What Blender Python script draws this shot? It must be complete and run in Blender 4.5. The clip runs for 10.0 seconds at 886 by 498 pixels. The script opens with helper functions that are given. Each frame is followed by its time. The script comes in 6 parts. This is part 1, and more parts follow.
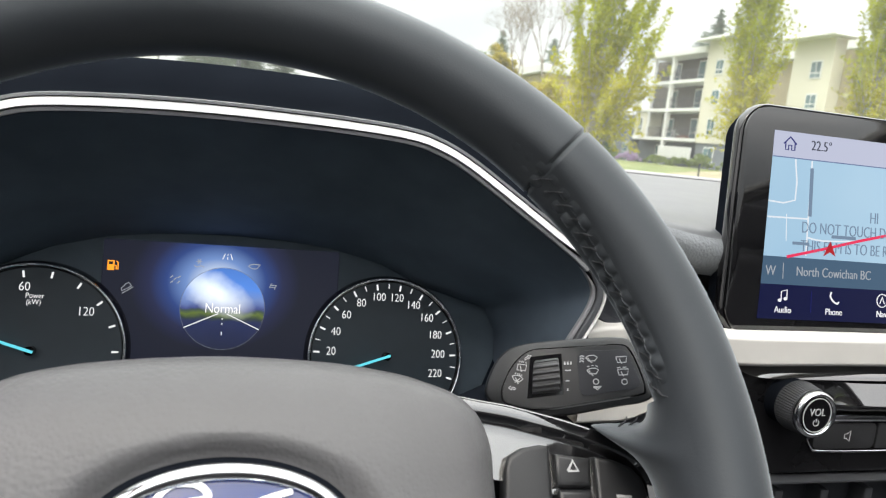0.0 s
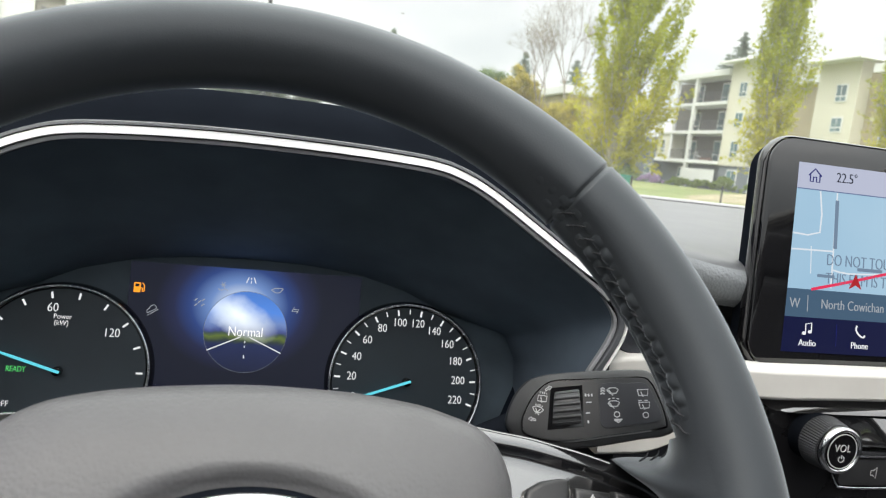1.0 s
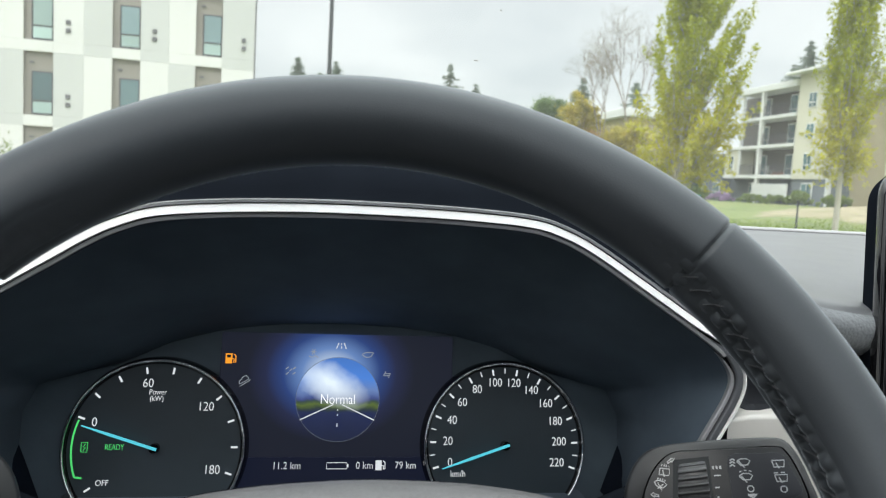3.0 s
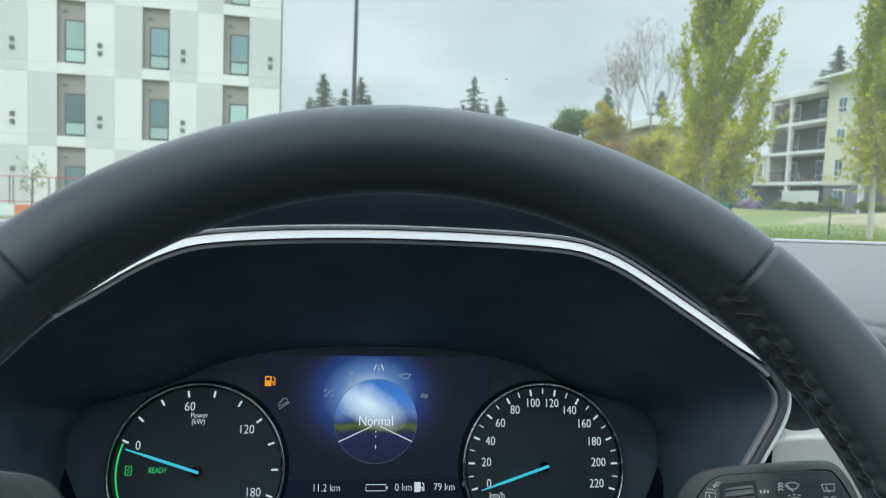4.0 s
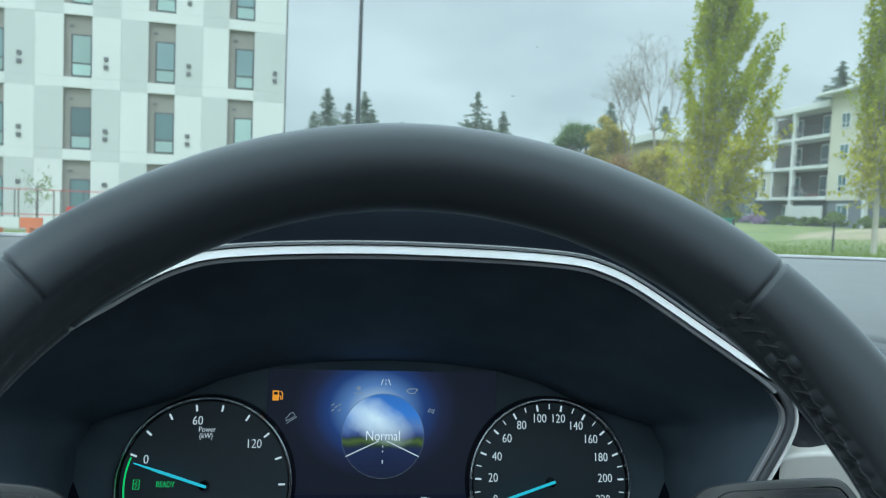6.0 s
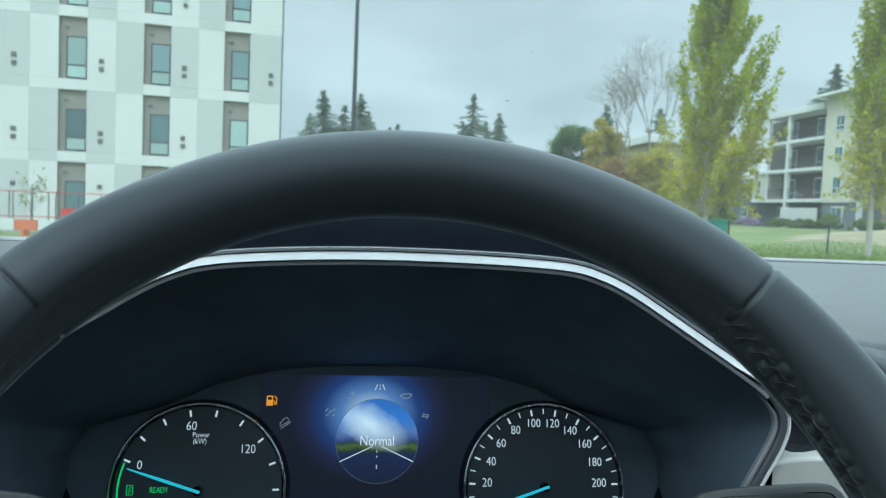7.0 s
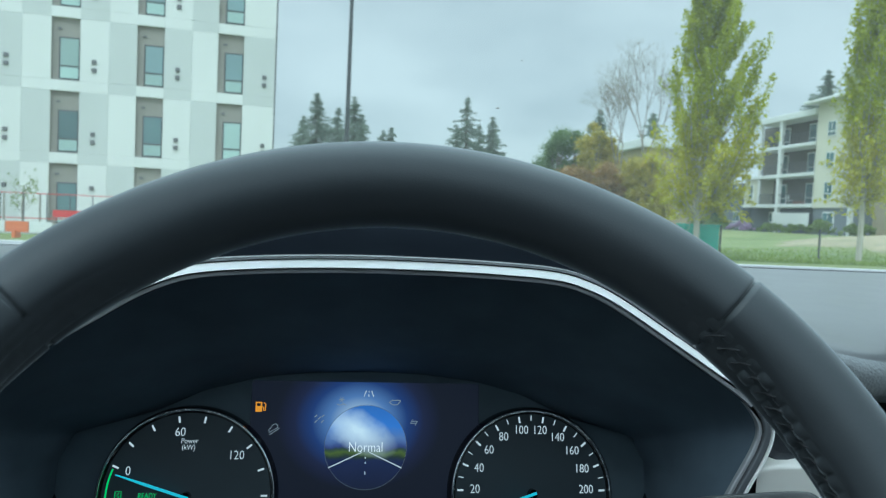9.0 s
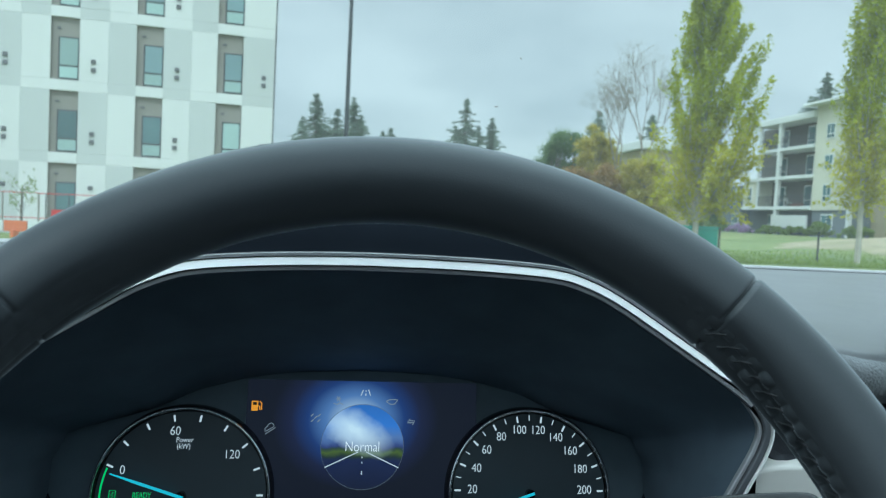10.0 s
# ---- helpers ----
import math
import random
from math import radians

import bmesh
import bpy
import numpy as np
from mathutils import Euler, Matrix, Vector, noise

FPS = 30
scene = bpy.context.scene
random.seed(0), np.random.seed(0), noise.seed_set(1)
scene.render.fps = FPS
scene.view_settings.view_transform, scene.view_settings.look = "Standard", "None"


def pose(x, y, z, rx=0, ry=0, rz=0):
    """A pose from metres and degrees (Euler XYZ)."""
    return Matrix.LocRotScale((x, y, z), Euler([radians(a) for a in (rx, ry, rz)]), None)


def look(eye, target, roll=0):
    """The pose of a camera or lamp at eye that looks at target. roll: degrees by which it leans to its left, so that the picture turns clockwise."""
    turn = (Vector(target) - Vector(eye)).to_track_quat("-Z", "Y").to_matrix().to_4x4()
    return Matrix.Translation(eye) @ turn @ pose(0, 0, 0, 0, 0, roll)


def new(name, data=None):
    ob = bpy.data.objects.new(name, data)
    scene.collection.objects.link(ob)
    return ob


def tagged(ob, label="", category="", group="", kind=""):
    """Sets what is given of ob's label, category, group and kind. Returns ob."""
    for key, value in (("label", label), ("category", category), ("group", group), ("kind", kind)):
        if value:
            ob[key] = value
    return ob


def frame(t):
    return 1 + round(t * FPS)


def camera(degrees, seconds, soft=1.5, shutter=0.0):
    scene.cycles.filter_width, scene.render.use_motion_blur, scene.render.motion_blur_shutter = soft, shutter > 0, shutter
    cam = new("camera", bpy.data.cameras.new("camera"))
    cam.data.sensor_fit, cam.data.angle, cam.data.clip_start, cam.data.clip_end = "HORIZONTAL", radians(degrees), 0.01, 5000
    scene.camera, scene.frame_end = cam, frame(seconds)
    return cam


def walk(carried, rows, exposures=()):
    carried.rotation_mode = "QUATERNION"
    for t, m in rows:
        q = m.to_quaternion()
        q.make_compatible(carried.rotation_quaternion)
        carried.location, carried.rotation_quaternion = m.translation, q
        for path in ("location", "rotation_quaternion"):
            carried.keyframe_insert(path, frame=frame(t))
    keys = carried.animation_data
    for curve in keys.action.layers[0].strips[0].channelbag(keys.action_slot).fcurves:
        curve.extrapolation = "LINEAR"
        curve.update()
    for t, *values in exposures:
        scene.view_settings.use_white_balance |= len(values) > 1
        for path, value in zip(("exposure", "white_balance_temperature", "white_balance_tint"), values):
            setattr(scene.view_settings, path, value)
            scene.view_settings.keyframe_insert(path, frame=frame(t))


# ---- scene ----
cam = camera(61.9, 10.0, soft=1.2)
cam.data.dof.use_dof, cam.data.dof.focus_distance, cam.data.dof.aperture_fstop = True, 0.42, 22.0
PATH = [
    (0.0, (0.0055, -0.4586, 1.1622), (0.5446, 1.4446, 0.8668), 6.04),
    (0.5, (0.0086, -0.4626, 1.1630), (0.5137, 1.4540, 0.8955), 6.39),
    (1.0, (0.0036, -0.4597, 1.1671), (0.4867, 1.4649, 0.9171), 6.61),
    (1.5, (0.0006, -0.4598, 1.1691), (0.4539, 1.4737, 0.9326), 6.35),
    (2.0, (0.0016, -0.4599, 1.1701), (0.4070, 1.4861, 0.9494), 5.30),
    (2.5, (-0.0044, -0.4459, 1.1707), (0.3503, 1.5121, 0.9696), 4.26),
    (3.0, (-0.0084, -0.4382, 1.1791), (0.2934, 1.5308, 0.9998), 3.12),
    (3.2, (-0.0123, -0.4363, 1.1822), (0.2695, 1.5358, 1.0051), 2.74),
    (4.5, (-0.0153, -0.4394, 1.1841), (0.2016, 1.5447, 1.0560), 2.11),
    (5.0, (-0.0173, -0.4383, 1.1831), (0.1967, 1.5465, 1.0631), 2.12),
    (5.5, (-0.0173, -0.4404, 1.1840), (0.1988, 1.5446, 1.0690), 2.21),
    (7.0, (-0.0163, -0.4415, 1.1870), (0.2147, 1.5423, 1.0819), 2.30),
    (7.5, (-0.0133, -0.4435, 1.1879), (0.2240, 1.5397, 1.0856), 2.29),
    (8.0, (-0.0123, -0.4434, 1.1849), (0.2299, 1.5394, 1.0856), 2.29),
    (8.5, (-0.0113, -0.4426, 1.1889), (0.2349, 1.5398, 1.0916), 2.38),
    (9.0, (-0.0143, -0.4446, 1.1898), (0.2349, 1.5375, 1.0945), 2.58),
    (9.5, (-0.0113, -0.4405, 1.1880), (0.2399, 1.5415, 1.0956), 2.68),
    (10.0, (-0.0133, -0.4415, 1.1880), (0.2389, 1.5403, 1.0956), 2.78),
]
walk(cam, [(t, look(eye, target, roll)) for t, eye, target, roll in PATH],
     [(0.0, 0.72, 6950, 13), (1.0, 0.60, 6900, 12), (2.5, 0.43, 6700, 10), (3.2, 0.36, 6550, 8), (4.4, 0.06, 5750, -3), (5.6, 0.03, 5600, -5), (7.0, 0.0, 5520, -6), (10.0, -0.03, 5450, -7)])

# ---- light ----
SKY_TURN = radians(200)
world = bpy.data.worlds.new("sky")
scene.world = world
world.use_nodes = True
wn, wl = world.node_tree.nodes, world.node_tree.links
wn.clear()
w_out = wn.new("ShaderNodeOutputWorld")
w_bg = wn.new("ShaderNodeBackground")
w_sky = wn.new("ShaderNodeTexSky")
w_sky.sky_type, w_sky.sun_disc = "NISHITA", False
w_sky.sun_elevation, w_sky.sun_rotation = radians(48), SKY_TURN
w_dim = wn.new("ShaderNodeMix")
w_dim.data_type, w_dim.blend_type = "RGBA", "MULTIPLY"
w_dim.inputs[0].default_value = 1.0
w_dim.inputs[7].default_value = (0.10, 0.10, 0.10, 1)
w_co = wn.new("ShaderNodeTexCoord")
w_map = wn.new("ShaderNodeMapping")
w_map.inputs["Scale"].default_value = (1.0, 1.0, 2.6)
w_noise = wn.new("ShaderNodeTexNoise")
w_noise.inputs["Scale"].default_value, w_noise.inputs["Detail"].default_value = 3.2, 7.0
w_noise.inputs["Roughness"].default_value = 0.5
w_ramp = wn.new("ShaderNodeValToRGB")
w_ramp.color_ramp.elements[0].position, w_ramp.color_ramp.elements[0].color = 0.36, (0.585, 0.615, 0.63, 1)
w_ramp.color_ramp.elements[1].position, w_ramp.color_ramp.elements[1].color = 0.66, (0.80, 0.815, 0.815, 1)
w_mix = wn.new("ShaderNodeMix")
w_mix.data_type = "RGBA"
w_mix.inputs[0].default_value = 0.88
w_sep = wn.new("ShaderNodeSeparateXYZ")
w_up = wn.new("ShaderNodeMapRange")  # an overcast sky is brighter overhead
w_up.inputs["From Min"].default_value, w_up.inputs["From Max"].default_value = 0.28, 1.0
w_up.inputs["To Min"].default_value, w_up.inputs["To Max"].default_value = 1.02, 5.6
wl.new(w_co.outputs["Generated"], w_map.inputs["Vector"])
wl.new(w_map.outputs["Vector"], w_noise.inputs["Vector"])
wl.new(w_noise.outputs["Fac"], w_ramp.inputs["Fac"])
wl.new(w_sky.outputs["Color"], w_dim.inputs[6])
wl.new(w_dim.outputs[2], w_mix.inputs[6])
wl.new(w_ramp.outputs["Color"], w_mix.inputs[7])
wl.new(w_mix.outputs[2], w_bg.inputs["Color"])
wl.new(w_co.outputs["Generated"], w_sep.inputs["Vector"])
wl.new(w_sep.outputs["Z"], w_up.inputs["Value"])
wl.new(w_up.outputs["Result"], w_bg.inputs["Strength"])
wl.new(w_bg.outputs["Background"], w_out.inputs["Surface"])

sun_data = bpy.data.lights.new("sun", "SUN")
sun_data.energy, sun_data.angle, sun_data.color = 1.3, radians(20), (1.0, 0.96, 0.9)
sun = new("sun", sun_data)
sun.matrix_world = look((-8, -14, 22), (0, 0, 0))


# ---- materials ----
def node_mat(name):
    m = bpy.data.materials.new(name)
    m.use_nodes = True
    nt = m.node_tree
    return m, nt, nt.nodes["Principled BSDF"]


def solid(name, base, rough=0.5, metal=0.0, grain=0.0, grain_scale=400.0, bump=0.0, bump_scale=900.0, vary=0.12, spec=0.5, coat=0.0, voronoi=False, per_object=0.0):
    """A surface with two scales of colour variation and a fine relief."""
    m, nt, p = node_mat(name)
    n, l = nt.nodes, nt.links
    co = n.new("ShaderNodeTexCoord")
    p.inputs["Roughness"].default_value, p.inputs["Metallic"].default_value = rough, metal
    p.inputs["Specular IOR Level"].default_value = spec
    if coat:
        p.inputs["Coat Weight"].default_value, p.inputs["Coat Roughness"].default_value = coat, 0.04
    big, fine = n.new("ShaderNodeTexNoise"), n.new("ShaderNodeTexNoise")
    big.inputs["Scale"].default_value, big.inputs["Detail"].default_value = grain_scale / 14, 4
    fine.inputs["Scale"].default_value, fine.inputs["Detail"].default_value = grain_scale, 3
    l.new(co.outputs["Object"], big.inputs["Vector"])
    l.new(co.outputs["Object"], fine.inputs["Vector"])
    add = n.new("ShaderNodeMath")
    add.operation = "MULTIPLY_ADD"
    add.inputs[1].default_value = max(grain, 0.001)
    l.new(fine.outputs["Fac"], add.inputs[0])
    l.new(big.outputs["Fac"], add.inputs[2])
    ramp = n.new("ShaderNodeMapRange")
    ramp.inputs["From Min"].default_value, ramp.inputs["From Max"].default_value = 0.3, 0.7 + grain
    ramp.inputs["To Min"].default_value, ramp.inputs["To Max"].default_value = 1 - vary, 1 + vary
    l.new(add.outputs[0], ramp.inputs["Value"])
    last = ramp.outputs["Result"]
    if per_object:
        info = n.new("ShaderNodeObjectInfo")
        r2 = n.new("ShaderNodeMapRange")
        r2.inputs["To Min"].default_value, r2.inputs["To Max"].default_value = 1 - per_object, 1 + per_object
        l.new(info.outputs["Random"], r2.inputs["Value"])
        mm = n.new("ShaderNodeMath")
        mm.operation = "MULTIPLY"
        l.new(last, mm.inputs[0])
        l.new(r2.outputs["Result"], mm.inputs[1])
        last = mm.outputs[0]
    vm = n.new("ShaderNodeVectorMath")
    vm.operation = "SCALE"
    vm.inputs[0].default_value = base
    l.new(last, vm.inputs["Scale"])
    l.new(vm.outputs["Vector"], p.inputs["Base Color"])
    rr = n.new("ShaderNodeMapRange")
    rr.inputs["To Min"].default_value, rr.inputs["To Max"].default_value = max(0.02, rough * 0.85), min(1, rough * 1.15)
    l.new(big.outputs["Fac"], rr.inputs["Value"])
    l.new(rr.outputs["Result"], p.inputs["Roughness"])
    if bump:
        b = n.new("ShaderNodeBump")
        b.inputs["Strength"].default_value, b.inputs["Distance"].default_value = bump, 0.0006
        if voronoi:
            tex = n.new("ShaderNodeTexVoronoi")
            tex.feature = "SMOOTH_F1"
            out = "Distance"
        else:
            tex = n.new("ShaderNodeTexNoise")
            tex.inputs["Detail"].default_value = 4
            out = "Fac"
        tex.inputs["Scale"].default_value = bump_scale
        l.new(co.outputs["Object"], tex.inputs["Vector"])
        l.new(tex.outputs[out], b.inputs["Height"])
        l.new(b.outputs["Normal"], p.inputs["Normal"])
    return m


def glow(name, colour, strength):
    m, nt, p = node_mat(name)
    p.inputs["Base Color"].default_value = (0.005, 0.005, 0.006, 1)
    p.inputs["Roughness"].default_value = 0.3
    p.inputs["Specular IOR Level"].default_value = 0.15
    p.inputs["Emission Color"].default_value = (*colour, 1)
    p.inputs["Emission Strength"].default_value = strength
    return m


def leafy(name, base, tip, rough=0.55):
    """Foliage that varies leaf by leaf and lets some light through."""
    m, nt, p = node_mat(name)
    n, l = nt.nodes, nt.links
    geo = n.new("ShaderNodeNewGeometry")
    ramp = n.new("ShaderNodeValToRGB")
    ramp.color_ramp.elements[0].color, ramp.color_ramp.elements[1].color = (*base, 1), (*tip, 1)
    co, tuft, mix0 = n.new("ShaderNodeTexCoord"), n.new("ShaderNodeTexNoise"), n.new("ShaderNodeMapRange")
    tuft.inputs["Scale"].default_value, tuft.inputs["Detail"].default_value = 1.1, 3
    l.new(co.outputs["Object"], tuft.inputs["Vector"])
    mix0.inputs["From Min"].default_value, mix0.inputs["From Max"].default_value = 0.32, 0.68
    l.new(tuft.outputs["Fac"], mix0.inputs["Value"])
    both = n.new("ShaderNodeMix")
    both.inputs[0].default_value = 0.55
    l.new(geo.outputs["Random Per Island"], both.inputs[2])
    l.new(mix0.outputs["Result"], both.inputs[3])
    l.new(both.outputs[0], ramp.inputs["Fac"])
    l.new(ramp.outputs["Color"], p.inputs["Base Color"])
    p.inputs["Roughness"].default_value = rough
    tr = n.new("ShaderNodeBsdfTranslucent")
    l.new(ramp.outputs["Color"], tr.inputs["Color"])
    mix = n.new("ShaderNodeMixShader")
    mix.inputs["Fac"].default_value = 0.5
    l.new(p.outputs["BSDF"], mix.inputs[1])
    l.new(tr.outputs["BSDF"], mix.inputs[2])
    l.new(mix.outputs["Shader"], n["Material Output"].inputs["Surface"])
    return m


def pane_mat(name, tint, rough=0.02, ior=1.45, veil=0.0):
    """Thin glass: clear, with a Fresnel reflection and, if asked for, a pale veil of glare."""
    m = bpy.data.materials.new(name)
    m.use_nodes = True
    n, l = m.node_tree.nodes, m.node_tree.links
    n.clear()
    out = n.new("ShaderNodeOutputMaterial")
    tr, gl, fr, mx = n.new("ShaderNodeBsdfTransparent"), n.new("ShaderNodeBsdfGlossy"), n.new("ShaderNodeFresnel"), n.new("ShaderNodeMixShader")
    tr.inputs["Color"].default_value = (*tint, 1)
    gl.inputs["Roughness"].default_value = rough
    fr.inputs["IOR"].default_value = ior
    l.new(fr.outputs["Fac"], mx.inputs["Fac"])
    l.new(tr.outputs["BSDF"], mx.inputs[1])
    l.new(gl.outputs["BSDF"], mx.inputs[2])
    if veil:
        di, tl, half, film = n.new("ShaderNodeBsdfDiffuse"), n.new("ShaderNodeBsdfTranslucent"), n.new("ShaderNodeMixShader"), n.new("ShaderNodeMixShader")
        tl.inputs["Color"].default_value = di.inputs["Color"].default_value = (0.9, 0.92, 0.92, 1)
        half.inputs["Fac"].default_value = 0.7
        l.new(di.outputs["BSDF"], half.inputs[1])
        l.new(tl.outputs["BSDF"], half.inputs[2])
        co, no, mr = n.new("ShaderNodeTexCoord"), n.new("ShaderNodeTexNoise"), n.new("ShaderNodeMapRange")
        no.inputs["Scale"].default_value, no.inputs["Detail"].default_value = 4, 5
        mr.inputs["To Min"].default_value, mr.inputs["To Max"].default_value = veil * 0.7, veil * 1.3
        l.new(co.outputs["Object"], no.inputs["Vector"])
        l.new(no.outputs["Fac"], mr.inputs["Value"])
        l.new(mr.outputs["Result"], film.inputs["Fac"])
        l.new(mx.outputs["Shader"], film.inputs[1])
        l.new(half.outputs["Shader"], film.inputs[2])
        l.new(film.outputs["Shader"], out.inputs["Surface"])
    else:
        l.new(mx.outputs["Shader"], out.inputs["Surface"])
    return m


LEATHER = solid("rim_leather", (0.0215, 0.0247, 0.029), 0.50, bump=0.10, bump_scale=1600, grain=0.3, grain_scale=500, vary=0.1, spec=0.5)
for key, value in (("Specular Tint", (0.88, 0.95, 1.0, 1)), ("Sheen Weight", 0.58), ("Sheen Roughness", 0.35), ("Sheen Tint", (0.88, 0.95, 1.0, 1))):
    LEATHER.node_tree.nodes["Principled BSDF"].inputs[key].default_value = value
GRAIN_LEATHER = solid("cover_leather", (0.116, 0.116, 0.120), 0.46, spec=0.45, bump=0.35, bump_scale=820, grain=0.3, vary=0.08, voronoi=True)
THREAD = solid("thread", (0.030, 0.032, 0.036), 0.7, bump=0.3, bump_scale=2500, spec=0.2)
HOOD = solid("hood_black", (0.009, 0.011, 0.015), 0.9, bump=0.25, bump_scale=2200, vary=0.1, spec=0.0)
SOFT_BLACK = solid("soft_black_plastic", (0.020, 0.022, 0.028), 0.55, bump=0.25, bump_scale=2200, vary=0.1)
# Both base colours are raised and blued to carry the veil of glare.
PANEL_VEILED = solid("cluster_veiled_plastic", (0.080, 0.110, 0.138), 0.6, spec=0.3, bump=0.2, bump_scale=2600, vary=0.15)
TUB_VEILED = solid("binnacle_veiled_plastic", (0.098, 0.128, 0.162), 0.7, spec=0.2, bump=0.2, bump_scale=2600, vary=0.15)
STALK = solid("stalk_plastic", (0.021, 0.0225, 0.0245), 0.38, spec=0.5, bump=0.15, bump_scale=2600)
GLARE_LIP = solid("lip_glare_grey", (0.24, 0.24, 0.245), 0.3, vary=0.05)
PAD = solid("dash_pad", (0.20, 0.212, 0.225), 0.50, spec=0.5, bump=0.7, bump_scale=700, vary=0.1, voronoi=True)
PAD_TOP = solid("dash_top", (0.10, 0.103, 0.11), 0.42, spec=0.8, bump=0.06, bump_scale=900, vary=0.06)
HOOD_TOP = solid("hood_top_black", (0.014, 0.018, 0.027), 0.9, spec=0.0, bump=0.2, bump_scale=520, vary=0.1, voronoi=True)
GLOSS = solid("piano_black", (0.006, 0.006, 0.007), 0.06, vary=0.2, spec=0.6, coat=0.6)
MIRROR_BLACK = solid("lacquered_black", (0.008, 0.008, 0.009), 0.05, vary=0.2, spec=1.0, coat=1.0)
MIRROR_BLACK.node_tree.nodes["Principled BSDF"].inputs["Coat IOR"].default_value = 1.95
EDGE = solid("edge_grey", (0.32, 0.325, 0.34), 0.4, metal=0.2, vary=0.06)
SATIN = solid("satin_silver", (0.78, 0.78, 0.78), 0.6, metal=0.0, bump=0.02, bump_scale=3000, vary=0.04)
BAND = solid("satin_champagne", (0.60, 0.588, 0.558), 0.5, metal=0.05, bump=0.04, bump_scale=2600, vary=0.05)
CHROME = solid("chrome", (0.75, 0.76, 0.78), 0.10, metal=1.0, vary=0.04)
DARK_METAL = solid("dark_metal", (0.10, 0.105, 0.115), 0.35, metal=0.6, vary=0.08)
BUTTON = solid("button_plastic", (0.022, 0.023, 0.025), 0.42, spec=0.5, bump=0.15, bump_scale=3000)
RUBBER = solid("ribbed_rubber", (0.05, 0.052, 0.056), 0.45, spec=0.5, bump=0.1)
SIDE_GREY = solid("side_grey", (0.085, 0.09, 0.10), 0.45, vary=0.06)
DARK_GLOSS = solid("panel_black", (0.006, 0.006, 0.007), 0.28, spec=0.3, vary=0.2)
FACE = solid("gauge_face", (0.022, 0.036, 0.048), 0.5, vary=0.1)
HEADLINER = solid("headliner_cloth", (0.50, 0.49, 0.47), 0.9, bump=0.3, bump_scale=1500)
SEAT = solid("cabin_cloth", (0.05, 0.05, 0.055), 0.85, bump=0.3, bump_scale=1200)
INK = glow("lit_numerals", (0.82, 0.87, 0.92), 0.68)
INK_DIM = glow("dim_symbols", (0.62, 0.70, 0.80), 0.35)
PRINT = solid("printed_white", (0.48, 0.49, 0.50), 0.5, vary=0.04)
CYAN = glow("needle_cyan", (0.10, 0.62, 0.78), 0.75)
GREEN = glow("lamp_green", (0.10, 0.85, 0.22), 0.6)
AMBER = glow("lamp_amber", (1.0, 0.36, 0.03), 0.8)
RED = glow("route_red", (0.72, 0.03, 0.10), 0.7)
# This glass carries an added pale film for the haze of glare.
GLASS = pane_mat("windscreen_glass", (0.93, 0.97, 0.96), veil=0.045)
REAR_DIMMING = pane_mat("rear_glass", (0.42, 0.45, 0.45))
ADDED_ROOF_GLASS = pane_mat("added_roof_glass", (0.90, 0.93, 0.93))
WINDOW = solid("building_glass", (0.10, 0.16, 0.17), 0.08, vary=0.25, grain_scale=3, spec=0.6, per_object=0.35)
WINDOW_MID = solid("building_glass_mid", (0.22, 0.31, 0.33), 0.1, vary=0.2, grain_scale=3, spec=0.6, per_object=0.15)
WINDOW_PALE = solid("building_glass_pale", (0.35, 0.46, 0.44), 0.12, vary=0.2, grain_scale=3, spec=0.6, per_object=0.25)
WHITE_PANEL = solid("white_cladding", (0.66, 0.66, 0.645), 0.6, bump=0.05, bump_scale=40, grain_scale=6, vary=0.03)
GREY_PANEL = solid("grey_cladding", (0.53, 0.54, 0.53), 0.6, bump=0.05, bump_scale=40, grain_scale=6, vary=0.03)
TAUPE = solid("taupe_cladding", (0.27, 0.25, 0.22), 0.7, grain_scale=6, vary=0.06)
FRAME_GREY = solid("window_frame_grey", (0.06, 0.065, 0.07), 0.5)
VENT = solid("vent_grey", (0.13, 0.13, 0.135), 0.6)
CREAM = solid("cream_siding", (0.57, 0.55, 0.45), 0.75, bump=0.2, bump_scale=20, grain_scale=4, vary=0.05)
SLATE = solid("slate_siding", (0.15, 0.17, 0.19), 0.75, bump=0.2, bump_scale=20, grain_scale=4, vary=0.08)
KHAKI = solid("khaki_siding", (0.36, 0.31, 0.20), 0.75, bump=0.2, bump_scale=20, grain_scale=4, vary=0.08)
# The shade inside the balcony recess is put into this dark wall colour.
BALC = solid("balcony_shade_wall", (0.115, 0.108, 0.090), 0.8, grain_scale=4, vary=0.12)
TRIM_WHITE = solid("white_trim", (0.64, 0.65, 0.635), 0.6, grain_scale=5, vary=0.04)
BARK = solid("bark", (0.20, 0.18, 0.155), 0.9, bump=0.6, bump_scale=18, grain=0.5, grain_scale=40, vary=0.3)
PALE_BARK = solid("pale_bark", (0.42, 0.40, 0.34), 0.85, bump=0.5, bump_scale=18, grain=0.5, grain_scale=30, vary=0.25)
POPLAR = leafy("poplar_leaves", (0.23, 0.28, 0.006), (0.54, 0.57, 0.020))
POPLAR_LOW = leafy("young_poplar_leaves", (0.33, 0.33, 0.012), (0.66, 0.60, 0.045))
YELLOW_LEAF = leafy("yellowing_leaves", (0.20, 0.22, 0.05), (0.68, 0.54, 0.10))
RUST_LEAF = leafy("rusty_leaves", (0.18, 0.15, 0.06), (0.50, 0.30, 0.11))
CLAY = solid("fired_clay", (0.20, 0.10, 0.075), 0.8, grain_scale=20, vary=0.2)
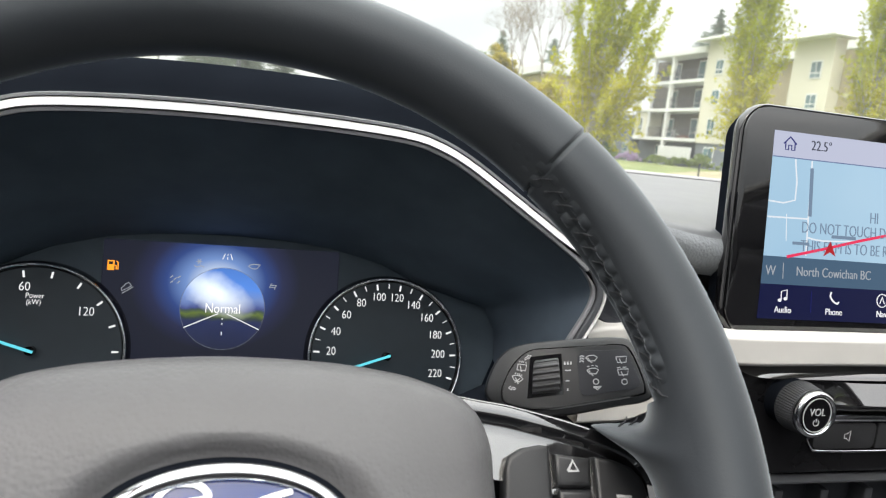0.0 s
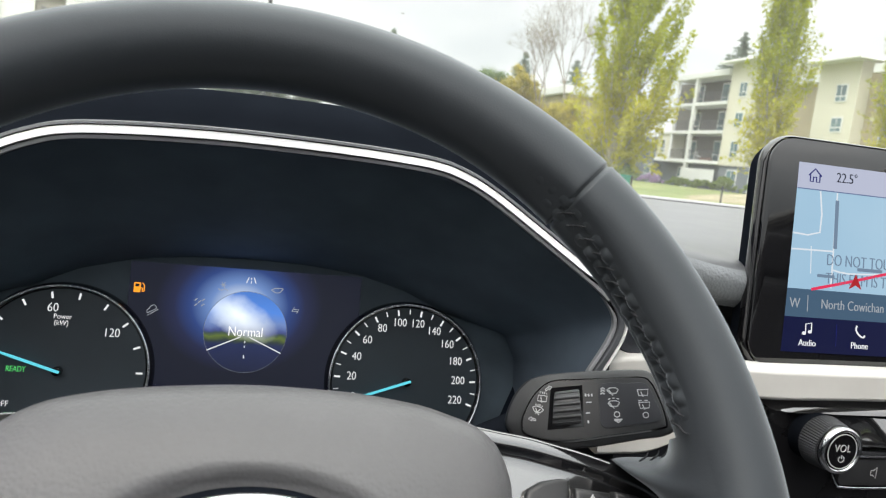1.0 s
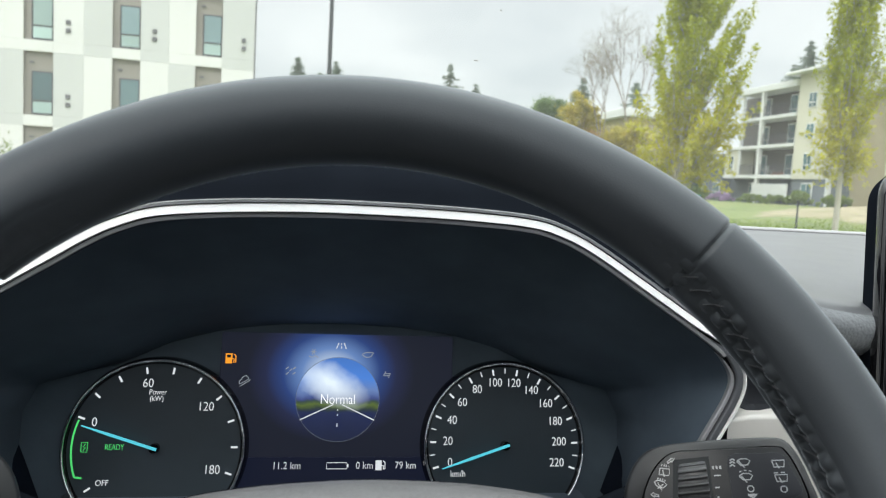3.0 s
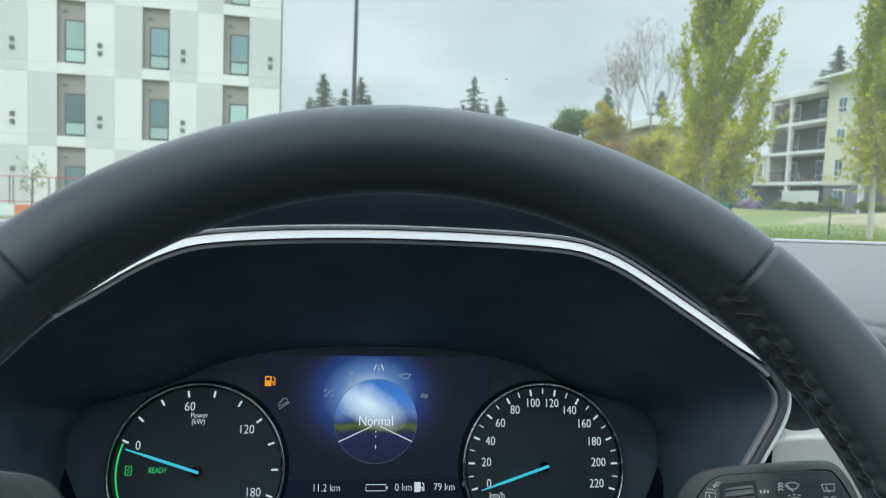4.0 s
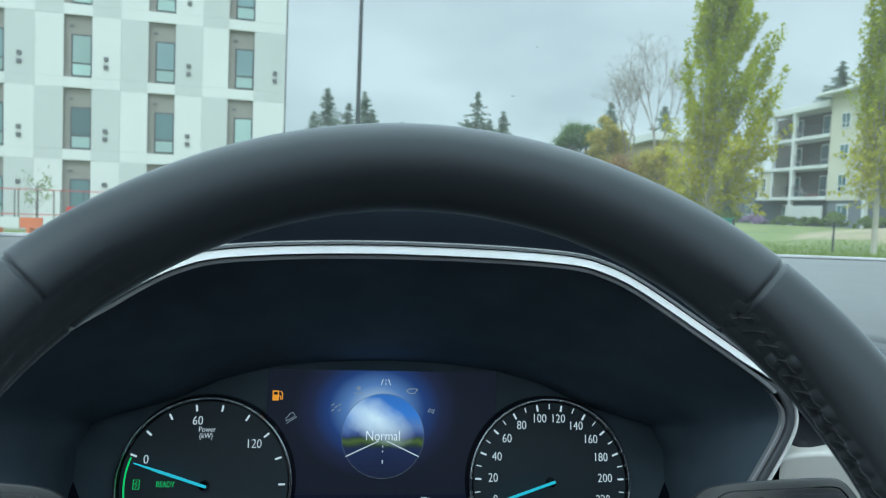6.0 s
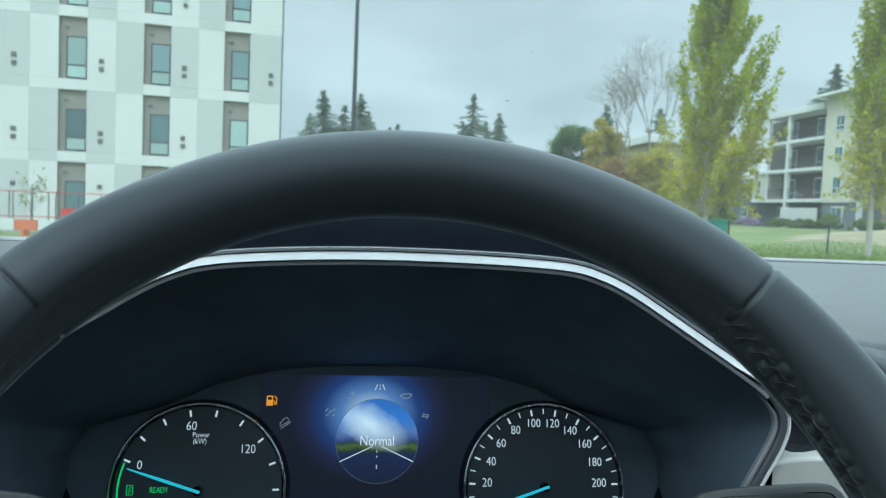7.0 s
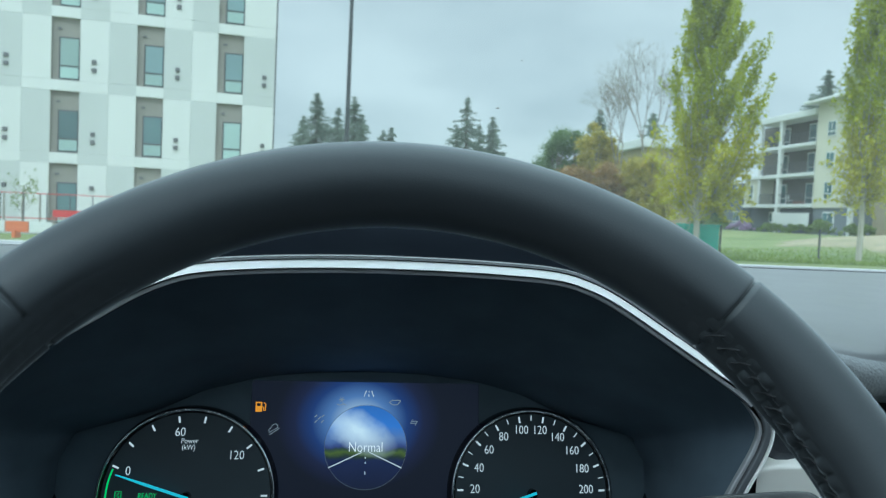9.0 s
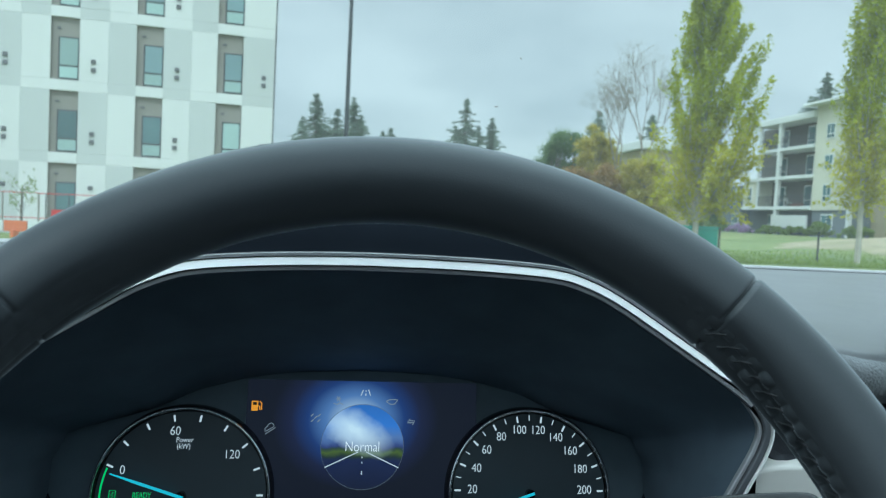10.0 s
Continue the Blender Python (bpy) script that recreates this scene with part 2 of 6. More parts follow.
SHRUB_LEAF = leafy("shrub_leaves", (0.12, 0.18, 0.05), (0.30, 0.37, 0.12))
GREEN_LEAF = leafy("green_leaves", (0.08, 0.14, 0.06), (0.24, 0.32, 0.13))
# Needle greens are paled and greyed to paint in the distant haze.
FIR_HAZY = leafy("hazy_fir_needles", (0.15, 0.20, 0.16), (0.27, 0.32, 0.25))
TWIG = solid("twigs", (0.26, 0.235, 0.20), 0.9, grain_scale=30, vary=0.2)
BUD = leafy("pale_buds", (0.22, 0.20, 0.13), (0.34, 0.31, 0.20))
SAPLING = leafy("sapling_leaves", (0.24, 0.29, 0.15), (0.42, 0.46, 0.27))
PURPLE = leafy("purple_flowers", (0.40, 0.28, 0.46), (0.55, 0.45, 0.60))
POLE = solid("lamp_pole_metal", (0.07, 0.075, 0.08), 0.45, metal=0.4, grain_scale=20)
TEAL = solid("teal_box", (0.06, 0.36, 0.29), 0.5, grain_scale=8)
ORANGE = solid("orange_plastic", (0.60, 0.17, 0.07), 0.5, grain_scale=8)
SIGN_RED = solid("red_banner", (0.55, 0.04, 0.04), 0.6, grain_scale=8)


def ground_mat(name, a, b, c, scale):
    m, nt, p = node_mat(name)
    n, l = nt.nodes, nt.links
    co = n.new("ShaderNodeTexCoord")
    t1, t2 = n.new("ShaderNodeTexNoise"), n.new("ShaderNodeTexNoise")
    t1.inputs["Scale"].default_value, t1.inputs["Detail"].default_value = scale, 6
    t2.inputs["Scale"].default_value, t2.inputs["Detail"].default_value = scale * 18, 4
    l.new(co.outputs["Object"], t1.inputs["Vector"])
    l.new(co.outputs["Object"], t2.inputs["Vector"])
    r = n.new("ShaderNodeValToRGB")
    r.color_ramp.elements[0].position, r.color_ramp.elements[0].color = 0.35, (*a, 1)
    r.color_ramp.elements[1].position, r.color_ramp.elements[1].color = 0.68, (*c, 1)
    e = r.color_ramp.elements.new(0.5)
    e.color = (*b, 1)
    mixv = n.new("ShaderNodeMath")
    mixv.operation = "MULTIPLY_ADD"
    mixv.inputs[1].default_value = 0.3
    sub = n.new("ShaderNodeMath")
    sub.operation = "MULTIPLY"
    sub.inputs[1].default_value = 0.75
    l.new(t1.outputs["Fac"], sub.inputs[0])
    l.new(t2.outputs["Fac"], mixv.inputs[0])
    l.new(sub.outputs[0], mixv.inputs[2])
    l.new(mixv.outputs[0], r.inputs["Fac"])
    l.new(r.outputs["Color"], p.inputs["Base Color"])
    p.inputs["Roughness"].default_value = 0.9
    b2 = n.new("ShaderNodeBump")
    b2.inputs["Strength"].default_value, b2.inputs["Distance"].default_value = 0.5, 0.03
    l.new(t2.outputs["Fac"], b2.inputs["Height"])
    l.new(b2.outputs["Normal"], p.inputs["Normal"])
    return m


LAWN = ground_mat("lawn", (0.070, 0.108, 0.022), (0.110, 0.145, 0.038), (0.185, 0.19, 0.072), 0.22)
ASPHALT = ground_mat("asphalt", (0.045, 0.046, 0.05), (0.055, 0.056, 0.06), (0.07, 0.07, 0.072), 1.5)
SOIL = ground_mat("bare_soil", (0.15, 0.16, 0.07), (0.22, 0.19, 0.115), (0.29, 0.245, 0.155), 0.5)
CONCRETE = ground_mat("concrete", (0.33, 0.33, 0.32), (0.40, 0.40, 0.38), (0.45, 0.45, 0.43), 1.2)


# ---- building blocks ----
def finish(bm, name, smooth=False, angle=None):
    me = bpy.data.meshes.new(name)
    bmesh.ops.recalc_face_normals(bm, faces=bm.faces[:])
    bm.to_mesh(me)
    bm.free()
    if smooth:
        for f in me.polygons:
            f.use_smooth = True
        if angle is not None:
            me.set_sharp_from_angle(angle=radians(angle))
    return me


def part(name, bm, material, parent=None, label="", m=None, smooth=False, angle=40):
    """Links a bmesh (or a mesh) as one object under a thing or a part; m is its pose in its parent."""
    me = bm if isinstance(bm, bpy.types.Mesh) else finish(bm, name, smooth, angle)
    if not me.materials:
        me.materials.append(material)
    ob = new(name, me)
    if parent is not None:
        ob.parent = parent
    if m is not None:
        ob.matrix_basis = m
    if label:
        tagged(ob, label)
    return ob


def thing(name, label, category, m=None, group="", kind=""):
    e = new(name)
    e.empty_display_size = 0.05
    if m is not None:
        e.matrix_basis = m
    return tagged(e, label, category, group, kind)


def box_bm(x0, x1, y0, y1, z0, z1, bevel=0.0, seg=2):
    bm = bmesh.new()
    bmesh.ops.create_cube(bm, size=1)
    for v in bm.verts:
        v.co = Vector(((x0 + x1) / 2 + v.co.x * (x1 - x0), (y0 + y1) / 2 + v.co.y * (y1 - y0), (z0 + z1) / 2 + v.co.z * (z1 - z0)))
    if bevel:
        bmesh.ops.bevel(bm, geom=bm.edges[:], offset=bevel, segments=seg, profile=0.6, affect="EDGES")
    return bm


def cyl_bm(r0, r1, depth, seg=32, bevel=0.0):
    """A cone or cylinder that stands on z = 0."""
    bm = bmesh.new()
    bmesh.ops.create_cone(bm, cap_ends=True, segments=seg, radius1=r0, radius2=r1, depth=depth)
    bmesh.ops.translate(bm, verts=bm.verts[:], vec=(0, 0, depth / 2))
    if bevel:
        bmesh.ops.bevel(bm, geom=[e for e in bm.edges if len(e.link_faces) == 2 and e.calc_face_angle(0) > 0.6], offset=bevel, segments=2, affect="EDGES")
    return bm


def plate_bm(points, depth, bevel=0.0, seg=2):
    """A flat shape in x, y, raised by depth in z."""
    bm = bmesh.new()
    vs = [bm.verts.new((x, y, 0)) for x, y in points]
    f = bm.faces.new(vs)
    if depth:
        ext = bmesh.ops.extrude_face_region(bm, geom=[f])
        top = [g for g in ext["geom"] if isinstance(g, bmesh.types.BMVert)]
        bmesh.ops.translate(bm, verts=top, vec=(0, 0, depth))
        if bevel:
            tops = set(top)
            ed = [e for e in bm.edges if e.verts[0] in tops and e.verts[1] in tops]
            bmesh.ops.bevel(bm, geom=ed, offset=bevel, segments=seg, profile=0.6, affect="EDGES")
    return bm


def spline(points, n=8, closed=False):
    """A smooth line (Catmull-Rom) through points of two or three numbers."""
    p = [Vector(q) for q in points]
    out = []
    count = len(p) if closed else len(p) - 1
    for i in range(count):
        a, b = p[i], p[(i + 1) % len(p)]
        z0 = p[i - 1] if closed or i else a * 2 - b
        z1 = p[(i + 2) % len(p)] if closed or i + 2 < len(p) else b * 2 - a
        for k in range(n):
            t = k / n
            out.append(0.5 * ((2 * a) + (b - z0) * t + (2 * z0 - 5 * a + 4 * b - z1) * t * t + (3 * a - z0 - 3 * b + z1) * t ** 3))
    if not closed:
        out.append(p[-1].copy())
    return out


def rounded(x0, x1, y0, y1, r, n=6):
    pts = []
    for cx, cy, a0 in ((x1 - r, y1 - r, 0), (x0 + r, y1 - r, 90), (x0 + r, y0 + r, 180), (x1 - r, y0 + r, 270)):
        for k in range(n + 1):
            a = radians(a0 + 90 * k / n)
            pts.append((cx + r * math.cos(a), cy + r * math.sin(a)))
    return pts


def ellipse(cx, cy, rx, ry, n=48):
    return [(cx + rx * math.cos(2 * math.pi * k / n), cy + ry * math.sin(2 * math.pi * k / n)) for k in range(n)]


def loft_bm(rings, closed=False, caps=False):
    """Skins between rows of points; closed joins each row's ends."""
    bm = bmesh.new()
    rows = [[bm.verts.new(p) for p in r] for r in rings]
    for a, b in zip(rows, rows[1:]):
        n = len(a)
        for i in range(n if closed else n - 1):
            j = (i + 1) % n
            bm.faces.new((a[i], a[j], b[j], b[i]))
    if caps:
        bm.faces.new(rows[0])
        bm.faces.new(rows[-1])
    return bm


def ribbon_bm(line, width, depth, z=0.0):
    """A line in x, y as a raised strip of that width."""
    bm = bmesh.new()
    pts = [Vector((p[0], p[1], 0)) for p in line]
    rows = []
    for i, p in enumerate(pts):
        d = (pts[min(i + 1, len(pts) - 1)] - pts[max(i - 1, 0)]).normalized()
        s = Vector((-d.y, d.x, 0)) * width / 2
        rows.append([bm.verts.new(p + s + Vector((0, 0, z))), bm.verts.new(p + s + Vector((0, 0, z + depth))),
                     bm.verts.new(p - s + Vector((0, 0, z + depth))), bm.verts.new(p - s + Vector((0, 0, z)))])
    for a, b in zip(rows, rows[1:]):
        for i in range(4):
            bm.faces.new((a[i], a[(i + 1) % 4], b[(i + 1) % 4], b[i]))
    bm.faces.new(rows[0])
    bm.faces.new(rows[-1])
    return bm


def join_bm(*bms):
    out = bmesh.new()
    for b in bms:
        me = bpy.data.meshes.new("tmp")
        b.to_mesh(me)
        b.free()
        out.from_mesh(me)
        bpy.data.meshes.remove(me)
    return out


def text_part(name, words, size, material, parent, m, label="", align="CENTER", depth=0.0002, stretch=1.0):
    cu = bpy.data.curves.new(name, "FONT")
    cu.body, cu.size, cu.extrude, cu.align_x, cu.align_y = words, size, depth, align, "CENTER"
    cu.resolution_u, cu.offset = 3, -size * 0.012
    tmp = bpy.data.objects.new(name, cu)
    scene.collection.objects.link(tmp)
    bpy.context.view_layer.update()
    me = bpy.data.meshes.new_from_object(tmp.evaluated_get(bpy.context.evaluated_depsgraph_get()))
    bpy.data.objects.remove(tmp)
    if stretch != 1.0:
        me.transform(Matrix.Diagonal((stretch, 1, 1, 1)))
    me.materials.clear()
    return part(name, me, material, parent, label, m)


def at2(x, y, z=0.0, turn=0.0):
    """A place in a panel's own plane, in millimetres."""
    return pose(x / 1000, y / 1000, z / 1000, 0, 0, turn)


def mm(points):
    return [(x / 1000, y / 1000) for x, y in points]

# ---- cabin shell ----
CX = 0.38  # the car's middle line


def cabin():
    pad = thing("dashboard", "black grained dashboard top with a padded front roll", "dashboard", kind="structure")
    prof = [(0.345, 1.1443), (0.25, 1.1432), (0.10, 1.1374), (0.0, 1.1310), (-0.05, 1.1265), (-0.074, 1.1240), (-0.083, 1.1215), (-0.0885, 1.1165), (-0.0895, 1.1100), (-0.086, 1.1020), (-0.078, 1.0965)]
    prof = [tuple(p) for p in spline(prof, 5)]
    edge = next(i for i, p in enumerate(prof) if p[0] < -0.0845)

    def strip(x0, x1, rows, steps):
        rings = []
        for k in range(steps + 1):
            x = x0 + (x1 - x0) * k / steps
            u = (x - CX) / 0.78
            bow = 0.05 * u * u
            w = min(1.0, max(0.0, (0.300 - abs(x)) / 0.085))  # it climbs towards the binnacle
            lift = 0.013 * w * w
            rings.append([(x, y - bow * max(0, (y + 0.12) / 0.46), z - 0.006 * max(0, abs(u) - 0.5) + lift * min(1.0, max(0.0, (0.12 - y) / 0.16))) for y, z in rows])
        return loft_bm(rings)
    for x0, x1, steps in ((0.2135, CX + 0.79, 64), (CX - 0.79, -0.2135, 16)):
        part("pad_top", strip(x0, x1, prof[:edge + 1], steps), PAD_TOP, pad, "smooth grey top of the dashboard", smooth=True, angle=180)
        part("pad_front", strip(x0, x1, prof[edge:], steps), PAD, pad, "coarsely grained dark front roll", smooth=True, angle=180)
    part("pad_top", strip(-0.2135, 0.2135, [p for p in prof if p[0] > 0.10], 12), PAD_TOP, pad, "smooth grey top of the dashboard", smooth=True)
    # pale tube added along the far edge to draw its line of glare
    lip = [(CX - 0.78 + 1.56 * k / 32, 0.345 - 0.05 * (k / 16 - 1) ** 2, 1.1450 - 0.006 * max(0, abs(k / 16 - 1) - 0.5)) for k in range(33)]
    part("far_lip", loft_bm([[(x, y + 0.0045 * math.cos(q), z + 0.0032 * math.sin(q)) for q in [2 * math.pi * j / 10 for j in range(10)]] for x, y, z in lip], True, True), GLARE_LIP, pad, "pale lip added for the bright line of glare", smooth=True)
    part("windscreen_ledge", box_bm(CX - 0.8, CX + 0.8, 0.335, 0.39, 1.08, 1.140, 0.006), SOFT_BLACK, pad)
    part("lower_panel", box_bm(CX - 0.79, -0.21, -0.09, -0.02, 0.55, 1.075, 0.01), SOFT_BLACK, pad)
    part("lower_panel", box_bm(0.215, CX + 0.79, -0.082, 0.0, 0.55, 1.068, 0.008), SOFT_BLACK, pad)
    part("backing", box_bm(CX - 0.78, CX + 0.78, 0.045, 0.06, 0.55, 1.125), SOFT_BLACK, pad)
    # satin band that runs from the binnacle across the passenger side
    st = [(0.203, -0.085, 1.0635, 1.0055), (0.215, -0.0865, 1.0665, 1.0065), (0.235, -0.092, 1.0685, 1.011), (0.255, -0.104, 1.070, 1.030), (0.272, -0.1155, 1.0715, 1.051),
          (0.30, -0.1195, 1.0722, 1.0537), (0.40, -0.120, 1.0732, 1.0555), (0.62, -0.119, 1.0735, 1.0555), (CX + 0.79, -0.11, 1.0735, 1.055)]
    rings = []
    for x, y, zt, zb in [(*p, q[0]) for p, q in zip(spline([(a, b, c) for a, b, c, d in st], 6), spline([(d, 0) for a, b, c, d in st], 6))]:
        rings.append([(x, y + 0.02, zt - 0.0016), (x, y + 0.0022, zt - 0.0010), (x, y + 0.0006, zt - 0.0018), (x, y, zt - 0.0032), (x, y, zt - 0.0038), (x, y, zb + 0.0026), (x, y, zb + 0.002), (x, y + 0.002, zb), (x, y + 0.02, zb)])
    part("trim_band", loft_bm(rings), BAND, pad, "satin champagne silver trim band", smooth=True, angle=50)

    shell = thing("car_cabin", "car cabin shell with a pale headliner and dark trim", "car interior", m=pose(CX, 0, 0), kind="structure")
    part("floor_pan", box_bm(-0.85, 0.85, -2.0, 0.6, 0.38, 0.42), SEAT, shell)
    # headliner round an unseen glass roof, added so that overhead light comes in
    for x0, x1, y0, y1 in ((-0.62, -0.56, -2.0, -0.30), (0.56, 0.62, -2.0, -0.30), (-0.56, 0.56, -0.42, -0.30), (-0.56, 0.56, -2.0, -1.75)):
        part("headliner", box_bm(x0, x1, y0, y1, 1.57, 1.60, 0.008), HEADLINER, shell)
    me = bpy.data.meshes.new("added_roof_glass")
    me.from_pydata([(-0.56, -1.75, 1.588), (-0.56, -0.42, 1.588), (0.56, -0.42, 1.588), (0.56, -1.75, 1.588)], [], [(0, 1, 2, 3)])
    pane = part("added_roof_glass", me, ADDED_ROOF_GLASS, shell, "unseen clear glass roof, added to let light in")
    pane.visible_shadow = False
    part("rear_bulkhead", box_bm(-0.85, 0.85, -2.05, -2.0, 0.38, 1.18), SEAT, shell)
    for s in (-1, 1):
        part("door_panel", box_bm(min(s * 0.80, s * 0.88), max(s * 0.80, s * 0.88), -2.0, 0.36, 0.40, 1.08, 0.02), SOFT_BLACK, shell)
        for y0, y1 in ((-0.86, -0.76), (-2.0, -1.85)):
            rings = [[(s * 0.83, y0, 1.06), (s * 0.83, y1, 1.06), (s * 0.79, y1, 1.06), (s * 0.79, y0, 1.06)], [(s * 0.64, y0, 1.58), (s * 0.64, y1, 1.58), (s * 0.60, y1, 1.58), (s * 0.60, y0, 1.58)]]
            part("door_pillar", loft_bm(rings, True, True), SOFT_BLACK, shell)
        a, b = Vector((s * 0.80, 0.34, 1.10)), Vector((s * 0.60, -0.34, 1.585))
        rings = [[tuple(p + Vector(o)) for o in ((-0.03, -0.02, -0.015), (0.03, -0.02, -0.015), (0.03, 0.03, 0.02), (-0.03, 0.03, 0.02))] for p in (a, a.lerp(b, 0.5) + Vector((s * 0.02, 0, 0.03)), b)]
        part("windscreen_pillar", loft_bm(rings, True, True), SOFT_BLACK, shell, smooth=True)
        part("roof_rail", box_bm(min(s * 0.58, s * 0.65), max(s * 0.58, s * 0.65), -2.0, -0.32, 1.55, 1.60, 0.01), HEADLINER, shell)
    # unseen glass behind the front doors, tinted to dim the light from behind
    for s in (-1, 1):
        me = bpy.data.meshes.new("rear_side_glass")
        me.from_pydata([(s * 0.81, -1.85, 1.07), (s * 0.81, -0.86, 1.07), (s * 0.62, -0.86, 1.57), (s * 0.62, -1.85, 1.57)], [], [(0, 1, 2, 3)])
        part("rear_side_glass", me, REAR_DIMMING, shell, "unseen rear glass, tinted to hold back light")
    me = bpy.data.meshes.new("rear_glass")
    me.from_pydata([(-0.80, -2.02, 1.17), (0.80, -2.02, 1.17), (0.62, -1.98, 1.57), (-0.62, -1.98, 1.57)], [], [(0, 1, 2, 3)])
    part("rear_glass", me, REAR_DIMMING, shell, "unseen rear glass, tinted to hold back light")
    part("roof_header", box_bm(-0.62, 0.62, -0.37, -0.29, 1.55, 1.60, 0.012), HEADLINER, shell)
    for s in (-0.38, 0.38):
        seat = thing("car_seat", "black cloth front car seat", "seat")
        seat.matrix_basis = pose(s + CX, 0, 0)
        part("seat_back", box_bm(-0.25, 0.25, -1.18, -1.02, 0.62, 1.22, 0.05, 3), SEAT, seat, smooth=True)
        part("seat_cushion", box_bm(-0.26, 0.26, -1.05, -0.55, 0.42, 0.62, 0.05, 3), SEAT, seat, smooth=True)
        part("head_restraint", box_bm(-0.13, 0.13, -1.19, -1.09, 1.25, 1.42, 0.04, 3), SEAT, seat, smooth=True)
    # windscreen, slightly bowed
    glass = thing("windscreen", "clear raked car windscreen above the dashboard", "windscreen", m=pose(CX, 0, 0), kind="structure")
    rings = []
    for k in range(13):
        v = k / 12
        row = []
        for i in range(17):
            u = i / 8 - 1
            x = u * (0.79 - 0.19 * v)
            y = 0.36 - 0.68 * v - 0.06 * u * u * (1 - 0.4 * v)
            z = 1.13 + 0.445 * v + 0.05 * math.sin(math.pi * v)
            row.append((x, y, z))
        rings.append(row)
    bm = loft_bm(rings)
    bm.normal_update()
    if bm.faces[:][100].normal.z > 0:
        bmesh.ops.reverse_faces(bm, faces=bm.faces[:])
    me = bpy.data.meshes.new("pane")  # the faces look into the cabin
    bm.to_mesh(me)
    bm.free()
    for f in me.polygons:
        f.use_smooth = True
    g = part("pane", me, GLASS, glass)
    g.visible_shadow = False
    # small marks of dirt that stick to the glass
    rnd = random.Random(3)
    for x, y, z, w, h in ((0.1144, 0.1352, 1.3142, 0.0007, 0.0011), (0.1047, 0.1758, 1.2815, 0.0016, 0.0006), (0.2946, 0.2340, 1.2386, 0.0007, 0.0007)):
        ring = [(w * (0.7 + 0.5 * rnd.random()) * math.cos(a), h * (0.7 + 0.5 * rnd.random()) * math.sin(a)) for a in [2 * math.pi * k / 9 for k in range(9)]]
        part("dirt_mark", plate_bm(ring, 0.0003), BARK, glass, m=pose(x - CX, y - 0.0006, z - 0.0006, 35))


cabin()


# ---- instrument binnacle ----
HALF = [(0.0, 1.1642), (0.03, 1.1640), (0.06, 1.1632), (0.085, 1.1615), (0.100, 1.1580), (0.118, 1.1500), (0.150, 1.1305), (0.186, 1.1080), (0.198, 1.0975), (0.2035, 1.0865), (0.2015, 1.0745), (0.1915, 1.055), (0.174, 1.022), (0.160, 0.992)]
half_line = [Vector((p[0], p[1])) for p in spline(HALF, 8)]
# the driver's side sits a little lower
HOOD_LINE = [Vector((-p.x, p.y - 0.004 * min(1.0, p.x / 0.13) ** 1.5)) for p in reversed(half_line[1:])] + half_line
HOOD_LINE = [p + Vector((0.0013 if p.x < 0.15 else 0.0013 - 0.0010 * min(1.0, (p.x - 0.15) / 0.05), 0)) for p in HOOD_LINE]


def outward(line):
    out = []
    for i in range(len(line)):
        d = (line[min(i + 1, len(line) - 1)] - line[max(i - 1, 0)]).normalized()
        out.append(Vector((-d.y, d.x)))
    return out


HOOD_N = outward(HOOD_LINE)


def hood_ring(offset, y, low=1.0, sel=None):
    ring = []
    for p, n in zip(HOOD_LINE, HOOD_N):
        k = min(1.0, max(low, (p.y - 1.06) / 0.07)) if low < 1 else 1.0
        ring.append((p.x + n.x * offset * k, y, p.y + n.y * offset * k))
    return ring


def sweep(o0, o1, y0, y1, taper=None, low=0.0):
    rings = []
    for i, (p, n) in enumerate(zip(HOOD_LINE, HOOD_N)):
        if taper and p.y < 1.1055 or p.y < low:
            continue
        k = min(1.0, max(0.12, (p.y - 1.1055) / 0.010)) if taper else 1.0
        a, b = p + n * o0, p + n * (o1)
        if taper:
            mid, hw = (o0 + o1) / 2, (o1 - o0) / 2 * k
            a, b = p + n * (mid - hw), p + n * (mid + hw)
        c = (a + b) / 2
        lean = 0.0022 if taper else 0.0  # the silver face leans back at its outer edge
        rings.append([(a.x, y1, a.y), (a.x, y0 + 0.0008, a.y), (a.x * 0.8 + c.x * 0.2, y0, a.y * 0.8 + c.y * 0.2), (b.x * 0.8 + c.x * 0.2, y0 + lean, b.y * 0.8 + c.y * 0.2), (b.x, y0 + 0.0008 + lean, b.y), (b.x, y1, b.y)])
    return loft_bm(rings, True, True)


cluster = thing("instrument_cluster", "hooded instrument cluster with two dials and a lit colour display", "instrument cluster")
part("trim_strip", sweep(-0.0019, 0.0021, -0.0950, -0.088, True), SATIN, cluster, "satin silver strip round the hood", smooth=True, angle=12)
part("inner_edge", sweep(-0.0043, -0.0022, -0.0935, -0.087, low=1.100), EDGE, cluster, "grey metal edge line", smooth=True, angle=35)
part("outer_edge", sweep(0.0025, 0.0041, -0.0930, -0.086, low=1.102), EDGE, cluster, "grey metal edge line", smooth=True, angle=35)


